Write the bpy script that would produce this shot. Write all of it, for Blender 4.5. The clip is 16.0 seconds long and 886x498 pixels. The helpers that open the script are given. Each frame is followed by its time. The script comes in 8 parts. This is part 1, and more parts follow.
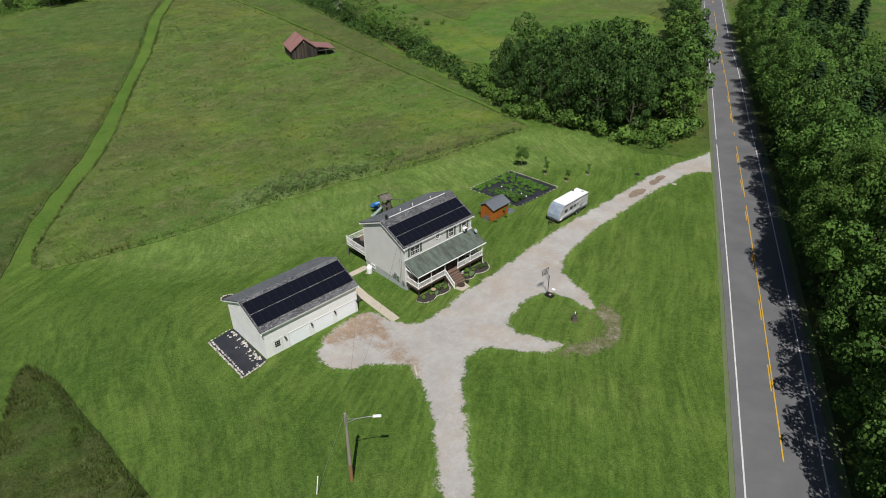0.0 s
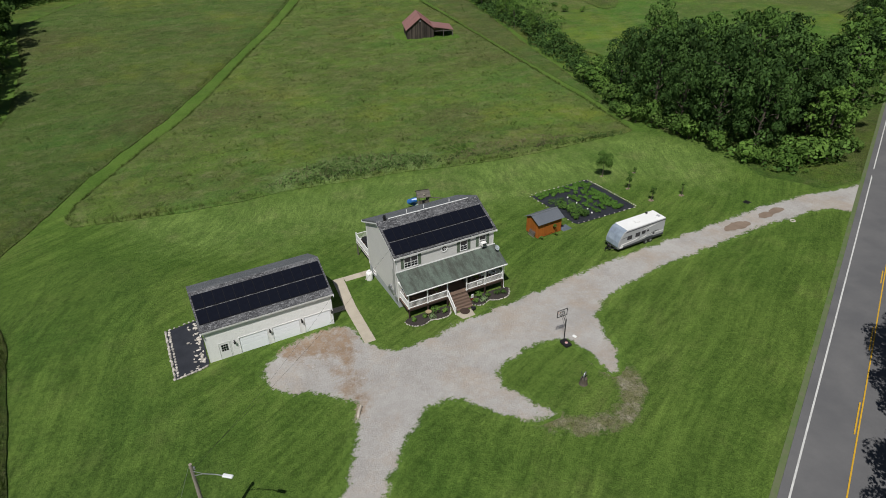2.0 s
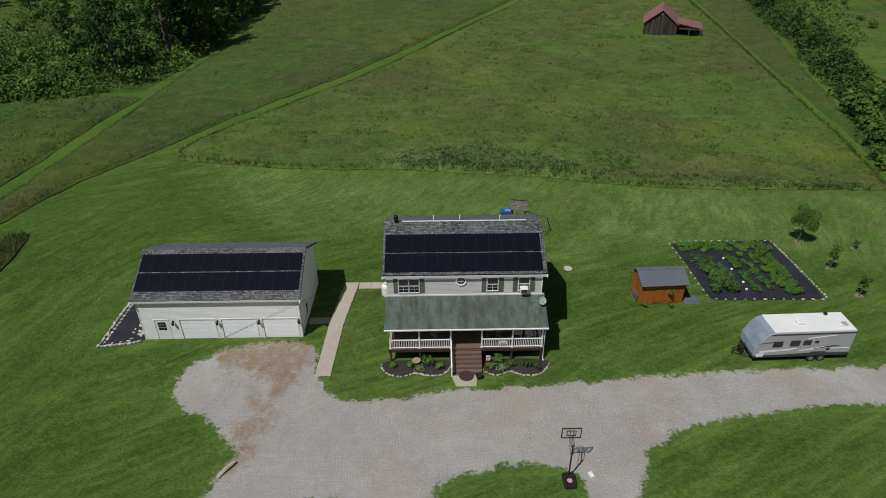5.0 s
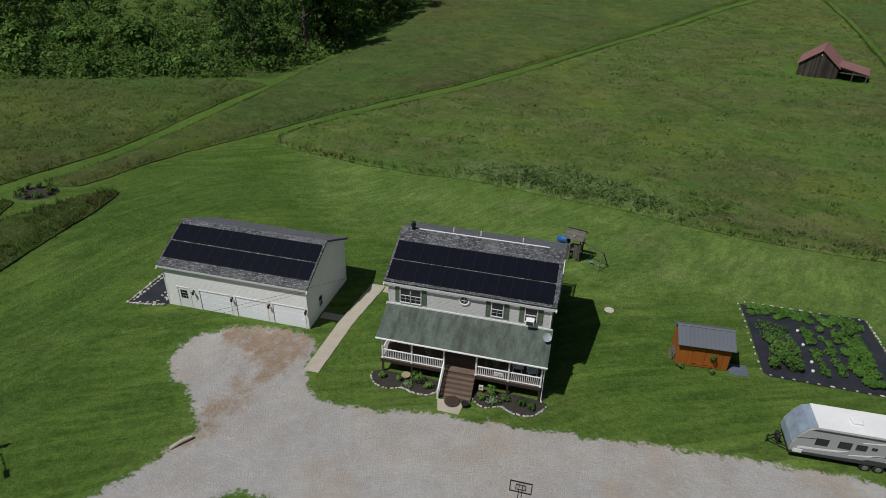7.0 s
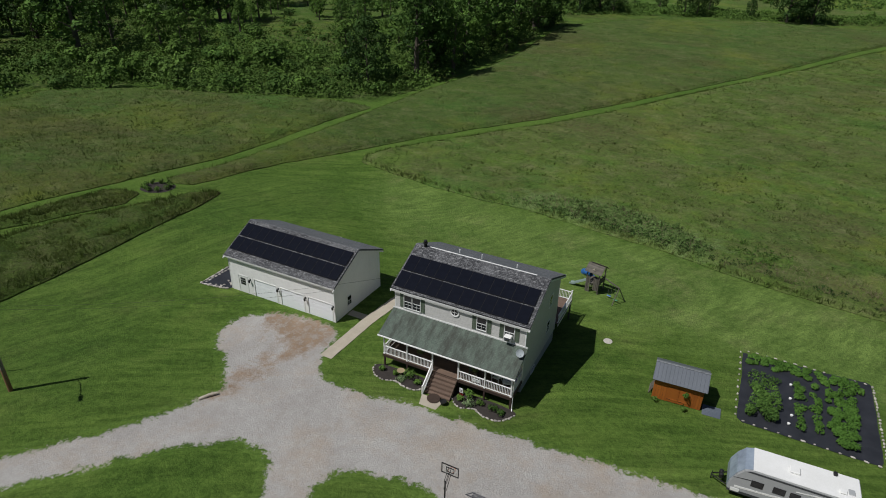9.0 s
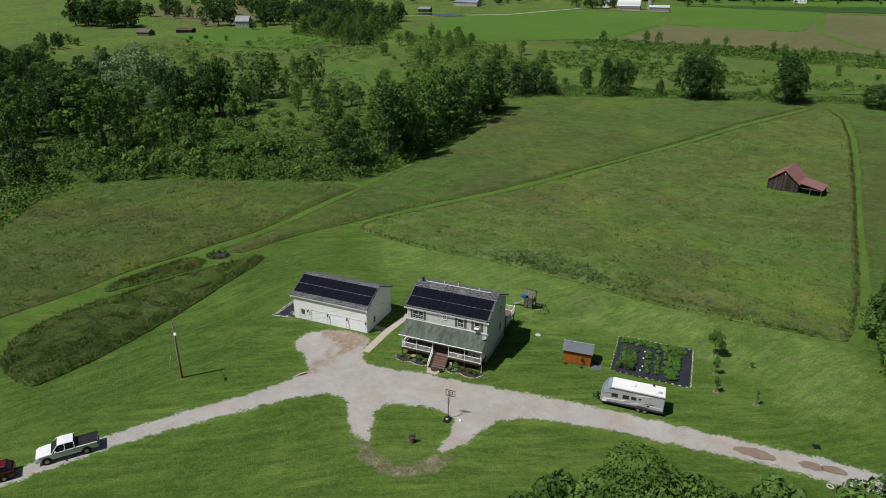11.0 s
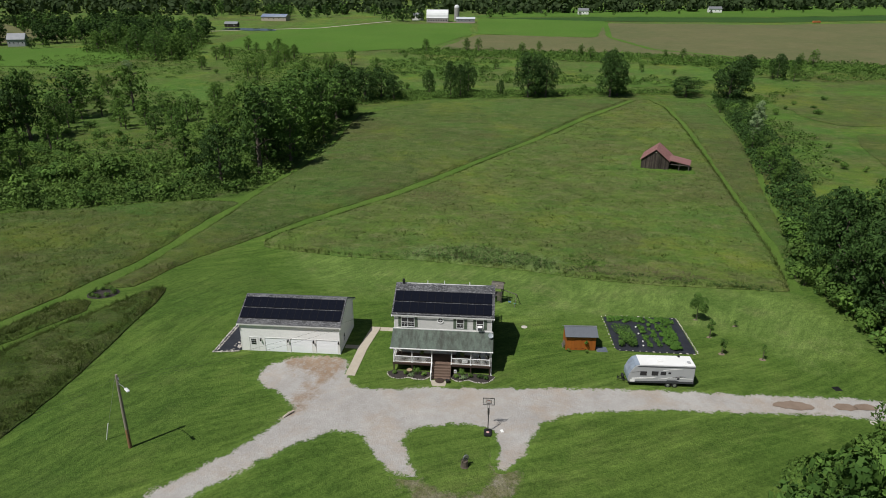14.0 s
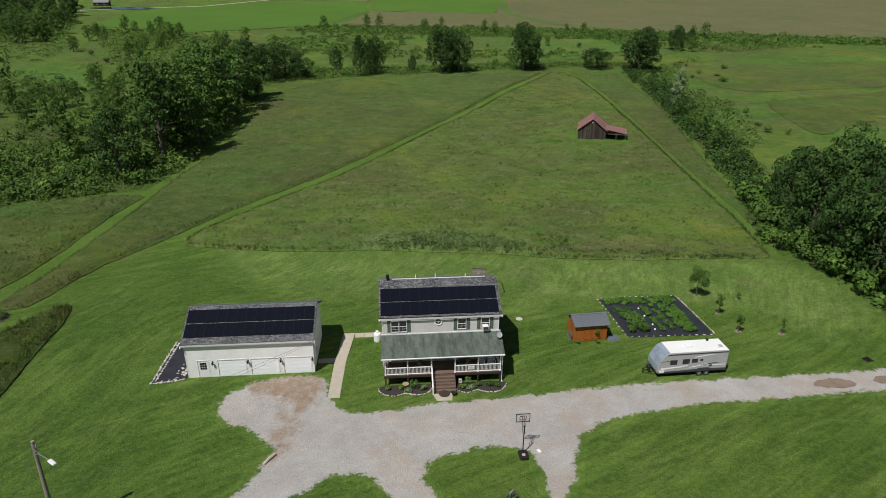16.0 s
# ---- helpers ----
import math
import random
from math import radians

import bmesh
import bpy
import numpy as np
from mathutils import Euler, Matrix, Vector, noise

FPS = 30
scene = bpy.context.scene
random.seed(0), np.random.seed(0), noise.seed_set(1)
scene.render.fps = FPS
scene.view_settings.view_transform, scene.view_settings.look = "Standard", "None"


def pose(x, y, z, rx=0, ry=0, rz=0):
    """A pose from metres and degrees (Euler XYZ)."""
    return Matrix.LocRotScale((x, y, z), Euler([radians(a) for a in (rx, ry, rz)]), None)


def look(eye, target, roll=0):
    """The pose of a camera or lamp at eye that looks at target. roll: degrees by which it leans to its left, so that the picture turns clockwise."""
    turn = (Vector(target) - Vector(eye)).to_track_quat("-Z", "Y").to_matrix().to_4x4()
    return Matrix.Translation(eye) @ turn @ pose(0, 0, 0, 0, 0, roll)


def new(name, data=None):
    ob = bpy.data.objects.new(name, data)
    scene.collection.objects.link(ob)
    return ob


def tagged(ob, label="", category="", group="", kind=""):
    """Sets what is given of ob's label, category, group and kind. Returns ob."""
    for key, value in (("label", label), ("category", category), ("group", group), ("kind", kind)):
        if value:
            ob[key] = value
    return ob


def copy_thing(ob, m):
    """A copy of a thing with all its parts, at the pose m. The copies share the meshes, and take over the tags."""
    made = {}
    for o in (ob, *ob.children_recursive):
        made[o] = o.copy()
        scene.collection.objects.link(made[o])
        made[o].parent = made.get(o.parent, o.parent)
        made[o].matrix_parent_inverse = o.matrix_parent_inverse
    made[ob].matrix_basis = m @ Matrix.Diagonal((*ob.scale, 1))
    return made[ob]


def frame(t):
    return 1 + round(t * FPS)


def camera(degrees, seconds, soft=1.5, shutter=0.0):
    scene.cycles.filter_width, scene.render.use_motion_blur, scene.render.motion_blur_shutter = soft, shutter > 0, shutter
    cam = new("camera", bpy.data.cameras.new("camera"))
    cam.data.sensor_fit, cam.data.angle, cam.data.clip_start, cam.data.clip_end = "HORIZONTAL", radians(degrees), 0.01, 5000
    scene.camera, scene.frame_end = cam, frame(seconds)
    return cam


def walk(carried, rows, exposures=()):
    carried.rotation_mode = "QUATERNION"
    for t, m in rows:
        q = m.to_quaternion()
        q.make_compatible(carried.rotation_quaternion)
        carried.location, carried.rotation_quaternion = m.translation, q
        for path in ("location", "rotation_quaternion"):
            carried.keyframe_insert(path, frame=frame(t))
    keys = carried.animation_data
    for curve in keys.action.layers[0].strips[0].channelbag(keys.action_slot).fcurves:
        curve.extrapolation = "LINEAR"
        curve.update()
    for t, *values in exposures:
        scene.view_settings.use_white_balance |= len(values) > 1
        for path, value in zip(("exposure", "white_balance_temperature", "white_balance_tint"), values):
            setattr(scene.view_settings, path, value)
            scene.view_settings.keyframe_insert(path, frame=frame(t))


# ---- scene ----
cam = camera(70.0, 16.0, soft=0.95)
PATH = [
    (0, (-41.635, -51.826, 48.767), (-40.484, -50.589, 47.697), -0.29),
    (0.5, (-36.760, -51.340, 47.623), (-35.677, -50.054, 46.539), -0.31),
    (1, (-31.469, -51.151, 46.078), (-30.475, -49.800, 44.989), -0.54),
    (1.5, (-25.517, -51.062, 44.383), (-24.638, -49.631, 43.296), -0.84),
    (2, (-19.959, -50.756, 42.880), (-19.202, -49.255, 41.797), -1.11),
    (2.5, (-14.549, -49.878, 41.424), (-13.922, -48.317, 40.342), -1.30),
    (3, (-9.261, -48.434, 39.704), (-8.774, -46.820, 38.628), -1.54),
    (3.5, (-4.616, -46.527, 38.066), (-4.265, -44.875, 36.995), -1.63),
    (4, (-0.752, -44.109, 36.559), (-0.532, -42.433, 35.491), -1.48),
    (4.25, (0.659, -42.943, 35.946), (0.826, -41.260, 34.877), -1.24),
    (4.5, (1.820, -41.557, 35.268), (1.940, -39.872, 34.197), -0.90),
    (4.75, (2.925, -40.164, 34.512), (2.998, -38.477, 33.441), -0.58),
    (5, (4.039, -38.808, 33.616), (4.062, -37.117, 32.549), -0.32),
    (5.25, (4.963, -37.512, 32.736), (4.943, -35.817, 31.674), 0.03),
    (5.5, (5.644, -36.695, 32.300), (5.590, -35.000, 31.240), 0.54),
    (5.75, (6.478, -36.629, 32.371), (6.385, -34.936, 31.311), 0.97),
    (6, (7.344, -36.595, 32.446), (7.211, -34.903, 31.389), 1.40),
    (6.25, (8.349, -36.590, 32.460), (8.169, -34.898, 31.409), 1.76),
    (6.5, (9.400, -36.608, 32.508), (9.171, -34.918, 31.464), 2.10),
    (7, (12.805, -35.715, 32.156), (12.409, -34.045, 31.130), 1.60),
    (7.5, (15.863, -34.702, 31.938), (15.316, -33.063, 30.931), 1.35),
    (8, (18.027, -33.989, 32.174), (17.383, -32.381, 31.175), 1.69),
    (8.25, (18.738, -33.802, 32.278), (18.065, -32.203, 31.283), 1.91),
    (8.5, (19.300, -33.774, 32.441), (18.605, -32.182, 31.450), 2.07),
    (8.75, (21.359, -35.739, 33.780), (20.624, -34.159, 32.799), 1.74),
    (9, (23.547, -38.299, 35.657), (22.781, -36.730, 34.681), 1.37),
    (9.25, (25.544, -41.167, 37.689), (24.762, -39.602, 36.718), 1.09),
    (9.5, (27.418, -44.329, 39.826), (26.630, -42.763, 38.863), 0.84),
    (9.75, (29.205, -47.754, 41.995), (28.417, -46.182, 41.042), 0.59),
    (10, (30.860, -51.429, 44.081), (30.076, -49.845, 43.145), 0.34),
    (10.25, (32.342, -55.307, 45.995), (31.568, -53.707, 45.080), 0.10),
    (10.5, (33.564, -59.689, 47.662), (32.805, -58.064, 46.775), -0.00),
    (10.75, (33.945, -64.576, 48.821), (33.220, -62.916, 47.973), 0.16),
    (11, (34.088, -70.297, 49.572), (33.403, -68.597, 48.771), 0.32),
    (11.5, (30.234, -70.968, 48.583), (29.637, -69.228, 47.800), 0.31),
    (12, (26.201, -71.227, 47.415), (25.697, -69.452, 46.643), 0.36),
    (12.5, (22.327, -70.950, 46.253), (21.914, -69.148, 45.491), 0.38),
    (13, (18.422, -70.178, 44.947), (18.101, -68.353, 44.195), 0.37),
    (13.5, (14.938, -68.861, 43.796), (14.703, -67.022, 43.047), 0.35),
    (14, (11.569, -66.899, 42.574), (11.421, -65.050, 41.825), 0.29),
    (14.5, (8.459, -64.437, 41.396), (8.395, -62.586, 40.641), 0.32),
    (15, (5.741, -61.567, 40.143), (5.757, -59.717, 39.382), 0.32),
    (15.5, (3.502, -58.413, 39.046), (3.591, -56.572, 38.270), 0.28),
    (16, (1.492, -55.001, 38.117), (1.653, -53.173, 37.320), 0.32),
]
walk(cam, [(t, look(eye, target, roll)) for t, eye, target, roll in PATH], exposures=[(0, 0.0, 6550, 10), (1, -0.1, 6550, 10), (2, -0.24, 6520, 10), (4.2, -0.5, 6450, 10), (6.3, -0.56, 6350, 10), (8.2, -0.56, 6350, 10), (10.3, -0.3, 6500, 10), (11, -0.2, 6500, 10), (13, -0.16, 6520, 10), (16, -0.2, 6550, 10)])

# ---- world and light ----
SUN_TILT, SUN_WAY = 58.6, (-0.40, -0.46)
world = bpy.data.worlds.new("sky_world")
scene.world = world
world.use_nodes = True
sky_nodes = world.node_tree
sky = sky_nodes.nodes.new("ShaderNodeTexSky")
sky.sky_type, sky.sun_disc = "NISHITA", False
sky.sun_elevation, sky.sun_rotation = radians(SUN_TILT), radians(221)
sky_nodes.links.new(sky.outputs[0], sky_nodes.nodes["Background"].inputs[0])
sky_nodes.nodes["Background"].inputs[1].default_value = 0.048
sun = new("sun", bpy.data.lights.new("sun", "SUN"))
sun.data.energy, sun.data.angle, sun.data.color = 5.0, radians(0.53), (1.0, 0.98, 0.94)
sun.matrix_world = look((-40, -46, 100), (0, 0, 0))


# ---- materials ----
def mix_node(t, a, b, fac, blend="MIX"):
    n = t.nodes.new("ShaderNodeMix")
    n.data_type, n.blend_type = "RGBA", blend
    for key, v in ((0, fac), (6, a), (7, b)):
        if isinstance(v, (int, float)):
            n.inputs[key].default_value = v
        elif isinstance(v, tuple):
            n.inputs[key].default_value = (*v, 1)
        else:
            t.links.new(v, n.inputs[key])
    return n.outputs[2]


def noise_node(t, co, scale, detail=4.0, rough=0.6, lo=0.35, hi=0.65, stretch=None):
    if stretch:
        mp = t.nodes.new("ShaderNodeMapping")
        mp.inputs["Scale"].default_value = stretch
        t.links.new(co, mp.inputs[0])
        co = mp.outputs[0]
    n = t.nodes.new("ShaderNodeTexNoise")
    n.inputs["Scale"].default_value, n.inputs["Detail"].default_value, n.inputs["Roughness"].default_value = scale, detail, rough
    t.links.new(co, n.inputs["Vector"])
    r = t.nodes.new("ShaderNodeMapRange")
    r.inputs[1].default_value, r.inputs[2].default_value = lo, hi
    t.links.new(n.outputs[0], r.inputs[0])
    return r.outputs[0]


def base_mat(name, rough=0.8, metal=0.0, spec=0.3):
    m = bpy.data.materials.new(name)
    m.use_nodes = True
    t = m.node_tree
    b = t.nodes["Principled BSDF"]
    b.inputs["Roughness"].default_value, b.inputs["Metallic"].default_value = rough, metal
    b.inputs["Specular IOR Level"].default_value = spec
    return m, t, b


def coords(t, world_space=False):
    if world_space:
        return t.nodes.new("ShaderNodeNewGeometry").outputs["Position"]
    return t.nodes.new("ShaderNodeTexCoord").outputs["Object"]


def add_bump(t, b, height, strength=0.3, dist=0.02):
    n = t.nodes.new("ShaderNodeBump")
    n.inputs["Strength"].default_value, n.inputs["Distance"].default_value = strength, dist
    t.links.new(height, n.inputs["Height"])
    t.links.new(n.outputs[0], b.inputs["Normal"])


def paint(name, c1, c2=None, scale=1.5, fine=25.0, rough=0.7, metal=0.0, spec=0.3, bump=0.15, vary=0.0, amount=0.5, stretch=None):
    """Surface with large soft stains and fine grain between two colours."""
    m, t, b = base_mat(name, rough, metal, spec)
    co = coords(t)
    c2 = c2 or tuple(v * 0.8 for v in c1)
    big = noise_node(t, co, scale, 5, 0.6, 0.35, 0.7, stretch)
    col = mix_node(t, c1, c2, big)
    grain = noise_node(t, co, fine, 3, 0.6, 0.3, 0.7, stretch)
    col = mix_node(t, col, tuple(v * 0.72 for v in c2), mul(t, grain, amount * 0.5))
    if vary:
        info = t.nodes.new("ShaderNodeObjectInfo")
        col = tint_random(t, col, info.outputs["Random"], vary)
    t.links.new(col, b.inputs["Base Color"])
    if bump:
        add_bump(t, b, grain, bump)
    return m


def mul(t, a, v, op="MULTIPLY"):
    n = t.nodes.new("ShaderNodeMath")
    n.operation = op
    t.links.new(a, n.inputs[0])
    if isinstance(v, (int, float)):
        n.inputs[1].default_value = v
    else:
        t.links.new(v, n.inputs[1])
    return n.outputs[0]


def tint_random(t, col, rnd, vary):
    hsv = t.nodes.new("ShaderNodeHueSaturation")
    r = t.nodes.new("ShaderNodeMapRange")
    r.inputs[3].default_value, r.inputs[4].default_value = 1 - vary, 1 + vary
    t.links.new(rnd, r.inputs[0])
    t.links.new(r.outputs[0], hsv.inputs["Value"])
    t.links.new(col, hsv.inputs["Color"])
    return hsv.outputs[0]


def lap_siding(name, c1, c2, lap=0.115, dirt=(0.3, 0.3, 0.27)):
    m, t, b = base_mat(name, 0.55, 0, 0.35)
    co = coords(t)
    sep = t.nodes.new("ShaderNodeSeparateXYZ")
    t.links.new(co, sep.inputs[0])
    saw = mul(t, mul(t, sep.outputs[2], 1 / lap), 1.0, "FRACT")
    # The shade line of each lap, put into the colour as a darker band.
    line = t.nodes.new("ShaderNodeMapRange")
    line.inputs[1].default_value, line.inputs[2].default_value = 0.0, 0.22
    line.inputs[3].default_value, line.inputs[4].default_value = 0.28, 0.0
    t.links.new(saw, line.inputs[0])
    col = mix_node(t, c1, c2, noise_node(t, co, 0.7, 4, 0.6, 0.3, 0.7))
    col = mix_node(t, col, dirt, mul(t, noise_node(t, co, 2.0, 5, 0.65, 0.5, 0.85, (1, 1, 0.25)), 0.12))
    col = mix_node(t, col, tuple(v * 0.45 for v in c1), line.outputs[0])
    t.links.new(col, b.inputs["Base Color"])
    add_bump(t, b, mul(t, saw, -1.0), 0.5, 0.012)
    return m


def shingle_mat(name, c1, c2, c3, width=0.32, height=0.15, tilt=0.0, streak=None):
    m, t, b = base_mat(name, 0.9, 0, 0.2)
    co = coords(t)
    mp = t.nodes.new("ShaderNodeMapping")
    mp.inputs["Rotation"].default_value = (tilt, 0, 0)
    t.links.new(co, mp.inputs[0])
    br = t.nodes.new("ShaderNodeTexBrick")
    br.inputs["Scale"].default_value = 1.0
    br.inputs["Brick Width"].default_value, br.inputs["Row Height"].default_value = width, height
    br.inputs["Mortar Size"].default_value = 0.012
    br.inputs["Color1"].default_value, br.inputs["Color2"].default_value, br.inputs["Mortar"].default_value = (*c1, 1), (*c2, 1), (*c3, 1)
    t.links.new(mp.outputs[0], br.inputs["Vector"])
    col = mix_node(t, br.outputs[0], c3, mul(t, noise_node(t, co, 7.0, 4, 0.8, 0.42, 0.58), 0.85))
    col = mix_node(t, col, c2, mul(t, noise_node(t, co, 0.6, 4, 0.6, 0.45, 0.8), 0.4))
    if streak:
        col = mix_node(t, col, streak, mul(t, noise_node(t, co, 0.9, 6, 0.75, 0.42, 0.62, (1.5, 0.45, 0.45)), 0.9))
    t.links.new(col, b.inputs["Base Color"])
    add_bump(t, b, br.outputs[1], 0.4, 0.02)
    return m


def grass_colour(t, co, c_low, c_mid, c_high, dry, patch=0.06, clump=0.9, stripes=0.0, way=(1, 0), pitch=1.3, dryness=0.35, rough=0.6, pale=None):
    """Grass cover: large patches, clumps, blades, and faint mowing lines; gives colour and relief."""
    col = mix_node(t, c_low, c_high, noise_node(t, co, patch, 6, 0.6, 0.36, 0.64))
    col = mix_node(t, col, c_mid, mul(t, noise_node(t, co, clump, 5, 0.7, 0.38, 0.66), 0.7))
    col = mix_node(t, col, dry, mul(t, noise_node(t, co, patch * 2.7, 6, 0.7, 0.5, 0.72), dryness))
    if pale:
        col = mix_node(t, col, pale, mul(t, noise_node(t, co, 0.1, 6, 0.85, 0.48, 0.6, (0.8, 1.2, 1)), 0.45))
        col = mix_node(t, col, tuple(v * 1.25 for v in c_high), mul(t, noise_node(t, co, 0.07, 6, 0.8, 0.48, 0.6), 0.6))
        col = mix_node(t, col, (0.2, 0.235, 0.034), mul(t, noise_node(t, co, 0.02, 6, 0.75, 0.5, 0.62, (1, 0.8, 1)), 0.65))
        col = mix_node(t, col, (0.075, 0.18, 0.034), mul(t, noise_node(t, co, 0.04, 6, 0.8, 0.5, 0.6, (0.6, 1.1, 4)), 0.55))
        col = mix_node(t, col, (0.115, 0.1, 0.048), mul(t, noise_node(t, co, 0.022, 6, 0.75, 0.48, 0.6, (0.8, 1, 5)), 0.65))
        col = mix_node(t, col, (0.25, 0.245, 0.12), mul(t, noise_node(t, co, 0.3, 6, 0.8, 0.5, 0.64, (0.8, 1.0, 1)), 0.45))
        col = mix_node(t, col, (0.034, 0.07, 0.015), mul(t, noise_node(t, co, 0.22, 6, 0.8, 0.5, 0.64, (0.9, 1, 3)), 0.5))
    if stripes:
        turn = t.nodes.new("ShaderNodeMapping")
        turn.inputs["Rotation"].default_value[2] = -math.atan2(way[1], way[0])
        swirl = t.nodes.new("ShaderNodeTexNoise")
        swirl.inputs["Scale"].default_value, swirl.inputs["Detail"].default_value = 0.025, 1.0
        t.links.new(co, swirl.inputs["Vector"])
        push = t.nodes.new("ShaderNodeVectorMath")
        push.operation = "MULTIPLY_ADD"
        push.inputs[1].default_value, push.inputs[2].default_value = (13, 13, 0), (0, 0, 0)
        t.links.new(swirl.outputs["Color"], push.inputs[0])
        t.links.new(co, push.inputs[2])
        t.links.new(push.outputs[0], turn.inputs[0])
        streak = noise_node(t, turn.outputs[0], 1.0, 4, 0.75, 0.4, 0.62, (1.1 / pitch, 0.07, 1))
        shade = noise_node(t, turn.outputs[0], 1.0, 4, 0.75, 0.42, 0.62, (1.9 / pitch, 0.11, 3))
        keep = noise_node(t, co, 0.12, 5, 0.7, 0.36, 0.62)
        col = mix_node(t, col, tuple(v * 1.5 for v in c_high), mul(t, mul(t, streak, keep), stripes))
        col = mix_node(t, col, tuple(v * 0.62 for v in c_low), mul(t, shade, stripes * 0.8))
    fine = noise_node(t, co, 4.2, 5, 0.82, 0.4, 0.66)
    tuft = noise_node(t, co, 1.9, 5, 0.8, 0.44, 0.64)
    col = mix_node(t, col, tuple(v * 0.3 for v in c_low), mul(t, fine, rough))
    col = mix_node(t, col, tuple(v * 1.55 for v in c_high), mul(t, tuft, rough * 0.5))
    return col, fine


def ground_mat(name, *palette, bump=0.6, **kw):
    m, t, b = base_mat(name, 0.95, 0, 0.1)
    col, fine = grass_colour(t, coords(t, True), *palette, **kw)
    t.links.new(col, b.inputs["Base Color"])
    add_bump(t, b, fine, bump, 0.15)
    return m


def rim_blend(t, co, ragged=1.0, fine=0.5, soft=0.25, attribute="rim"):
    """0 outside and 1 inside a cover's own outline, with a ragged border."""
    at = t.nodes.new("ShaderNodeAttribute")
    at.attribute_name = attribute
    big = mul(t, mul(t, noise_node(t, co, 0.55, 4, 0.6, 0.3, 0.7), 0.5, "SUBTRACT"), ragged)
    small = mul(t, mul(t, noise_node(t, co, 3.0, 5, 0.75, 0.3, 0.7), 0.5, "SUBTRACT"), fine)
    d = mul(t, mul(t, at.outputs["Fac"], big, "ADD"), small, "ADD")
    r = t.nodes.new("ShaderNodeMapRange")
    r.inputs[1].default_value, r.inputs[2].default_value = -soft, soft
    t.links.new(d, r.inputs[0])
    return r.outputs[0]


LAWN_KIND = dict(c_low=(0.057, 0.122, 0.018), c_mid=(0.088, 0.153, 0.028), c_high=(0.122, 0.19, 0.036), dry=(0.175, 0.19, 0.063), patch=0.045, clump=0.6, stripes=0.75, way=(0.4722, -0.8815), pitch=1.7, dryness=0.6, rough=0.5)
BACK_KIND = dict(c_low=(0.088, 0.165, 0.03), c_mid=(0.13, 0.205, 0.048), c_high=(0.17, 0.25, 0.06), dry=(0.245, 0.255, 0.105), patch=0.06, clump=0.6, stripes=0.7, way=(0.83, -0.55), pitch=1.4, dryness=0.75, rough=0.5)
MEADOW_KIND = dict(c_low=(0.068, 0.112, 0.025), c_mid=(0.113, 0.135, 0.045), c_high=(0.108, 0.176, 0.031), dry=(0.155, 0.121, 0.070), patch=0.03, clump=0.34, dryness=0.6, rough=0.62, pale=(0.198, 0.207, 0.090))
UP_KIND = dict(c_low=(0.063, 0.108, 0.025), c_mid=(0.099, 0.131, 0.041), c_high=(0.095, 0.155, 0.032), dry=(0.131, 0.110, 0.061), patch=0.026, clump=0.3, dryness=0.55, rough=0.58, pale=(0.144, 0.167, 0.068))
SIDE_KIND = dict(c_low=(0.05, 0.11, 0.018), c_mid=(0.078, 0.142, 0.027), c_high=(0.112, 0.178, 0.034), dry=(0.145, 0.16, 0.055), patch=0.07, clump=0.5, stripes=0.75, way=(0.9, -0.4), pitch=1.6, dryness=0.45, rough=0.52)
PALE_KIND = dict(c_low=(0.1, 0.165, 0.045), c_mid=(0.17, 0.215, 0.09), c_high=(0.14, 0.22, 0.06), dry=(0.22, 0.25, 0.12), patch=0.2, clump=0.9, dryness=0.7, rough=0.8)
STRIP_KIND = dict(c_low=(0.07, 0.14, 0.022), c_mid=(0.092, 0.165, 0.028), c_high=(0.118, 0.195, 0.036), dry=(0.15, 0.18, 0.058), patch=0.1, clump=0.8, dryness=0.4, rough=0.45)
LAWN = ground_mat("mown_lawn", **LAWN_KIND)
MEADOW = ground_mat("tall_meadow_grass", bump=1.0, **MEADOW_KIND)
MEADOW_UP = ground_mat("even_olive_meadow_grass", bump=0.8, **UP_KIND)
ROUGH = ground_mat("rough_undergrowth", (0.055, 0.11, 0.02), (0.085, 0.155, 0.028), (0.115, 0.2, 0.034), (0.13, 0.15, 0.05), patch=0.02, clump=0.25, dryness=0.3, rough=0.6, bump=1.0, pale=(0.13, 0.185, 0.045))
HAY = ground_mat("hay_field", (0.064, 0.138, 0.02), (0.076, 0.152, 0.024), (0.09, 0.172, 0.028), (0.095, 0.135, 0.035), patch=0.01, clump=0.1, dryness=0.4, rough=0.3, bump=0.3)
BOG = ground_mat("wet_rough_meadow", (0.05, 0.108, 0.016), (0.07, 0.14, 0.023), (0.09, 0.175, 0.028), (0.12, 0.13, 0.05), patch=0.018, clump=0.12, dryness=0.4, rough=0.6, bump=0.6, pale=(0.11, 0.185, 0.04))
STUBBLE = ground_mat("dry_cut_field", (0.1, 0.12, 0.05), (0.125, 0.128, 0.056), (0.145, 0.138, 0.066), (0.17, 0.14, 0.08), patch=0.012, clump=0.12, stripes=0.3, way=(0.2, 1), pitch=9.0, dryness=0.5, rough=0.35, bump=0.3)
CROP = ground_mat("dark_crop_field", (0.03, 0.075, 0.018), (0.04, 0.085, 0.02), (0.045, 0.095, 0.022), (0.05, 0.09, 0.03), patch=0.02, clump=0.2, dryness=0.2, rough=0.4, bump=0.4)


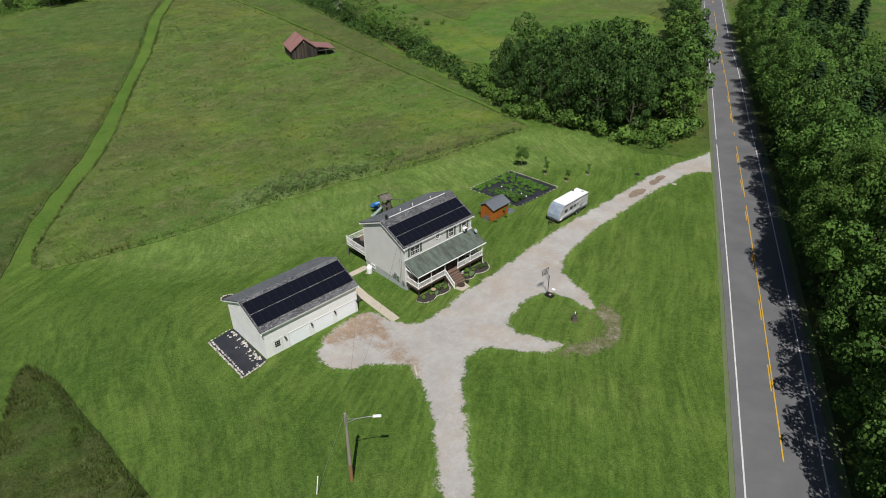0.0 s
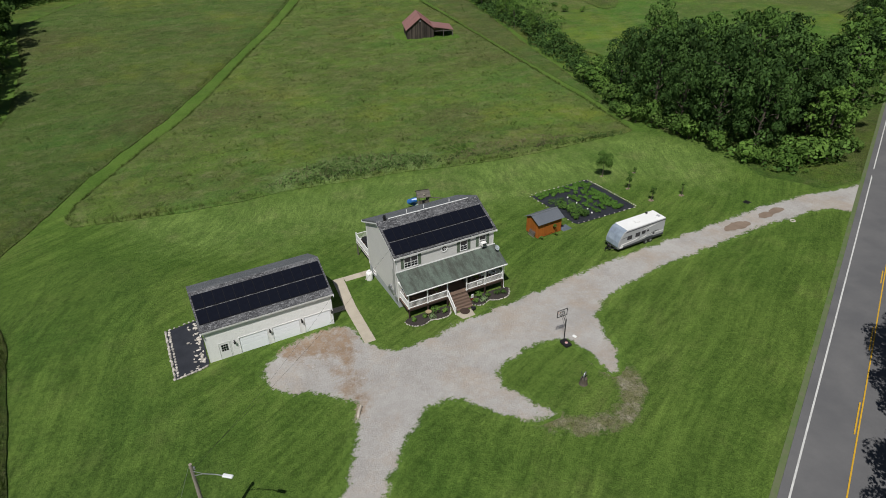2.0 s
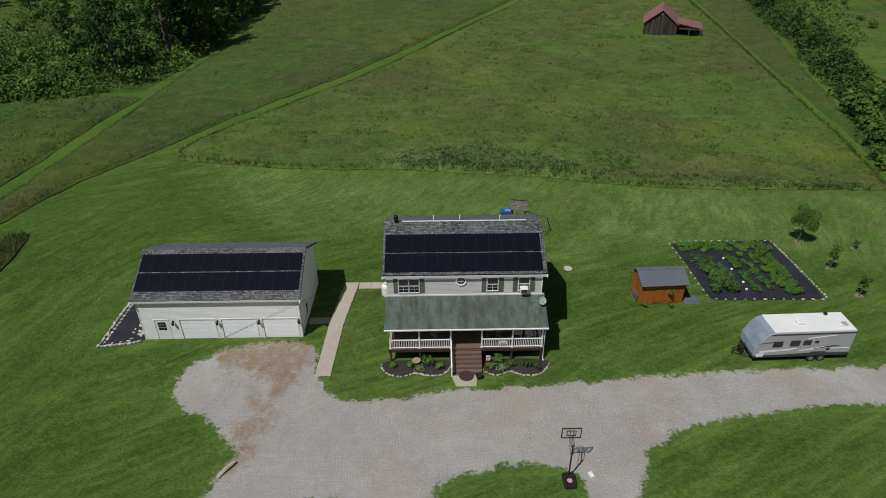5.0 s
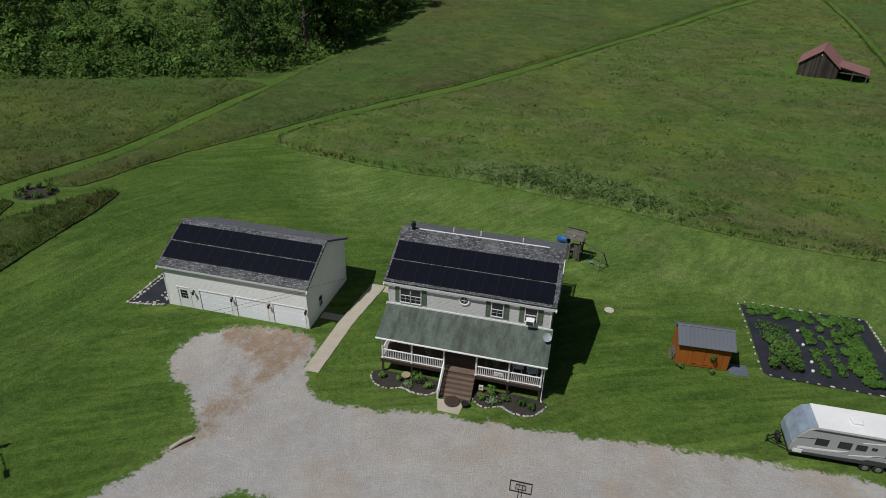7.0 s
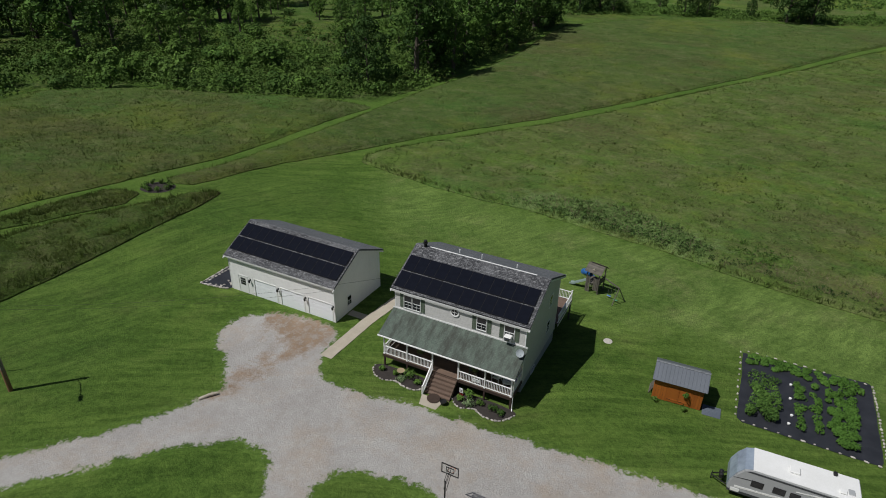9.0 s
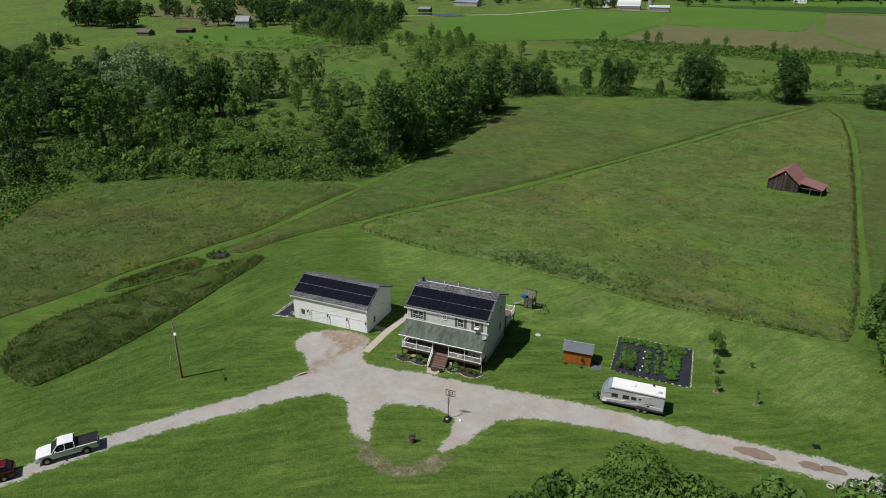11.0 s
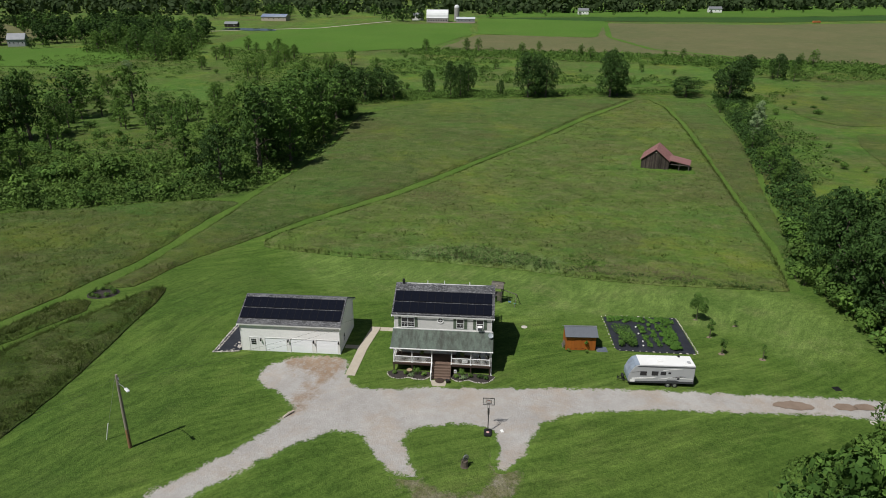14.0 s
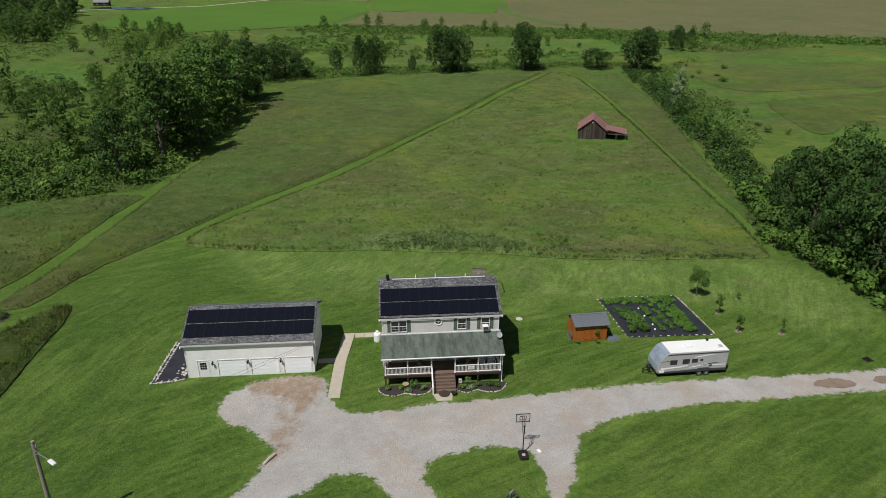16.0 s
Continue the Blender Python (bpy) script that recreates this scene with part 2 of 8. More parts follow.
def blended(name, kind, other, ragged, fine, soft, other_co=True):
    """Grass that runs out into the grass around it."""
    m, t, b = base_mat(name, 0.95, 0, 0.1)
    co = coords(t, True)
    inner, relief = grass_colour(t, co, **kind)
    outer, _ = grass_colour(t, co, **other)
    t.links.new(mix_node(t, outer, inner, rim_blend(t, co, ragged, fine, soft)), b.inputs["Base Color"])
    add_bump(t, b, relief, 0.6, 0.15)
    return m


STRIP = ground_mat("mown_path_grass", **STRIP_KIND)
BACK_LAWN = blended("dry_pale_lawn", BACK_KIND, LAWN_KIND, 7.0, 3.0, 3.5)
SIDE_LAWN = blended("coarse_dark_lawn", SIDE_KIND, LAWN_KIND, 4.0, 1.5, 2.5)
MEADOW_FRONT = blended("meadow_with_pale_seeding_grass", PALE_KIND, MEADOW_KIND, 5.0, 3.0, 1.6)
BARN_EDGE = blended("bright_grass_by_barn", STRIP_KIND, MEADOW_KIND, 1.5, 0.8, 0.4)
WORN = blended("thin_worn_grass", dict(c_low=(0.12, 0.13, 0.05), c_mid=(0.3, 0.26, 0.2), c_high=(0.15, 0.16, 0.06), dry=(0.38, 0.34, 0.28), patch=0.3, clump=1.2, dryness=0.9, rough=0.6), LAWN_KIND, 1.2, 1.2, 0.4)


def gravel_colour(t, co):
    col = mix_node(t, (0.36, 0.34, 0.32), (0.45, 0.435, 0.415), noise_node(t, co, 0.25, 6, 0.75, 0.36, 0.64))
    col = mix_node(t, col, (0.39, 0.31, 0.235), mul(t, noise_node(t, co, 0.14, 6, 0.75, 0.46, 0.68), 0.7))
    col = mix_node(t, col, (0.58, 0.565, 0.54), mul(t, noise_node(t, co, 1.3, 6, 0.85, 0.52, 0.72), 0.4))
    col = mix_node(t, col, (0.3, 0.265, 0.225), mul(t, noise_node(t, co, 0.5, 6, 0.8, 0.54, 0.74, (1.6, 0.5, 1)), 0.4))
    fine = noise_node(t, co, 6.0, 5, 0.85, 0.36, 0.66)
    return mix_node(t, col, (0.18, 0.168, 0.155), mul(t, fine, 0.25)), fine


def gravel_mat(name):
    m, t, b = base_mat(name, 0.95, 0, 0.12)
    co = coords(t, True)
    stone, fine = gravel_colour(t, co)
    soil = mix_node(t, (0.3, 0.22, 0.155), (0.22, 0.155, 0.105), noise_node(t, co, 0.8, 6, 0.75, 0.35, 0.65))
    soil = mix_node(t, soil, stone, mul(t, noise_node(t, co, 1.6, 6, 0.8, 0.45, 0.65), 0.7))
    col = mix_node(t, stone, soil, rim_blend(t, co, 2.4, 1.4, 0.8, "soil"))
    turf, _ = grass_colour(t, co, **LAWN_KIND)
    col = mix_node(t, turf, col, rim_blend(t, co, 0.75, 0.8, 0.16))
    t.links.new(col, b.inputs["Base Color"])
    add_bump(t, b, fine, 0.6, 0.05)
    return m


GRAVEL = gravel_mat("driveway_gravel")
ASPHALT = paint("worn_asphalt", (0.105, 0.105, 0.11), (0.14, 0.138, 0.14), 0.25, 8.0, 0.85, bump=0.2)
LINE_YELLOW = paint("yellow_road_paint", (0.62, 0.36, 0.02), (0.5, 0.3, 0.03), 1.0, 10, 0.7)
LINE_WHITE = paint("white_road_paint", (0.62, 0.62, 0.6), (0.45, 0.45, 0.44), 1.0, 10, 0.7)
MUD = paint("wet_brown_mud", (0.25, 0.19, 0.145), (0.19, 0.14, 0.105), 0.9, 12, 0.7)
CONCRETE = paint("tan_concrete", (0.46, 0.41, 0.33), (0.38, 0.335, 0.27), 0.8, 20, 0.85)
FOUNDATION = paint("grey_painted_foundation", (0.42, 0.44, 0.45), (0.35, 0.37, 0.38), 1.0, 20, 0.85)
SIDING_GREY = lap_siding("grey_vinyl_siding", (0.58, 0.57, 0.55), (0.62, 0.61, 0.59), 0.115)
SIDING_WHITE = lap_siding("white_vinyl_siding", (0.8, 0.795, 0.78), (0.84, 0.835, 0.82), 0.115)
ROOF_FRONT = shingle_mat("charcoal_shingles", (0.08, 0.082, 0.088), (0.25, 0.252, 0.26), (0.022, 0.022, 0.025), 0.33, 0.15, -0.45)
# Same shingles, paler: how light falls on the rear slopes is in the colour.
ROOF_BACK_LIT = shingle_mat("charcoal_shingles_rear_lit_tone", (0.13, 0.138, 0.15), (0.2, 0.21, 0.225), (0.08, 0.085, 0.09), 0.33, 0.15, 0.45)
ROOF_PORCH = shingle_mat("mossy_green_shingles", (0.11, 0.14, 0.115), (0.14, 0.17, 0.145), (0.09, 0.115, 0.095), 0.3, 0.14, -0.45, (0.055, 0.058, 0.05))
WHITE = paint("white_vinyl_trim", (0.83, 0.83, 0.82), (0.77, 0.77, 0.75), 1.2, 30, 0.45, spec=0.4, bump=0.03)
DOOR_WHITE = paint("white_door_panels", (0.9, 0.92, 0.95), (0.88, 0.9, 0.93), 0.9, 20, 0.4, spec=0.4, bump=0.03)
PANEL_BLACK = paint("black_solar_cells", (0.006, 0.007, 0.012), (0.008, 0.0095, 0.016), 2, 30, 0.22, spec=0.14, bump=0.0)
PANEL_FRAME = paint("black_anodised_frame", (0.009, 0.009, 0.012), (0.012, 0.012, 0.015), 2, 30, 0.5, 0.0, spec=0.15, bump=0)
GLASS = paint("dark_window_glass", (0.012, 0.014, 0.017), (0.016, 0.018, 0.022), 1, 10, 0.06, spec=0.6, bump=0)
SHUTTER = paint("grey_green_shutter", (0.13, 0.165, 0.12), (0.11, 0.14, 0.1), 3, 30, 0.6)
DECK_BROWN = paint("brown_composite_boards", (0.17, 0.115, 0.085), (0.13, 0.09, 0.07), 2, 30, 0.75, vary=0.15)
DARK_WOOD = paint("dark_stained_wood", (0.06, 0.04, 0.03), (0.045, 0.03, 0.024), 2, 30, 0.8, vary=0.15)
GREY_WOOD = paint("weathered_grey_wood", (0.16, 0.145, 0.125), (0.1, 0.088, 0.075), 1.5, 25, 0.85, vary=0.2, stretch=(1, 1, 0.2))
BARN_WOOD = paint("blackened_barn_boards", (0.036, 0.029, 0.025), (0.078, 0.063, 0.052), 0.9, 12, 0.9, vary=0.45, stretch=(1, 1, 0.2))
BARN_ROOF = paint("faded_red_metal_roof", (0.275, 0.14, 0.128), (0.22, 0.11, 0.1), 0.5, 8, 0.5, bump=0.05)
SHED_ORANGE = paint("orange_stained_boards", (0.4, 0.125, 0.022), (0.33, 0.1, 0.02), 1.2, 20, 0.6, vary=0.12, stretch=(1, 1, 0.15))
SHED_ROOF = paint("grey_metal_roofing", (0.17, 0.185, 0.21), (0.14, 0.155, 0.175), 0.7, 10, 0.45, 0.3)
METAL_GREY = paint("galvanised_metal", (0.42, 0.43, 0.44), (0.33, 0.34, 0.35), 2, 30, 0.45, 0.7, bump=0.03)
BLACK = paint("black_plastic", (0.015, 0.015, 0.016), (0.022, 0.022, 0.022), 3, 30, 0.5, bump=0.05)
FABRIC = paint("black_landscape_fabric", (0.02, 0.022, 0.028), (0.034, 0.036, 0.044), 0.8, 8, 0.6, bump=0.3)
STONE = paint("pale_field_stone", (0.46, 0.43, 0.385), (0.34, 0.315, 0.28), 3, 20, 0.9, vary=0.35)
MULCH = paint("dark_mulch", (0.05, 0.042, 0.038), (0.035, 0.03, 0.027), 3, 25, 0.95, bump=0.6)
RED = paint("dark_red_car_paint", (0.12, 0.008, 0.01), (0.1, 0.007, 0.009), 1, 20, 0.2, spec=0.5, bump=0)
CAR_WHITE = paint("white_car_paint", (0.76, 0.77, 0.78), (0.72, 0.73, 0.74), 1, 20, 0.2, spec=0.5, bump=0)
RUBBER = paint("black_rubber", (0.018, 0.018, 0.018), (0.025, 0.025, 0.025), 3, 20, 0.85)
CAMPER_GREY = paint("grey_camper_siding", (0.4, 0.41, 0.42), (0.37, 0.38, 0.39), 0.8, 20, 0.35, spec=0.4, bump=0.02)
CAMPER_DARK = paint("dark_grey_camper_siding", (0.06, 0.064, 0.07), (0.05, 0.054, 0.06), 0.8, 20, 0.35, bump=0.02)
CAMPER_NOSE = paint("grey_blue_camper_nose", (0.32, 0.38, 0.45), (0.2, 0.24, 0.3), 1.0, 20, 0.25, spec=0.5, bump=0.02)
CAMPER_ROOF = paint("white_rubber_roof", (0.8, 0.8, 0.79), (0.74, 0.74, 0.72), 0.8, 15, 0.6, bump=0.03)
BLUE = paint("blue_plastic", (0.03, 0.14, 0.42), (0.025, 0.12, 0.36), 2, 30, 0.35, spec=0.5, bump=0)
GREEN_PLASTIC = paint("green_plastic", (0.05, 0.25, 0.12), (0.04, 0.2, 0.1), 2, 30, 0.4, bump=0)
SLIDE_GREY = paint("pale_green_slide", (0.3, 0.38, 0.36), (0.26, 0.33, 0.31), 2, 30, 0.4, bump=0)
POLE_WOOD = paint("weathered_pole_wood", (0.3, 0.27, 0.23), (0.24, 0.2, 0.16), 1.5, 20, 0.85, stretch=(1, 1, 0.15))
BARK = paint("grey_brown_bark", (0.12, 0.1, 0.08), (0.085, 0.07, 0.055), 3, 20, 0.95)


def leaf_mat(name, c1, c2, c3, through_light=0.1):
    m, t, b = base_mat(name, 0.7, 0, 0.08)
    geo = t.nodes.new("ShaderNodeNewGeometry")
    col = mix_node(t, c1, c2, geo.outputs["Random Per Island"])
    info = t.nodes.new("ShaderNodeObjectInfo")
    col = mix_node(t, col, c3, mul(t, info.outputs["Random"], 0.7))
    wide = noise_node(t, coords(t, True), 0.13, 4, 0.65, 0.4, 0.6)
    col = mix_node(t, col, tuple(v * 0.5 for v in c1), mul(t, wide, 0.55))
    col = mix_node(t, col, tuple(v * 1.15 for v in c2), mul(t, noise_node(t, coords(t, True), 0.17, 3, 0.6, 0.52, 0.62, (1, 1, 0.6)), 0.5))
    col = mix_node(t, col, tuple(v * 0.6 for v in c1), mul(t, noise_node(t, coords(t), 0.6, 3, 0.6, 0.4, 0.65), 0.5))
    t.links.new(col, b.inputs["Base Color"])
    tr = t.nodes.new("ShaderNodeBsdfTranslucent")
    t.links.new(mix_node(t, col, (0.1, 0.16, 0.02), 0.4), tr.inputs[0])
    mx = t.nodes.new("ShaderNodeMixShader")
    mx.inputs[0].default_value = through_light
    t.links.new(b.outputs[0], mx.inputs[1])
    t.links.new(tr.outputs[0], mx.inputs[2])
    t.links.new(mx.outputs[0], t.nodes["Material Output"].inputs[0])
    return m


LEAF = leaf_mat("green_leaves", (0.046, 0.104, 0.022), (0.14, 0.255, 0.05), (0.066, 0.118, 0.03))
LEAF_DARK = leaf_mat("dark_green_leaves", (0.026, 0.06, 0.016), (0.085, 0.16, 0.038), (0.036, 0.07, 0.021))
LEAF_BRIGHT = leaf_mat("bright_green_leaves", (0.07, 0.145, 0.026), (0.165, 0.28, 0.055), (0.1, 0.17, 0.038))
LEAF_SILVER = leaf_mat("silvery_willow_leaves", (0.15, 0.23, 0.1), (0.27, 0.37, 0.18), (0.2, 0.27, 0.13))
NEEDLE = leaf_mat("dark_conifer_needles", (0.022, 0.05, 0.02), (0.04, 0.075, 0.03), (0.03, 0.055, 0.025))
SHRUB = leaf_mat("shrub_leaves", (0.06, 0.132, 0.024), (0.15, 0.26, 0.05), (0.1, 0.145, 0.04))
WEED_LEAF = leaf_mat("lush_weed_leaves", (0.09, 0.17, 0.042), (0.23, 0.34, 0.115), (0.14, 0.225, 0.066), 0.25)
PLUME = leaf_mat("tan_plume_blades", (0.24, 0.21, 0.12), (0.36, 0.31, 0.2), (0.28, 0.25, 0.15), 0.4)
CROP_LEAF = leaf_mat("vegetable_leaves", (0.065, 0.15, 0.025), (0.11, 0.22, 0.04), (0.08, 0.17, 0.03))
BLADE = leaf_mat("meadow_blades", (0.075, 0.122, 0.028), (0.14, 0.165, 0.05), (0.11, 0.14, 0.04), 0.4)
BLADE_PALE = leaf_mat("pale_reed_blades", (0.17, 0.22, 0.08), (0.27, 0.29, 0.13), (0.2, 0.23, 0.1), 0.4)


# ---- building helpers ----
def thing(name, m=None, label="", category="", group="", kind=""):
    ob = new(name)
    ob.empty_display_size = 0.3
    ob.matrix_basis = m or Matrix()
    return tagged(ob, label, category, group, kind)


def part(name, bm, material, parent=None, label=""):
    me = bpy.data.meshes.new(name)
    bmesh.ops.recalc_face_normals(bm, faces=bm.faces[:])
    bm.to_mesh(me)
    bm.free()
    me.materials.append(material)
    ob = new(name, me)
    ob.parent = parent
    return tagged(ob, label)


def solo(name, bm, material, label, category, group="", kind="", m=None):
    """A thing that is one mesh."""
    ob = part(name, bm, material)
    ob.matrix_basis = m or Matrix()
    return tagged(ob, label, category, group, kind)


def piece(name, me, parent, m):
    ob = new(name, me)
    ob.parent = parent
    ob.matrix_basis = m
    return ob


def mesh_of(bm, name, material):
    me = bpy.data.meshes.new(name)
    bmesh.ops.recalc_face_normals(bm, faces=bm.faces[:])
    bm.to_mesh(me)
    bm.free()
    me.materials.append(material)
    return me


def arrays_mesh(name, verts, faces, material):
    """A mesh from arrays of places and of equal-sided faces."""
    verts, faces = np.asarray(verts, np.float32), np.asarray(faces, np.int32)
    me = bpy.data.meshes.new(name)
    n, k = faces.shape
    me.vertices.add(len(verts))
    me.vertices.foreach_set("co", verts.ravel())
    me.loops.add(n * k)
    me.loops.foreach_set("vertex_index", faces.ravel())
    me.polygons.add(n)
    me.polygons.foreach_set("loop_start", np.arange(0, n * k, k, dtype=np.int32))
    me.polygons.foreach_set("loop_total", np.full(n, k, np.int32))
    me.update()
    me.validate()
    me.materials.append(material)
    return me


def box(bm, x0, x1, y0, y1, z0, z1, bevel=0.0, m=None):
    c = [((x0, x1)[i & 1], (y0, y1)[i >> 1 & 1], (z0, z1)[i >> 2]) for i in range(8)]
    v = [bm.verts.new(p) for p in c]
    f = [bm.faces.new([v[i] for i in q]) for q in ((0, 2, 3, 1), (4, 5, 7, 6), (0, 1, 5, 4), (2, 6, 7, 3), (0, 4, 6, 2), (1, 3, 7, 5))]
    if bevel:
        edges = list({e for q in f for e in q.edges})
        r = bmesh.ops.bevel(bm, geom=edges, offset=bevel, segments=1, affect="EDGES")
        v = list({w for q in r["faces"] for w in q.verts} | {w for w in v if w.is_valid})
    if m is not None:
        bmesh.ops.transform(bm, matrix=m, verts=[w for w in v if w.is_valid])
    return bm


def boxes(*rows, bevel=0.0):
    bm = bmesh.new()
    for r in rows:
        box(bm, *r, bevel=bevel)
    return bm


def prism(bm, outline, axis, a, b):
    """An outline in the two other axes, drawn out along x, y or z from a to b."""
    def at(p, d):
        return {"x": (d, p[0], p[1]), "y": (p[0], d, p[1]), "z": (p[0], p[1], d)}[axis]
    lo, hi = [bm.verts.new(at(p, a)) for p in outline], [bm.verts.new(at(p, b)) for p in outline]
    bm.faces.new(lo[::-1])
    bm.faces.new(hi)
    n = len(outline)
    for i in range(n):
        bm.faces.new((lo[i], lo[(i + 1) % n], hi[(i + 1) % n], hi[i]))
    return bm


def tube(bm, points, radii, sides=8, caps=True):
    """A round bar along points."""
    rings = []
    pts = [Vector(p) for p in points]
    if isinstance(radii, (int, float)):
        radii = [radii] * len(pts)
    for i, p in enumerate(pts):
        d = (pts[min(i + 1, len(pts) - 1)] - pts[max(i - 1, 0)]).normalized()
        q = d.to_track_quat("Z", "Y")
        rings.append([bm.verts.new(p + q @ Vector((math.cos(a) * radii[i], math.sin(a) * radii[i], 0))) for a in (2 * math.pi * k / sides for k in range(sides))])
    for r0, r1 in zip(rings, rings[1:]):
        for k in range(sides):
            bm.faces.new((r0[k], r0[(k + 1) % sides], r1[(k + 1) % sides], r1[k]))
    if caps:
        bm.faces.new(rings[0][::-1])
        bm.faces.new(rings[-1])
    return bm


def lathe(bm, profile, sides=16, m=None):
    """Turns a profile of (radius, height) about z."""
    rings, made = [], []
    for r, z in profile:
        ring = [bm.verts.new((r * math.cos(a), r * math.sin(a), z)) for a in (2 * math.pi * k / sides for k in range(sides))]
        rings.append(ring)
        made += ring
    for r0, r1 in zip(rings, rings[1:]):
        for k in range(sides):
            bm.faces.new((r0[k], r0[(k + 1) % sides], r1[(k + 1) % sides], r1[k]))
    bm.faces.new(rings[0][::-1])
    bm.faces.new(rings[-1])
    if m is not None:
        bmesh.ops.transform(bm, matrix=m, verts=made)
    return bm


def stone_mesh(name, seed, material, size=(0.3, 0.2, 0.15)):
    rnd = random.Random(seed)
    bm = bmesh.new()
    bmesh.ops.create_icosphere(bm, subdivisions=1, radius=0.5)
    for v in bm.verts:
        v.co *= 0.8 + 0.4 * rnd.random()
        v.co.x, v.co.y, v.co.z = v.co.x * size[0], v.co.y * size[1], v.co.z * size[2]
    return mesh_of(bm, name, material)


# ---- the lie of the land ----
LAND_Y = [-2140, -321, -64, -32, -19.3, -12.8, -4.3, 3.2, 10.7, 17.1, 36.4, 64.2, 117.7, 214, 260, 300, 400, 520, 650, 810, 1000, 1400, 2000, 3000, 5000]
LAND_Z = [2.1, 2.1, 2.1, 1.8, 1.28, 0.86, 0.13, 0, -0.37, -0.8, -3.1, -4.07, -4.92, -6.4, -6.3, -5.4, -2.3, 2, 7.1, 13.6, 21.3, 37, 61, 100, 120]


def land(x, y):
    """The ground's height."""
    y = np.asarray(y, float)
    soft = 0.25 * (np.interp(y - 2.5, LAND_Y, LAND_Z) + 2 * np.interp(y, LAND_Y, LAND_Z) + np.interp(y + 2.5, LAND_Y, LAND_Z))
    x = np.asarray(x, float)
    return soft + 0.06 * np.sin(x * 0.21 + 1) * np.sin(y * 0.17) * np.clip((np.abs(y - 3) - 12) / 10, 0, 1)


def lz(x, y):
    return float(land(x, y))


def on_land(x, y, turn=0.0, up=0.0):
    return pose(x, y, lz(x, y) + up, 0, 0, turn)


def inside(poly, px, py):
    """How far points lie inside a closed outline (negative outside)."""
    p = np.array(poly, float)
    q = np.roll(p, -1, 0)
    px, py = np.asarray(px, float), np.asarray(py, float)
    best, odd = np.full(px.shape, 1e9), np.zeros(px.shape, bool)
    for (ax, ay), (bx, by) in zip(p, q):
        dx, dy = bx - ax, by - ay
        k = np.clip(((px - ax) * dx + (py - ay) * dy) / (dx * dx + dy * dy + 1e-12), 0, 1)
        best = np.minimum(best, np.hypot(px - ax - k * dx, py - ay - k * dy))
        if dy:
            odd ^= ((ay > py) != (by > py)) & (px < dx * (py - ay) / dy + ax)
    return np.where(odd, best, -best)


def wobble(x, y, scale, seed=0.0):
    """Smooth unevenness between about -1 and 1 that does not repeat."""
    x, y = np.asarray(x, float) * scale * 0.6, np.asarray(y, float) * scale * 0.6

    def at(i, j):
        return 2 * np.mod(np.sin(i * 127.1 + j * 311.7) * 43758.5453, 1.0) - 1
    total = 0
    for k, (f, a) in enumerate(((1.0, 1.0), (2.3, 0.6), (5.1, 0.35))):
        px, py = x * f + seed * 1.7 + k * 19.1, y * f - seed * 2.3 + k * 7.7
        i, j = np.floor(px), np.floor(py)
        u, v = px - i, py - j
        u, v = u * u * (3 - 2 * u), v * v * (3 - 2 * v)
        total = total + a * ((at(i, j) * (1 - u) + at(i + 1, j) * u) * (1 - v) + (at(i, j + 1) * (1 - u) + at(i + 1, j + 1) * u) * v)
    return total / 1.3


def smooth_outline(poly, steps=4):
    """A closed outline rounded through its points."""
    p = [Vector(q) for q in poly]
    n, out = len(p), []
    for i in range(n):
        a, b, c, d = p[i - 1], p[i], p[(i + 1) % n], p[(i + 2) % n]
        for s in range(steps):
            t = s / steps
            out.append(tuple(0.5 * ((2 * b) + (c - a) * t + (2 * a - 5 * b + 4 * c - d) * t * t + (3 * b - a - 3 * c + d) * t ** 3)))
    return out


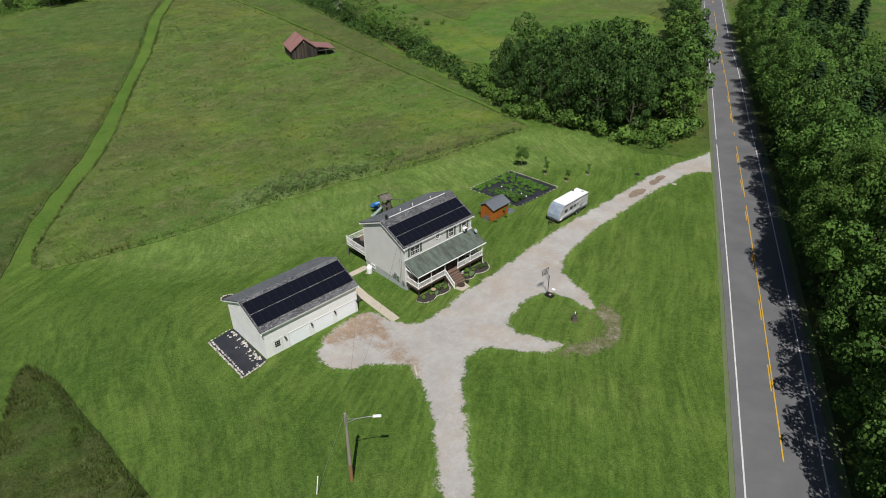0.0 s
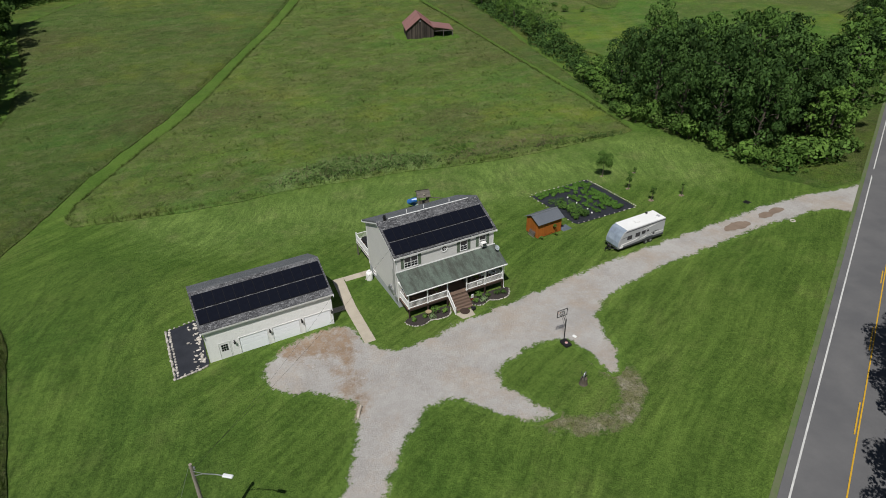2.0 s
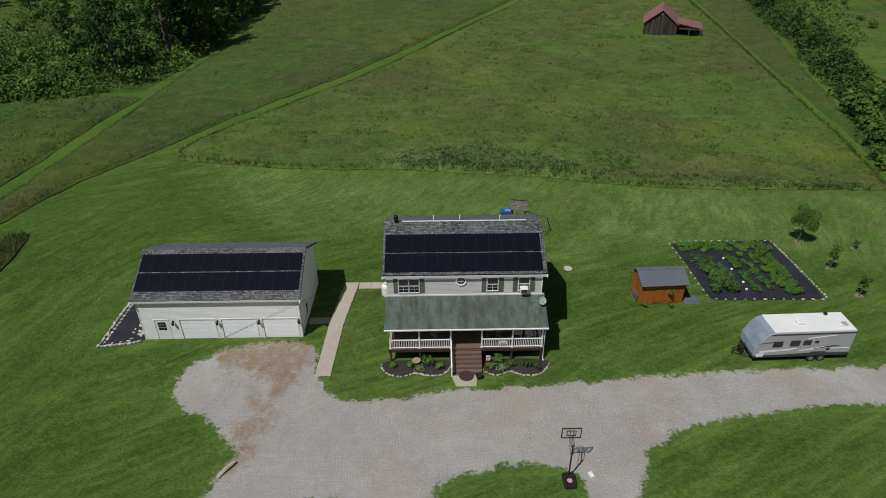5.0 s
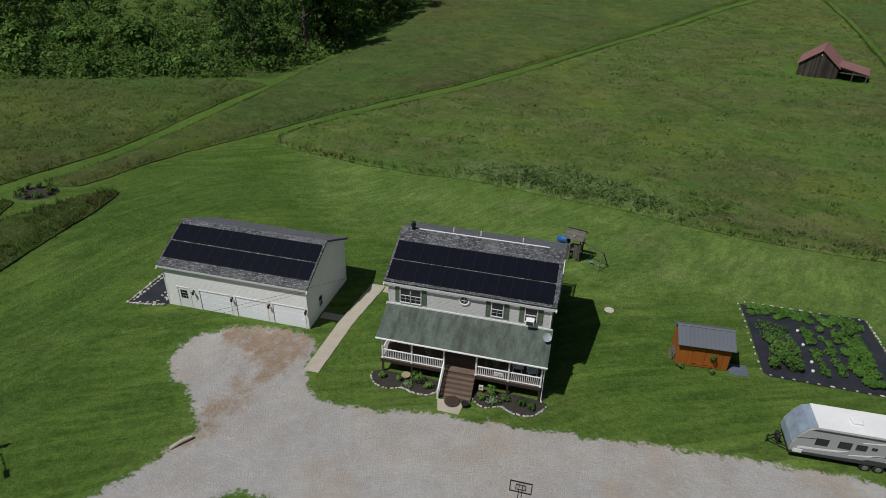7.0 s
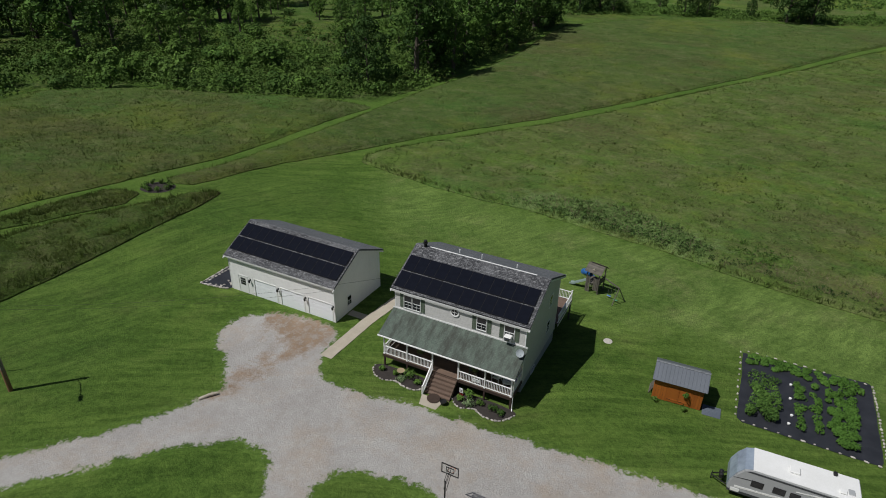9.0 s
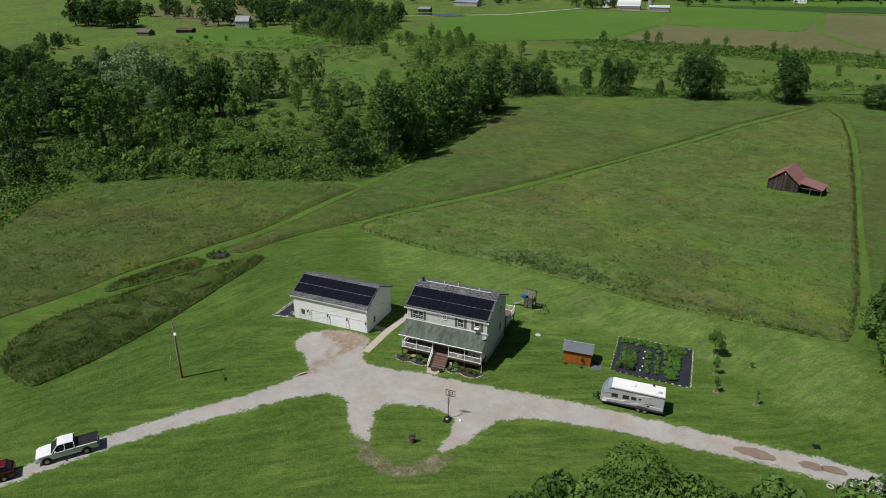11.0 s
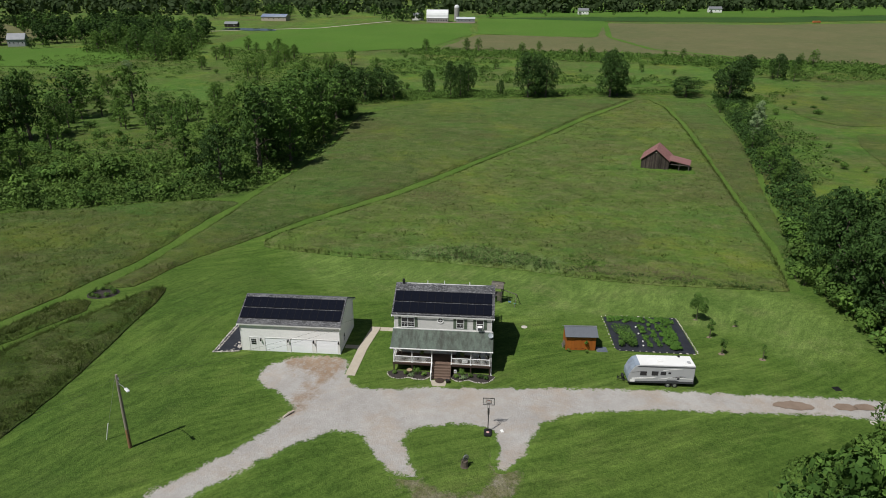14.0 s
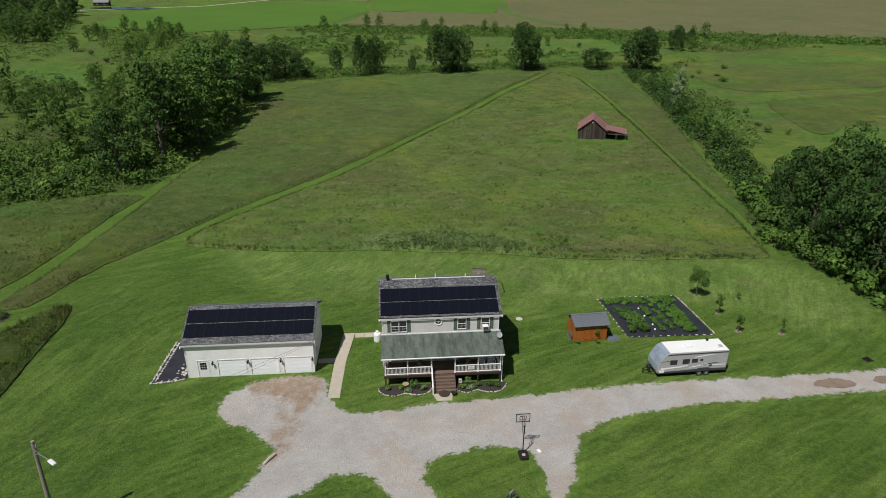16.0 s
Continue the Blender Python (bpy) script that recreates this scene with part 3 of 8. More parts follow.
def sheet(name, poly, material, res, up, rough_edge=0.0, edge_scale=0.8, rise=0.0, fade=0.0, seed=1.0, rim_of=None, soil=None):
    """A cover that lies on the land inside an outline; rise lifts it inside its edge; fade widens it and notes each place's depth in it, or in rim_of, as rim."""
    p = np.array(poly)
    x0, y0 = p.min(0) - res - fade
    x1, y1 = p.max(0) + res + fade
    nx, ny = int((x1 - x0) / res) + 2, int((y1 - y0) / res) + 2
    gx, gy = np.meshgrid(x0 + res * np.arange(nx), y0 + res * np.arange(ny))

    def depth(ax, ay):
        d = inside(poly, ax, ay)
        return d + rough_edge * wobble(ax, ay, edge_scale, seed) + 0.4 * rough_edge * wobble(ax, ay, edge_scale * 3.1, seed + 2)
    d = depth(gx, gy) + fade
    verts, faces, index = [], [], {}

    def vert(key, px, py):
        if key not in index:
            index[key] = len(verts)
            verts.append((px, py))
        return index[key]
    busy = (np.maximum.reduce([d[:-1, :-1], d[1:, :-1], d[:-1, 1:], d[1:, 1:]]) > 0)
    for j, i in zip(*np.nonzero(busy)):
        ring = []
        cell = ((j, i), (j, i + 1), (j + 1, i + 1), (j + 1, i))
        for a, b in zip(cell, cell[1:] + cell[:1]):
            da, db = d[a], d[b]
            if da > 0:
                ring.append(vert(a, gx[a], gy[a]))
            if (da > 0) != (db > 0):
                k = da / (da - db)
                lo, hi = min(a, b), max(a, b)
                ring.append(vert((lo, hi), gx[a] + k * (gx[b] - gx[a]), gy[a] + k * (gy[b] - gy[a])))
        if len(ring) >= 3:
            faces.append(ring)
    xy = np.array(verts)
    z = land(xy[:, 0], xy[:, 1]) + up
    if fade and not rise:
        # the border dips under the cover around it
        z -= 0.07 * np.clip((-inside(poly, xy[:, 0], xy[:, 1]) / fade - 0.6) / 0.3, 0, 1)
    if rise:
        dd = depth(xy[:, 0], xy[:, 1])
        z += rise * (1 + 0.3 * wobble(xy[:, 0], xy[:, 1], 0.9, seed)) * np.clip(0.6 + dd / 1.6, 0, 1)
    me = bpy.data.meshes.new(name)
    count = {}
    for ring in faces:
        for a, b in zip(ring, ring[1:] + ring[:1]):
            key = (min(a, b), max(a, b))
            count[key] = None if key in count else (a, b)
    if rise > 0.3:
        # the cover's side, down to the land
        n = len(verts)
        foot = {}
        for pair in count.values():
            if pair:
                for v in pair:
                    if v not in foot:
                        foot[v] = n + len(foot)
                faces.append([pair[1], pair[0], foot[pair[0]], foot[pair[1]]])
        low = np.array([xy[v] for v in foot])
        xy = np.concatenate([xy, low])
        z = np.concatenate([z, land(low[:, 0], low[:, 1])])
    me.from_pydata([(a, b, c) for (a, b), c in zip(xy.tolist(), z.tolist())], [], faces)
    if fade:
        me.attributes.new("rim", "FLOAT", "POINT").data.foreach_set("value", inside(rim_of or poly, xy[:, 0], xy[:, 1]).astype(np.float32))
    if soil:
        me.attributes.new("soil", "FLOAT", "POINT").data.foreach_set("value", inside(soil, xy[:, 0], xy[:, 1]).astype(np.float32))
    me.materials.append(material)
    return new(name, me)


def leaf_cards(rng, centres, radii, count, size, flat=0.0, shape=1.0, loose=0.24):
    """Leaf clumps as small four-sided cards, spread over and in rounded lobes."""
    centres, radii = np.array(centres), np.array(radii)
    weight = (radii.prod(1)) ** 0.66
    pick = rng.choice(len(centres), count, p=weight / weight.sum())
    d = rng.normal(size=(count, 3))
    d /= np.linalg.norm(d, axis=1)[:, None]
    d[:, 2] = np.where((d[:, 2] < -0.35) & (rng.random(count) < 0.6), -d[:, 2], d[:, 2])
    r = rng.uniform(0.84, 1.06, count) * shape
    at = centres[pick] + d * radii[pick] * r[:, None]
    n = d + loose * rng.normal(size=(count, 3))
    n[:, 2] += 0.15 + flat
    n /= np.linalg.norm(n, axis=1)[:, None]
    u = np.cross(n, rng.normal(size=(count, 3)))
    u /= np.linalg.norm(u, axis=1)[:, None]
    v = np.cross(n, u)
    s = size * rng.uniform(0.55, 1.25, count)[:, None]
    k = rng.uniform(0.5, 0.9, count)[:, None]
    droop = np.array([0, 0, -1]) * s * 0.25
    quad = np.stack([at - u * s * 0.5, at + v * s * k * 0.5 + droop * 0.4, at + u * s * 0.5 + droop, at - v * s * k * 0.5 + droop * 0.4], 1)
    return quad.reshape(-1, 3), np.arange(count * 4).reshape(-1, 4)


def trunk_mesh(rng, height, base, limbs, crown_low, spread, top=0.75):
    bm = bmesh.new()
    lean = rng.normal(0, 0.015, 2) * height
    pts = [(lean[0] * k * k, lean[1] * k * k, height * top * k) for k in (0, 0.25, 0.5, 0.75, 1)]
    tube(bm, pts, [base * 1.25, base, base * 0.75, base * 0.5, base * 0.15], 7)
    tips = []
    for i in range(limbs):
        k = crown_low / height + (top - crown_low / height) * (i + 0.5) / limbs
        a = i * 2.4 + rng.uniform(-0.4, 0.4)
        r = spread * rng.uniform(0.65, 1.0) * (1.0 - 0.45 * abs(k - 0.45))
        p0 = Vector((lean[0] * k * k, lean[1] * k * k, height * k * 0.95))
        p1 = p0 + Vector((math.cos(a) * r * 0.5, math.sin(a) * r * 0.5, r * 0.35))
        p2 = p0 + Vector((math.cos(a) * r, math.sin(a) * r, r * 0.5))
        tube(bm, [p0, p1, p2], [base * 0.35, base * 0.22, base * 0.07], 5)
        tips.append(p2)
    return mesh_of(bm, "trunk", BARK), tips


# ---- land, road, driveway, meadows ----
def grid_lines(fine0, fine1, step, far):
    mid = list(np.arange(fine0, fine1 + 0.1, step))
    out, d = [], step
    v = fine1
    while v < far:
        d *= 1.25
        v += d
        out.append(v)
    low, d, v = [], step, fine0
    while v > -far:
        d *= 1.25
        v -= d
        low.append(v)
    return np.array(low[::-1] + mid + out)


gx, gy = np.meshgrid(grid_lines(-70, 90, 2.0, 4200), grid_lines(-60, 130, 2.0, 4200))
gn, gm = gx.shape
gi = np.arange(gn * gm).reshape(gn, gm)
ground = new("ground", arrays_mesh("ground", np.stack([gx, gy, land(gx, gy)], -1).reshape(-1, 3), np.stack([gi[:-1, :-1], gi[:-1, 1:], gi[1:, 1:], gi[1:, :-1]], -1).reshape(-1, 4), ROUGH))
tagged(ground, "rough green grassland reaching to the horizon", "ground", kind="structure")

# The mown yard, which everything near the house stands in.
LAWN_EDGE = [(-66, -36), (-58, -21), (-52, -3), (-46, 14), (-44.5, 24), (-42, 38), (-37, 49), (-28, 50), (0, 46), (40, 38), (63, 38), (66.5, 43), (66.5, 34), (63.5, 21), (61.5, 3), (66, -6), (80, -3), (60, -13.4), (40, -23.6), (10, -39.8), (-10, -50.6), (-40, -68)]
lawn = tagged(sheet("lawn", LAWN_EDGE, LAWN, 1.0, 0.03, 0.5, 0.5, seed=3), "mown green lawn with faint mowing lines", "lawn", kind="structure")

DRIVE_BACK = [(-52, -69), (-40, -56), (-27.2, -41), (-22.6, -33), (-17.4, -25), (-12.7, -19.2), (-10.3, -14.8), (-8.9, -11.4), (-10.1, -9.8), (-12.3, -7.8), (-14.1, -6.5), (-15.1, -5.3), (-15.4, -3.2), (-14.6, -1.6), (-12.7, -0.2), (-10.3, 0.5), (-7.2, 0.6), (-5.5, -0.3), (-5, -3.2), (-4.3, -5.3), (-2.6, -6.3), (-0.2, -6.4), (2.2, -6), (4.8, -5.3), (7.2, -5.2),
         (12.7, -4.9), (17.4, -4.4), (22.8, -3.9), (28.2, -3.6), (33.6, -3.5), (39.1, -3.4)]
DRIVE_FRONT = [(45, -3.4), (52, -3.2), (60.4, -3.7), (67, -5.2), (71.5, -5.6), (61.5, -11.4), (60.6, -8.4), (57.7, -7.3), (50, -6.9), (43, -7), (34.3, -7.5), (29.2, -7.6), (24, -8.6), (20, -9.8), (17.5, -11.7), (16.4, -14.4), (15.4, -17.2), (14.2, -19), (13.3, -19.4), (13, -18.2), (13.2, -16), (12.7, -13.3), (10.8, -12.4), (8, -12.6), (5.1, -13.5), (3.6, -14.4),
         (3.4, -15.9), (4.1, -17.8), (5, -20), (5.3, -21.1), (4, -21), (2.8, -20.4), (0.9, -17.9), (-0.6, -15.6), (-1.8, -14.8), (-3.9, -15), (-6.5, -16.9), (-8.7, -19.2), (-12.4, -23.6), (-16.4, -28.4), (-21.2, -35.2), (-25.4, -42), (-37.4, -59), (-48, -72)]
DRIVE = DRIVE_BACK + DRIVE_FRONT
# the bare brown soil before the garage doors
SOIL = smooth_outline([(-13.2, 0.4), (-7, 0.8), (-5.8, -0.8), (-6.2, -3.2), (-7.2, -5.2), (-7.8, -9.2), (-9.4, -13), (-9.2, -8.4), (-8.7, -5), (-10.4, -3.2), (-13, -1.6)], 3)
driveway = tagged(sheet("driveway", DRIVE, GRAVEL, 0.4, 0.05, 0.0, 1.5, fade=1.2, seed=5, soil=SOIL), "pale gravel driveway with worn tracks", "driveway", kind="structure")
worn = [(12.5, -17.0), (14.6, -17.8), (14.9, -20.5), (13.4, -23.4), (10.2, -24.8), (6.8, -24.4), (4.0, -22.4), (3.4, -20.2), (5.0, -19.9), (6.6, -22.4), (10.0, -23.3), (12.4, -21.6)]
ring = tagged(sheet("worn_turning_strip", smooth_outline(worn, 3), WORN, 0.35, 0.04, 0.0, 1.1, fade=0.9, seed=9), "worn grass strip of an old turning loop", "lawn", kind="structure")

SIDE = [(-62, -40), (-52, -18), (-47, 6), (-42, 26), (-30, 34), (-22, 22), (-25, 6), (-22, -6), (-19, -16), (-26, -28), (-40, -48), (-52, -58)]
tagged(sheet("coarse_lawn", SIDE, SIDE_LAWN, 1.0, 0.04, 0.0, fade=5.0), "coarse deep green lawn beside the garage", "lawn", kind="structure")

BACK = [(-26, 44), (-5, 40), (10, 38), (24, 35), (46, 31), (60, 30), (62, 12), (52, 4), (46, 12), (30, 16), (14, 16), (0, 20), (-12, 22), (-22, 30)]
tagged(sheet("dry_lawn", BACK, BACK_LAWN, 1.0, 0.045, 0.0, fade=5.0), "paler dry mown lawn behind the house", "lawn", kind="structure")

# Pot-holes near the road.
for x, y, a, b in ((45.8, -5.3, 2.3, 0.8), (51.4, -5.0, 1.3, 0.7), (53.6, -4.9, 1.3, 0.7)):
    hole = sheet("mud_patch", [(x + a * math.cos(k * 0.523), y + b * math.sin(k * 0.523)) for k in range(12)], MUD, 0.3, 0.1, 0.25, 2.0, seed=x)
    tagged(hole, "dark mud patch in the gravel", "mud", "mud patches in the driveway", "structure")

ROAD_AT, ROAD_WAY = Vector((46.7, -23.3)), Vector((0.8815, 0.4722))
ROAD_SIDE = Vector((0.4722, -0.8815))


def road_strip(name, a, b, s0, s1, up, material, step=8.0):
    n = max(2, int((s1 - s0) / step))
    verts, faces = [], []
    for i in range(n + 1):
        s = s0 + (s1 - s0) * i / n
        for o in (a, b):
            p = ROAD_AT + ROAD_WAY * s + ROAD_SIDE * o
            verts.append((p.x, p.y, lz(p.x, p.y) + up))
    faces = [(2 * i, 2 * i + 2, 2 * i + 3, 2 * i + 1) for i in range(n)]
    return new(name, arrays_mesh(name, verts, faces, material))


road = tagged(road_strip("road", -4.1, 4.3, -420, 420, 0.1, ASPHALT), "grey two-lane asphalt road", "road", kind="structure")
verge = tagged(road_strip("road_verge", -4.6, 5.2, -420, 420, 0.065, paint("gravelly_verge", (0.13, 0.14, 0.08), (0.085, 0.14, 0.04), 0.8, 8, 0.95)), "gravelly verge beside the road", "verge", kind="structure")
for o in (-3.35, 3.4):
    tagged(road_strip("edge_line", o - 0.075, o + 0.075, -420, 420, 0.114, LINE_WHITE), "white painted edge line", "road marking", "road lines", "structure")
tagged(road_strip("centre_line", 0.06, 0.17, -420, 420, 0.114, LINE_YELLOW), "yellow painted centre line", "road marking", "road lines", "structure")
for k in range(-30, 40):
    tagged(road_strip("centre_dash", -0.17, -0.06, k * 12.2, k * 12.2 + 4.2, 0.114, LINE_YELLOW, 4.2), "yellow painted centre dash", "road marking", "road dashes", "structure")

# Tall meadows, with the mown paths between them left free.
FIELD = [(-31.4, 44.6), (-24.7, 42.9), (-17.4, 41.4), (-8.3, 40.7), (-1.7, 40.8), (6, 39.3), (13.5, 38.2), (19.6, 37), (25.5, 34.9), (31.2, 33.5), (37.7, 32.3), (44.9, 31.6), (52.2, 31.4), (60.1, 31.6), (62.2, 38.1), (64.1, 46.4), (65.9, 55.8), (68.8, 74.5), (72.3, 98.3), (76.6, 126.7), (82, 165.6), (86.6, 200.7), (89.5, 236), (87, 258),
         (81.5, 256.9), (52.4, 207), (27.8, 155.4), (11.7, 126.4), (-2.9, 96.8), (-12.6, 80.4), (-21.4, 68), (-27, 58.6), (-31.3, 51.2), (-32.4, 47)]
UPFIELD = [(76.6, 258.8), (49.2, 212.4), (25.4, 161.6), (9, 130.6), (-6, 101.8), (-15.8, 84.8), (-25, 71.2), (-30.7, 61.8), (-36, 50.8), (-39.8, 43.6), (-43.4, 37), (-44.6, 28), (-45.6, 20.6), (-48.9, 20), (-48.4, 29), (-48.6, 39), (-47.6, 51), (-46.6, 72), (-45.8, 87.4), (-43, 106), (-42.2, 146), (-45, 186), (-45.5, 204), (-30, 229.5), (-14, 244.5), (19.6, 254.5), (60, 258.5)]
LEFTFIELD = [(-49.6, 73), (-58, 73), (-70.9, 69.2), (-85.6, 63.2), (-100.3, 57.4), (-114.5, 43.7), (-114.8, 32.6), (-101.5, 15.5), (-93, 2), (-78, -14), (-64, -25), (-60.4, -20), (-59, -9.8), (-58, 0.7), (-54.2, 16.2), (-53, 32), (-52.4, 42.4), (-51.6, 60)]
TAILFIELD = [(-48.6, 13.2), (-51.4, 11.6), (-52.9, 5.7), (-54.4, -0.9), (-53.6, -3.2), (-51.2, 0.9), (-48.9, 6.4), (-47.2, 10.4)]
PATCH = [(-39.9, 19.6), (-42, 14.6), (-44.6, 8), (-48.4, -0.8), (-50.6, -9.6), (-51.2, -17.6), (-50.2, -21.8), (-47.4, -25.3), (-43.9, -27.3), (-38.4, -28), (-37.2, -22), (-36.8, -14), (-37.6, -4), (-38.2, 5), (-38.4, 12)]
EASTFIELD = [(65, 36), (67.6, 47.5), (69.8, 58), (72.6, 80), (75.4, 101), (79.6, 128), (85.6, 168), (90.4, 204), (93.2, 238), (92, 258), (112, 252), (110, 232), (102, 180), (90.6, 133.4), (81.8, 101.4), (75.6, 76), (70.6, 57), (66.6, 44), (65.4, 38)]
PALES = [(-3, 40.6), (6, 39.3), (13.5, 38.2), (22, 36), (25, 40), (17, 45), (6, 47), (-3, 45)]
# the mown ground that shows between the meadows
MOWN = [(-52, -40), (-66, -30), (-84, -12), (-100, 8), (-117.5, 32), (-117.5, 45), (-101, 60), (-86, 66), (-70, 72), (-58, 76), (-50, 77.5), (-48.6, 88), (-45.8, 106), (-45, 146), (-48.6, 186), (-48.6, 206), (-32, 233), (-15, 248), (20, 258), (78, 264), (93, 263), (114, 255), (112, 232), (104.5, 180), (93, 133), (84, 101), (77.6, 75), (72.4, 56), (68, 43), (66, 30), (60, 25), (0, 28), (-30, 12), (-34, -20)]
tagged(sheet("mown_grass", MOWN, STRIP, 1.6, 0.02, 0.3, 0.4, seed=7), "short mown grass between the meadows", "lawn", kind="structure")
MEADOWS = []
for name, outline, rise, res in (("meadow", FIELD, 0.7, 0.9), ("meadow", UPFIELD, 0.6, 1.2), ("meadow", LEFTFIELD, 0.6, 1.0), ("meadow", TAILFIELD, 0.7, 0.6), ("meadow", PATCH, 0.9, 0.8), ("meadow", EASTFIELD, 0.35, 1.2)):
    MEADOWS.append(tagged(sheet(name, outline, MEADOW_FRONT if outline is FIELD else MEADOW_UP if outline in (UPFIELD, LEFTFIELD, EASTFIELD) else MEADOW, res, 0.06, 0.25, 0.35, rise, 0.75, outline[0][0], PALES), "tall unmown meadow grass, green and russet", "meadow", "meadows", "structure"))



def strip_outline(line, width):
    """The outline of a strip of that width along a line."""
    p = [Vector(q) for q in line]
    left, right = [], []
    for i, q in enumerate(p):
        d = (p[min(i + 1, len(p) - 1)] - p[max(i - 1, 0)]).normalized()
        n = Vector((-d.y, d.x)) * width / 2
        left.append(tuple(q + n))
        right.append(tuple(q - n))
    return left + right[::-1]


for line, width in (([(-39, 46), (-33.6, 57), (-23.2, 69.5), (-14.2, 82.6), (-4.4, 99.2), (10.4, 128.4), (26.6, 158.4), (50.8, 209.8), (79, 258)], 1.8), ([(61.5, 30), (64.4, 42), (67.7, 62), (70.8, 84), (74.3, 104), (78.2, 128), (84.2, 168), (88.6, 204), (91.5, 238), (88, 260)], 2.2),
                    ([(-61.5, -20), (-57, -6), (-55.8, 3), (-53, 12), (-50.6, 24), (-50.6, 42), (-49.6, 60), (-48.4, 76)], 2.2)):
    tagged(sheet("mown_path", strip_outline(line, width), STRIP, 0.9, 0.05, 0.25, 0.5, seed=line[0][1]), "mown grass path along the meadow", "path", "mown paths", "structure")

# Far fields in the valley.
def far_field(name, outline, material, label):
    step = 9.0 if outline[0][1] > 300 else 5.0
    tagged(sheet(name, outline, material, step, 0.25, 3.5, 0.07, seed=outline[0][0]), label, "field", "far fields", "structure")


tagged(sheet("rough_pasture", [(89.7, 84.6), (100, 111), (117, 165), (126, 228), (136, 285), (255, 303), (400, 330), (361, 206), (283, 175), (161, 111), (126, 92), (105.5, 73.3), (92.8, 69.4)], BOG, 3.0, 0.13, 2.0, 0.1), "rough green pasture behind the hedge", "field", "far fields", "structure")
far_field("cut_field", [(-37, 470), (106, 458), (220, 424), (367, 382), (861, 602), (873, 880), (331, 734), (139, 737), (105, 575), (-9, 595)], STUBBLE, "dry tan cut field")
far_field("hay_field", [(-9, 597), (105, 576), (139, 738), (146, 764), (-13, 801)], HAY, "bright green hay field")
far_field("crop_field", [(-18, 803), (141, 766), (342, 769), (800, 914), (803, 984), (371, 850), (149, 833)], CROP, "dark green crop field")
far_field("hay_field", [(-23, 817), (147, 840), (371, 857), (877, 1007), (955, 1157), (462, 1105), (53, 986)], HAY, "bright green hay field")
far_field("pasture", [(-224, 479), (-136, 435), (-49, 477), (-13, 595), (-21, 729), (-81, 708), (-197, 678), (-232, 582)], HAY, "bright green pasture")
far_field("cut_field", [(-696, 579), (-432, 463), (-382, 521), (-595, 694)], STUBBLE, "dry tan cut field")
far_field("pasture", [(-413, 387), (-350, 347), (-267, 347), (-245, 399), (-319, 451), (-407, 440)], HAY, "bright green pasture")
far_field("clearing", [(-208, 247), (-125, 200), (-118, 223), (-158, 303), (-195, 303)], BOG, "green clearing among trees")
far_field("clearing", [(-337, 235), (-282, 199), (-258, 218), (-290, 266), (-333, 276)], BOG, "green clearing among trees")
far_field("grass_field", [(147, 279), (248, 287), (387, 313), (337, 238), (193, 203), (149, 198), (145, 241)], MEADOW, "olive green grass field")
far_field("grass_field", [(147, 181), (185, 191), (291, 217), (263, 176), (144, 131), (124, 113), (133, 145)], MEADOW, "olive green grass field")
far_field("grass_field", [(102.2, 71.3), (116.4, 58.1), (125.3, 45.5), (154.4, 57.2), (273, 118), (261, 164), (176, 156), (131, 110), (111, 93)], BOG, "green grass field behind the wood")
far_field("wet_meadow", [(-115, 369), (-42, 425), (100, 394), (233, 370), (140, 330), (83, 292), (-53, 275), (-97, 313)], BOG, "rough green wet meadow")


# ---- the house ----
def slope_slab(bm, x0, x1, low, high, thick):
    """A roof slab between the points (y, z) low and high, square to its slope."""
    (ya, za), (yb, zb) = low, high
    n = Vector((0, -(zb - za), yb - ya)).normalized() * thick
    if n.z < 0:
        n = -n
    return prism(bm, [(ya, za), (yb, zb), (yb + n.y, zb + n.z), (ya + n.y, za + n.z)], "x", x0, x1)


PANEL_W, PANEL_H = 0.984, 1.62
bm = bmesh.new()
box(bm, -PANEL_W / 2, PANEL_W / 2, -PANEL_H / 2, PANEL_H / 2, 0, 0.035, 0.008)
panel_frame_mesh = mesh_of(bm, "solar_panel", PANEL_FRAME)
bm = bmesh.new()
box(bm, -PANEL_W / 2 + 0.025, PANEL_W / 2 - 0.025, -PANEL_H / 2 + 0.025, PANEL_H / 2 - 0.025, 0.034, 0.039)
panel_cell_mesh = mesh_of(bm, "cell_sheet", PANEL_BLACK)


def solar_array(parent, x0, cols, y_low, z_low, slope, gap=0.14, pitch=0.99):
    """Two rows of panels on rails, up the slope."""
    a = math.atan(slope)
    for r in range(2):
        for i in range(cols):
            d = PANEL_H / 2 + r * (PANEL_H + gap)
            m = pose(x0 + pitch * (i + 0.5), y_low + d * math.cos(a), z_low + d * math.sin(a), math.degrees(a))
            p = piece("solar_panel", panel_frame_mesh, parent, m)
            piece("cell_sheet", panel_cell_mesh, p, Matrix())
        for k in (0.3, 1.3):
            bm = bmesh.new()
            d = k + r * (PANEL_H + gap)
            box(bm, x0 - 0.02, x0 + cols * pitch + 0.02, -0.02, 0.02, -0.09, -0.005, m=pose(0, y_low + d * math.cos(a), z_low + d * math.sin(a), math.degrees(a)))
            part("rail", bm, PANEL_FRAME, parent)


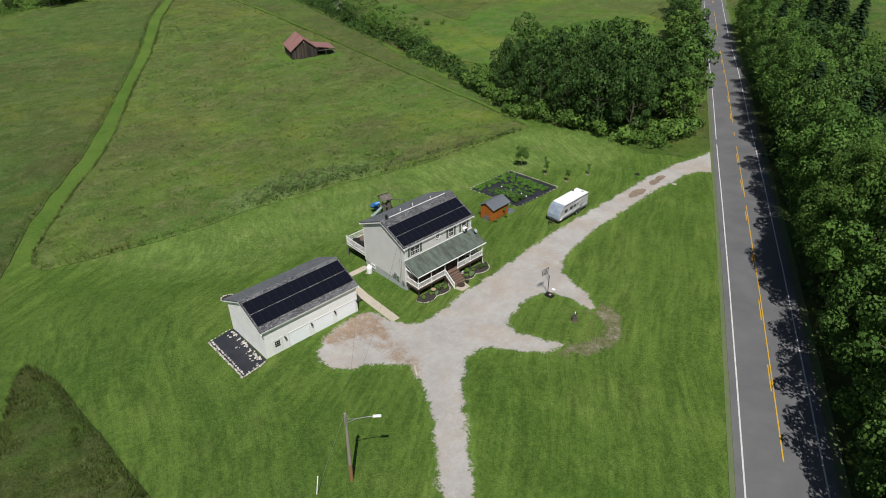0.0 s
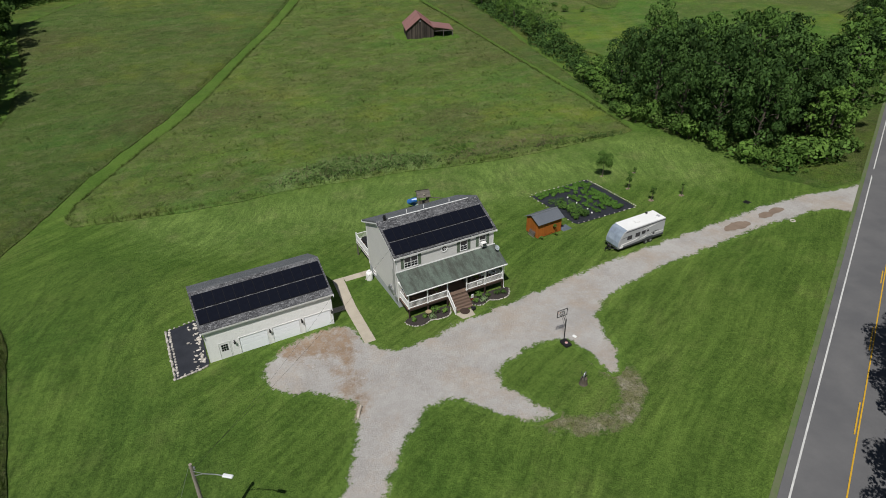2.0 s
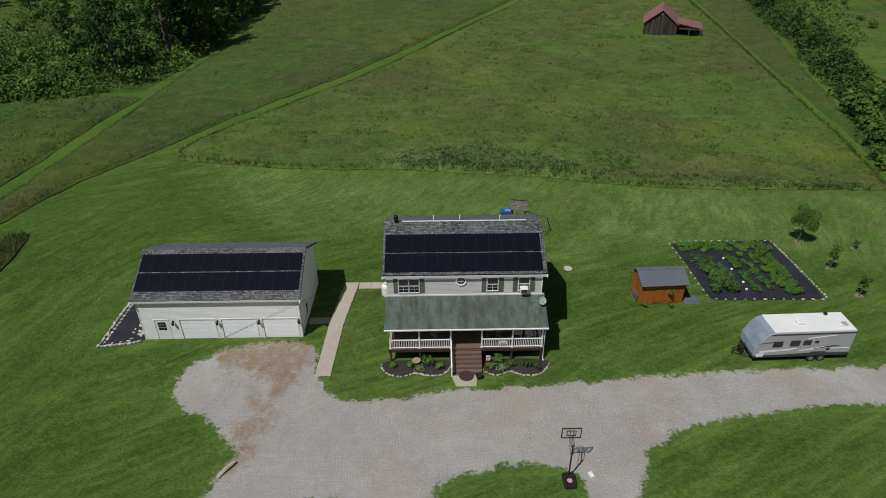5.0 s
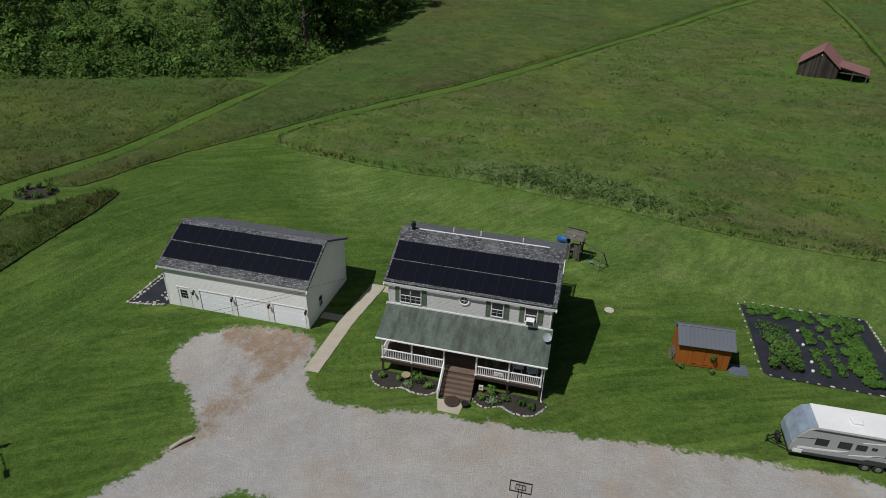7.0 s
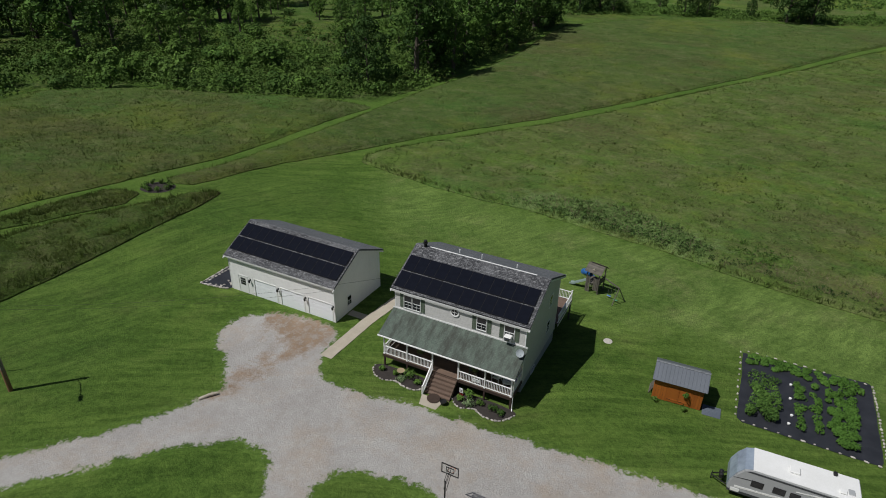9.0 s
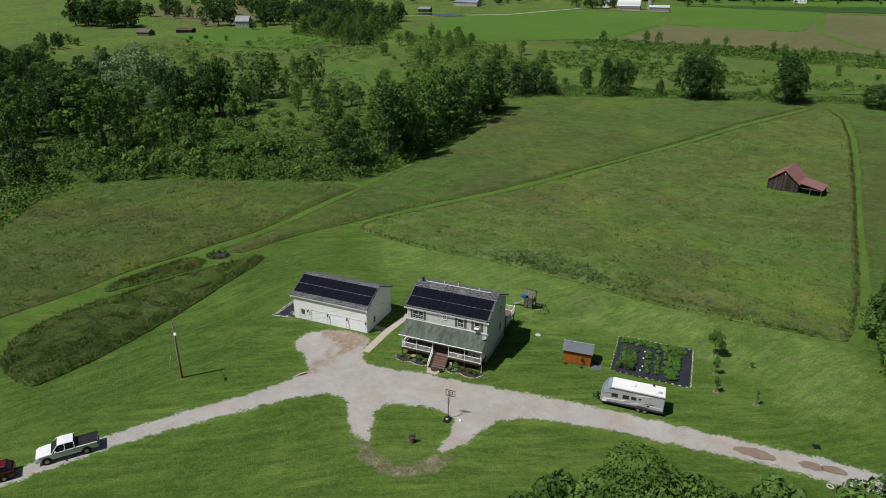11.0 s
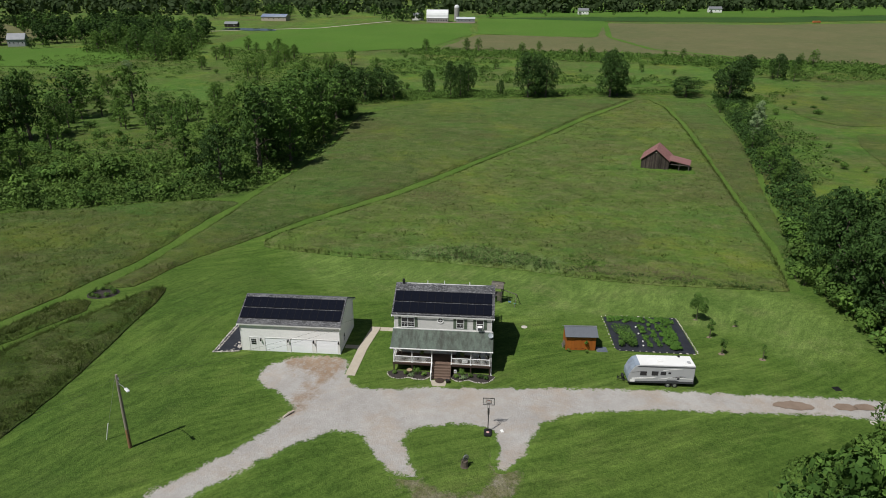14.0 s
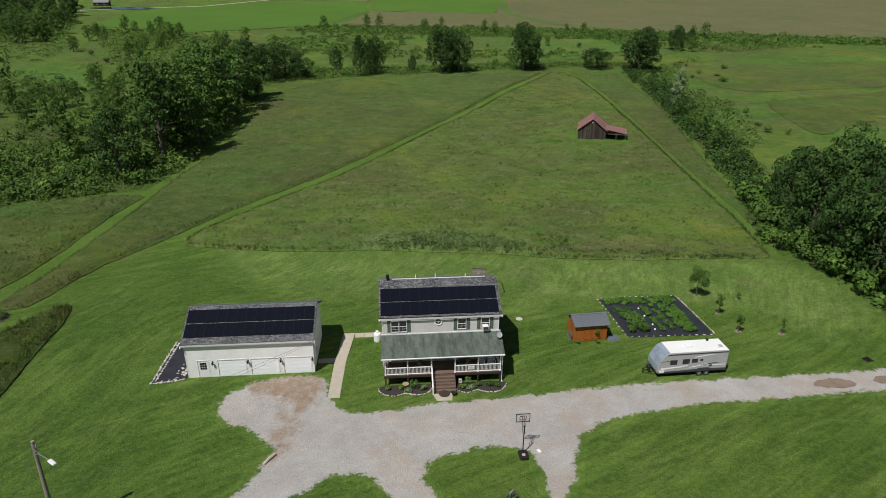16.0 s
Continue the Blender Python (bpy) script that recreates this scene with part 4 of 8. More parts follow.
def sash_window(parent, x, y, z, w, h, axis="y", grid=(2, 2), shutters=True, panes=True):
    """A white double-hung window centred at x, z on a wall that faces -y (axis y) or along x."""
    turn = {"y": 0, "-y": 180, "x": 90, "-x": -90}[axis]
    root = new("window")
    root.parent = parent
    root.matrix_basis = pose(x, y, z, 0, 0, turn)
    t = 0.055
    part("frame", boxes((-w / 2 - t, w / 2 + t, -0.06, 0.02, h / 2, h / 2 + t), (-w / 2 - t, w / 2 + t, -0.08, 0.02, -h / 2 - t, -h / 2), (-w / 2 - t, -w / 2, -0.06, 0.02, -h / 2, h / 2), (w / 2, w / 2 + t, -0.06, 0.02, -h / 2, h / 2), (-w / 2, w / 2, -0.045, 0.0, -0.03, 0.03)), WHITE, root)
    for k, s in enumerate((-1, 1)):
        part("pane", boxes((-w / 2, w / 2, -0.022 - 0.008 * k, 0.0, min(0, s * h / 2), max(0, s * h / 2))), GLASS, root)
        if grid and (k == 0 or grid[0] > 2):
            bars = [(-w / 2 + w * i / grid[0] - 0.009, -w / 2 + w * i / grid[0] + 0.009, -0.034, -0.02, min(0, s * h / 2), max(0, s * h / 2)) for i in range(1, grid[0])]
            bars += [(-w / 2, w / 2, -0.034, -0.02, s * h / 4 - 0.009, s * h / 4 + 0.009)]
            part("muntin", boxes(*bars), WHITE, root)
    return root


def shutter(parent, x, y, z, w, h):
    bm = boxes((x - w / 2, x - w / 2 + 0.05, y - 0.04, y, z - h / 2, z + h / 2), (x + w / 2 - 0.05, x + w / 2, y - 0.04, y, z - h / 2, z + h / 2), (x - w / 2, x + w / 2, y - 0.039, y, z - h / 2, z - h / 2 + 0.06), (x - w / 2, x + w / 2, y - 0.039, y, z + h / 2 - 0.06, z + h / 2), (x - w / 2 + 0.04, x + w / 2 - 0.04, y - 0.02, y, z - h / 2, z + h / 2))
    for k in range(12):
        zz = z - h / 2 + 0.08 + k * (h - 0.16) / 12
        box(bm, x - w / 2 + 0.05, x + w / 2 - 0.05, y - 0.034, y - 0.015, zz, zz + 0.05)
    return part("shutter", bm, SHUTTER, parent, "grey-green louvred shutter")


bm = bmesh.new()
box(bm, -0.02, 0.02, -0.02, 0.02, 0, 0.72, 0.004)
baluster_mesh = mesh_of(bm, "baluster", WHITE)


def railing(parent, p0, p1, floor, height=0.86, step=0.13, end_posts=True):
    """White rail with balusters from p0 to p1 (x, y), standing on floor heights (one for each end)."""
    a, b = Vector((*p0, floor[0])), Vector((*p1, floor[1]))
    d = b - a
    length = math.hypot(d.x, d.y)
    turn = math.degrees(math.atan2(d.y, d.x))
    rise = d.z / length
    for z0, z1, name in ((height - 0.07, height, "top_rail"), (0.06, 0.12, "bottom_rail")):
        bm = bmesh.new()
        box(bm, 0, length, -0.045, 0.045, z0, z1, 0.008)
        for v in bm.verts:
            v.co.z += v.co.x * rise
        bmesh.ops.transform(bm, matrix=pose(a.x, a.y, a.z, 0, 0, turn), verts=bm.verts[:])
        part(name, bm, WHITE, parent)
    n = max(1, int(length / step))
    for i in range(1, n):
        s = length * i / n
        piece("baluster", baluster_mesh, parent, pose(a.x + d.x * i / n, a.y + d.y * i / n, a.z + 0.1 + rise * s, 0, 0, turn))


HX0, HX1, HY0, HY1 = 0.3, 12.1, 0.3, 8.9
EAVE_Z, RIDGE_Y, RIDGE_Z = 6.62, 4.6, 8.72
SLOPE = (RIDGE_Z - EAVE_Z) / (RIDGE_Y - 0.0)
house = thing("house", None, "two-storey grey house with solar roof and white porch rails", "house")
part("foundation", boxes((HX0 + 0.04, HX1 - 0.04, HY0 + 0.04, HY1 - 0.04, -1.0, 1.5)), FOUNDATION, house, "grey painted block foundation")
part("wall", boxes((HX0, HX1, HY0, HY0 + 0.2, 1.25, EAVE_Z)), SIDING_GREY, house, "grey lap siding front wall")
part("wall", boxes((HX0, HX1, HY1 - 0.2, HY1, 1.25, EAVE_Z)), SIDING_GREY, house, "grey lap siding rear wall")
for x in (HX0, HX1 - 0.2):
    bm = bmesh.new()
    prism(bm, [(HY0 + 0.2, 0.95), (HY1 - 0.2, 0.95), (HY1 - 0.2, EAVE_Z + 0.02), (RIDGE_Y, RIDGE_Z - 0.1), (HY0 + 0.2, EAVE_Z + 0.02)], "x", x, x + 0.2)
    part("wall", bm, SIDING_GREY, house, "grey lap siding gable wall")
for x in (HX0 - 0.02, HX1 - 0.06):
    for y in (HY0 - 0.02, HY1 - 0.06):
        part("corner_trim", boxes((x, x + 0.08, y, y + 0.08, 0.95, EAVE_Z)), WHITE, house)
bm = bmesh.new()
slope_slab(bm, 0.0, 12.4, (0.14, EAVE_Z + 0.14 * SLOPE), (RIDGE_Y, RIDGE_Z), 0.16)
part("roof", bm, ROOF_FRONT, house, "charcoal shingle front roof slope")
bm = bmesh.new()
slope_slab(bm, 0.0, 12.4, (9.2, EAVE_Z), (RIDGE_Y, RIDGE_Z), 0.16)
part("roof", bm, ROOF_BACK_LIT, house, "charcoal shingle rear roof slope")
part("ridge_vent", boxes((1.4, 11.2, RIDGE_Y - 0.08, RIDGE_Y + 0.02, RIDGE_Z + 0.14, RIDGE_Z + 0.17)), WHITE, house, "white ridge vent")
for x in (0.0, 12.34):
    for ya, yb in ((-0.02, RIDGE_Y), (9.22, RIDGE_Y)):
        bm = bmesh.new()
        slope_slab(bm, x, x + 0.06, (ya, EAVE_Z - 0.17), (yb, RIDGE_Z - 0.17), 0.14)
        part("rake_board", bm, WHITE, house)
part("soffit", boxes((0.0, 12.4, 0.16, 0.3, EAVE_Z - 0.01, EAVE_Z + 0.04)), WHITE, house)
for y, s in ((0.14, -1), (9.2, 1)):
    bm = bmesh.new()
    prism(bm, [(y, EAVE_Z - 0.12), (y + s * 0.09, EAVE_Z - 0.1), (y + s * 0.12, EAVE_Z + 0.1), (y + s * 0.1, EAVE_Z + 0.1), (y + s * 0.07, EAVE_Z), (y, EAVE_Z - 0.02)], "x", -0.04, 12.44)
    part("gutter", bm, WHITE, house)
solar_array(house, 0.18, 12, 0.24, EAVE_Z + 0.24 * SLOPE + 0.26, SLOPE)
for x, y, h in ((3.9, 5.3, 0.35), (6.0, 5.3, 0.4), (9.2, 5.3, 0.3)):
    z = RIDGE_Z - (y - RIDGE_Y) * SLOPE
    bm = bmesh.new()
    tube(bm, [(x, y, z), (x, y, z + 0.2 + h)], 0.05)
    part("vent_pipe", bm, WHITE, house)
bm = bmesh.new()
tube(bm, [(0.95, 4.5, 8.4), (0.95, 4.5, 9.15)], 0.14, 12)
tube(bm, [(0.95, 4.5, 9.15), (0.95, 4.5, 9.22)], [0.2, 0.2], 12)
lathe(bm, [(0.1, 9.22), (0.16, 9.3), (0.16, 9.42), (0.1, 9.46)], 12, pose(0.95, 4.5, 0))
part("chimney_pipe", bm, BLACK, house, "dark metal flue pipe with cap")
# second-storey windows
sash_window(house, 1.56, HY0, 5.68, 0.72, 1.2)
sash_window(house, 2.36, HY0, 5.68, 0.72, 1.2)
sash_window(house, 8.32, HY0, 5.75, 0.78, 1.15)
sash_window(house, 10.7, HY0, 5.75, 0.78, 1.15)
for x in (0.97, 2.97, 7.66, 8.98, 10.04, 11.36):
    shutter(house, x, HY0, 5.7, 0.34, 1.3)
bm = bmesh.new()
lathe(bm, [(0.26, 0), (0.4, 0.0), (0.42, 0.05), (0.4, 0.09), (0.31, 0.07), (0.26, 0.03)], 20, pose(5.92, HY0 + 0.01, 6.08, 90))
rw = part("round_window", bm, WHITE, house, "white-framed round window")
bm = bmesh.new()
lathe(bm, [(0.3, 0.0), (0.3, 0.05)], 20, pose(5.92, HY0 + 0.005, 6.08, 90))
part("pane", bm, GLASS, rw)
part("muntin", boxes((5.9, 5.94, HY0 - 0.07, HY0 - 0.04, 5.86, 6.3), (5.7, 6.14, HY0 - 0.07, HY0 - 0.04, 6.06, 6.1)), WHITE, rw)
# ground-floor front under the porch
for x in (2.2, 9.9):
    for dx in (-0.4, 0.4):
        sash_window(house, x + dx, HY0, 2.75, 0.72, 1.25)
door_root = part("front_door", boxes((5.8, 6.72, HY0 - 0.05, HY0, 1.5, 3.55), bevel=0.01), WHITE, house, "white panelled front door")
part("pane", boxes((6.0, 6.52, HY0 - 0.065, HY0 - 0.04, 2.5, 3.3)), GLASS, door_root)
for k in range(2):
    part("panel", boxes((5.92 + 0.36 * k, 6.24 + 0.36 * k, HY0 - 0.066, HY0 - 0.045, 1.65, 2.35), bevel=0.008), WHITE, door_root)
# gable windows and left-wall fittings
for y, z in ((6.4, 5.6), (6.4, 2.9), (3.0, 0.6)):
    w = sash_window(house, HX1, y, z, 0.75, 1.1 if z > 1 else 0.45, "x")
for y, z, h in ((7.2, 0.62, 0.4),):
    sash_window(house, HX0, y, z, 0.75, h, "-x")
part("conduit", tube(tube(bmesh.new(), [(0.24, 1.0, 1.2), (0.24, 1.0, 5.6), (0.24, 1.15, 6.2)], 0.03), [(0.24, 1.3, 1.2), (0.24, 1.3, 4.6)], 0.025), METAL_GREY, house)
for x0, y0, y1, z0, z1 in ((0.1, 2.1, 2.45, 1.35, 2.0), (0.14, 1.55, 1.95, 1.2, 1.75), (0.12, 0.55, 0.85, 1.0, 1.5), (0.16, 2.6, 2.9, 1.15, 1.5)):
    part("meter_box", boxes((x0, 0.3, y0, y1, z0, z1), bevel=0.015), METAL_GREY, house, "grey electric meter box")
bm = bmesh.new()
tube(bm, [(0.1, 1.15, 6.3), (0.1, 1.15, 7.4), (0.0, 1.1, 7.5)], 0.035)
part("service_mast", bm, METAL_GREY, house, "metal service mast")

# porch
PF, PY = 1.42, -2.05
for k in range(17):
    y0 = PY + 0.02 + k * 0.137
    part("floor_board", boxes((0.35, 12.15, y0, y0 + 0.131, PF - 0.03, PF)), DECK_BROWN, house)
part("porch_beam", boxes((0.35, 12.15, PY, PY + 0.05, PF - 0.29, PF - 0.032), (0.35, 0.4, PY, HY0, PF - 0.29, PF - 0.032), (12.1, 12.15, PY, HY0, PF - 0.29, PF - 0.032), (0.35, 12.15, -1.0, -0.92, PF - 0.26, PF - 0.032)), DARK_WOOD, house)
POSTS = (0.5, 2.71, 5.09, 7.45, 9.77, 12.03)
for x in POSTS:
    part("porch_post", boxes((x - 0.06, x + 0.06, PY + 0.03, PY + 0.15, PF, 3.5), (x - 0.085, x + 0.085, PY + 0.005, PY + 0.175, PF, PF + 0.14), (x - 0.085, x + 0.085, PY + 0.005, PY + 0.175, 3.34, 3.48), bevel=0.012), WHITE, house)
    part("pier", boxes((x - 0.07, x + 0.07, PY + 0.04, PY + 0.16, -0.4, PF - 0.29)), DARK_WOOD, house)
part("porch_header", boxes((0.35, 12.17, PY + 0.03, PY + 0.16, 3.36, 3.52), (0.35, 0.48, PY + 0.16, HY0, 3.36, 3.52), (12.04, 12.17, PY + 0.16, HY0, 3.36, 3.52)), WHITE, house)
bm = bmesh.new()
slope_slab(bm, 0.15, 12.35, (-2.32, 3.5), (HY0 - 0.002, 4.62), 0.12)
part("porch_roof", bm, ROOF_PORCH, house, "moss-green shingle porch roof")
part("flashing", boxes((0.1, 12.3, HY0 - 0.035, HY0, 4.6, 4.84)), WHITE, house, "white flashing board above the porch")
for x in (0.16, 12.29):
    bm = bmesh.new()
    slope_slab(bm, x, x + 0.05, (-2.32, 3.36), (HY0, 4.48), 0.12)
    part("rake_board", bm, WHITE, house)
part("porch_gutter", boxes((0.12, 12.38, -2.44, -2.33, 3.48, 3.6), bevel=0.02), WHITE, house)
part("porch_ceiling", boxes((0.4, 12.1, -2.0, HY0, 3.525, 3.56)), WHITE, house)
for a, b in ((0, 1), (1, 2), (3, 4), (4, 5)):
    railing(house, (POSTS[a] + 0.06, PY + 0.09), (POSTS[b] - 0.06, PY + 0.09), (PF, PF))
for x in (0.5, 12.03):
    railing(house, (x, PY + 0.15), (x, HY0), (PF, PF))
NSTEP = 6
for k in range(NSTEP):
    z = PF - (k + 1) * PF / (NSTEP + 0.6)
    y = PY - 0.02 - k * 0.27
    part("step", boxes((5.2, 7.4, y - 0.3, y, z - 0.05, z), bevel=0.008), DECK_BROWN, house)
    part("riser", boxes((5.25, 7.35, y - 0.04, y - 0.02, z, z + PF / (NSTEP + 0.6) - 0.05)), DECK_BROWN, house)
for x in (5.17, 7.4):
    bm = bmesh.new()
    prism(bm, [(PY, PF - 0.05), (PY - 0.3 * NSTEP, 0.02), (PY - 0.3 * NSTEP, -0.2), (PY - 1.2, -0.2), (PY, PF - 0.45)], "x", x - 0.02, x + 0.02)
    part("stringer", bm, DECK_BROWN, house)
railing(house, (5.12, PY - 0.02), (5.12, PY - 1.62), (PF, 0.22), 0.86, 0.13)
part("newel", boxes((5.06, 5.18, PY - 1.74, PY - 1.62, 0.0, 1.12), bevel=0.012), WHITE, house)
bm = bmesh.new()
tube(bm, [(12.25, -2.4, 3.5), (12.22, -2.1, 3.2), (12.2, -2.0, 3.0), (12.2, -2.0, 0.3), (12.3, -2.3, 0.06), (12.8, -2.75, 0.04)], 0.045)
part("downspout", bm, WHITE, house, "white downspout running onto the grass")
# rear deck
DF, DY = 1.62, 13.4
for k in range(31):
    y0 = HY1 + 0.01 + k * 0.145
    part("deck_board", boxes((0.35, 12.4, y0, y0 + 0.138, DF - 0.03, DF)), DECK_BROWN, house)
part("deck_beam", boxes((0.35, 12.4, DY - 0.06, DY, DF - 0.27, DF - 0.032), (0.35, 0.4, HY1, DY, DF - 0.27, DF - 0.032), (12.35, 12.4, HY1, DY, DF - 0.27, DF - 0.032)), WHITE, house)
for x in (0.45, 4.4, 8.4, 12.3):
    part("deck_post", boxes((x - 0.07, x + 0.07, DY - 0.2, DY - 0.06, -1.2, DF - 0.032), bevel=0.01), GREY_WOOD, house)
    part("rail_post", boxes((x - 0.06, x + 0.06, DY - 0.13, DY - 0.01, DF, DF + 1.05), (x - 0.075, x + 0.075, DY - 0.145, DY + 0.005, DF + 1.05, DF + 1.1), bevel=0.01), WHITE, house)
for a, b in ((0.51, 4.34), (4.46, 8.34), (8.46, 12.24)):
    railing(house, (a, DY - 0.07), (b, DY - 0.07), (DF, DF), 0.95, 0.14)
for x in (0.42, 12.33):
    railing(house, (x, HY1 + 0.05), (x, DY - 0.13), (DF, DF), 0.95, 0.14)


# ---- the garage ----
GX0, GX1, GY0, GY1 = -19.6, -6.85, 1.2, 9.2
GE, GRY, GRZ = 3.88, 5.25, 5.98
GS = (GRZ - GE) / (GRY - 0.82)
garage = thing("garage", None, "white three-door garage with solar panels on its roof", "garage")
DOORS = ((-16.5, -13.75), (-13.2, -10.45), (-9.9, -7.15))
DOOR_TOP = 2.0
cuts = [(-18.5, -17.45)] + list(DOORS)
bm = bmesh.new()
edge = GX0
for a, b in cuts:
    box(bm, edge, a, GY0, GY0 + 0.2, -0.6, DOOR_TOP)
    edge = b
box(bm, edge, GX1, GY0, GY0 + 0.2, -0.6, DOOR_TOP)
box(bm, GX0, GX1, GY0, GY0 + 0.2, DOOR_TOP, GE)
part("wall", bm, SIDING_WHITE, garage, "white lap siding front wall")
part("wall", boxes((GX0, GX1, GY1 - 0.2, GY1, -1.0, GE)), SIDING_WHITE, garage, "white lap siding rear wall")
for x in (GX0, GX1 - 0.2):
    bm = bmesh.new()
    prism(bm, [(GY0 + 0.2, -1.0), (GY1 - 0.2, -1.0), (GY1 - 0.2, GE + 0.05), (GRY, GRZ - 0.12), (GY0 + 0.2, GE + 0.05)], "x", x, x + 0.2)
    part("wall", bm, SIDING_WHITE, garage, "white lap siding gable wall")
part("floor_slab", boxes((GX0 + 0.2, GX1 - 0.2, GY0 + 0.02, GY1 - 0.2, -0.5, 0.02)), CONCRETE, garage)
for a, b in DOORS:
    d = new("garage_door")
    d.parent = garage
    for k in range(4):
        z0 = 0.02 + k * (DOOR_TOP - 0.04) / 4
        bm = boxes((a + 0.02, b - 0.02, GY0 + 0.03, GY0 + 0.07, z0, z0 + (DOOR_TOP - 0.04) / 4 - 0.006))
        for i in range(4):
            w = (b - a - 0.04) / 4
            box(bm, a + 0.02 + i * w + 0.08, a + 0.02 + (i + 1) * w - 0.08, GY0 + 0.026, GY0 + 0.04, z0 + 0.09, z0 + 0.4, 0.004)
        part("door_panel", bm, DOOR_WHITE, d)
    part("door_trim", boxes((a - 0.09, a, GY0 - 0.025, GY0, -0.1, DOOR_TOP + 0.09), (b, b + 0.09, GY0 - 0.025, GY0, -0.1, DOOR_TOP + 0.09), (a, b, GY0 - 0.025, GY0, DOOR_TOP, DOOR_TOP + 0.09)), WHITE, d)
a, b = cuts[0]
d = part("side_door", boxes((a + 0.02, b - 0.02, GY0 + 0.005, GY0 + 0.06, 0.0, DOOR_TOP - 0.02), bevel=0.006), WHITE, garage, "white entry door with nine panes")
for i in range(3):
    for j in range(3):
        part("pane", boxes((a + 0.2 + i * 0.22, a + 0.4 + i * 0.22, GY0 - 0.004, GY0 + 0.02, 0.98 + j * 0.28, 1.22 + j * 0.28)), GLASS, d)
part("door_trim", boxes((a - 0.09, a, GY0 - 0.025, GY0, -0.1, DOOR_TOP + 0.09), (b, b + 0.09, GY0 - 0.025, GY0, -0.1, DOOR_TOP + 0.09), (a, b, GY0 - 0.025, GY0, DOOR_TOP, DOOR_TOP + 0.09)), WHITE, garage)
for x in (GX0 - 0.02, GX1 - 0.06):
    part("corner_trim", boxes((x, x + 0.08, GY0 - 0.02, GY0 + 0.06, -0.5, GE)), WHITE, garage)
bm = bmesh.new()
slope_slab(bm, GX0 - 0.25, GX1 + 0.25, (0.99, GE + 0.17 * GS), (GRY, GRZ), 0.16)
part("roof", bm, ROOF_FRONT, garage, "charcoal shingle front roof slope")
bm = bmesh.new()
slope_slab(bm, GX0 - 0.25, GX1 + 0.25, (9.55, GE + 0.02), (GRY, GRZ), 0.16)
part("roof", bm, ROOF_BACK_LIT, garage, "charcoal shingle rear roof slope")
for x in (GX0 - 0.25, GX1 + 0.19):
    for ya, yb in ((0.8, GRY), (9.57, GRY)):
        bm = bmesh.new()
        slope_slab(bm, x, x + 0.06, (ya, GE - 0.17), (yb, GRZ - 0.17), 0.14)
        part("rake_board", bm, WHITE, garage)
part("soffit", boxes((GX0 - 0.2, GX1 + 0.2, 1.01, GY0, GE, GE + 0.05)), WHITE, garage)
bm = bmesh.new()
prism(bm, [(0.99, GE - 0.04), (0.92, GE - 0.02), (0.89, GE + 0.18), (0.91, GE + 0.18), (0.94, GE + 0.08), (0.99, GE + 0.06)], "x", GX0 - 0.3, GX1 + 0.3)
part("gutter", bm, WHITE, garage)
solar_array(garage, GX0 - 0.07, 13, 1.66, GE + (1.66 - 0.82) * GS + 0.25, GS)
sash_window(garage, GX1, 3.55, 1.3, 0.6, 0.95, "x", (2, 2))
for x in (-17.0, -13.48, -10.18, -6.98):
    lamp = new("wall_lamp")
    lamp.parent = garage
    bm = boxes((x - 0.05, x + 0.05, GY0 - 0.03, GY0, 1.75, 1.95))
    tube(bm, [(x, GY0 - 0.02, 1.9), (x, GY0 - 0.16, 2.0), (x, GY0 - 0.2, 1.9)], 0.015, 6)
    part("bracket", bm, BLACK, lamp)
    bm = bmesh.new()
    lathe(bm, [(0.03, 0.3), (0.11, 0.22), (0.09, 0.0), (0.03, -0.05)], 8, pose(x, GY0 - 0.2, 1.62))
    part("lantern", bm, BLACK, lamp, "black wall lantern")


# ---- paving and beds ----
def slab(parent, outline, top, thick=0.12, material=CONCRETE):
    bm = bmesh.new()
    prism(bm, outline, "z", top - thick, top)
    bmesh.ops.bevel(bm, geom=[e for e in bm.edges if abs(e.verts[0].co.z - e.verts[1].co.z) < 1e-4 and e.verts[0].co.z > top - 0.01], offset=0.012, segments=1, affect="EDGES")
    return part("slab", bm, material, parent)


walkway = thing("walkway", None, "tan concrete slab walkway between garage and house", "walkway", kind="structure")
LEFT_EDGE, RIGHT_EDGE = [(-5.18, -3.4), (-4.95, 3.0), (-4.35, 9.15)], [(-4.0, -3.4), (-3.75, 3.0), (-3.05, 9.15)]


def along(edge, k):
    y = -3.55 + k * (9.15 + 3.55)
    return (float(np.interp(y, [p[1] for p in edge], [p[0] for p in edge])), y)


for i in range(8):
    a, b = along(LEFT_EDGE, i / 8 + 0.002), along(LEFT_EDGE, (i + 1) / 8 - 0.002)
    c, d = along(RIGHT_EDGE, (i + 1) / 8 - 0.002), along(RIGHT_EDGE, i / 8 + 0.002)
    slab(walkway, [a, d, c, b], max(lz(*a), lz(*b)) + 0.07)
for i in range(3):
    x0 = -3.03 + i * 1.1
    slab(walkway, [(x0, 8.2), (x0 + 1.08, 8.2), (x0 + 1.08, 9.15), (x0, 9.15)], lz(-2, 8.3) + 0.07)
slab(walkway, [(-6.7, 2.9), (-4.88, 2.9), (-4.88, 3.75), (-6.7, 3.75)], lz(-5, 3.2) + 0.06)
front_pad = thing("entrance_slab", None, "tan concrete slab at the foot of the porch steps", "paving", kind="structure")
slab(front_pad, [(5.45, -5.0), (6.9, -4.95), (7.05, -3.75), (5.1, -3.75)], lz(6, -4.9) + 0.05, 0.2)
bm = bmesh.new()
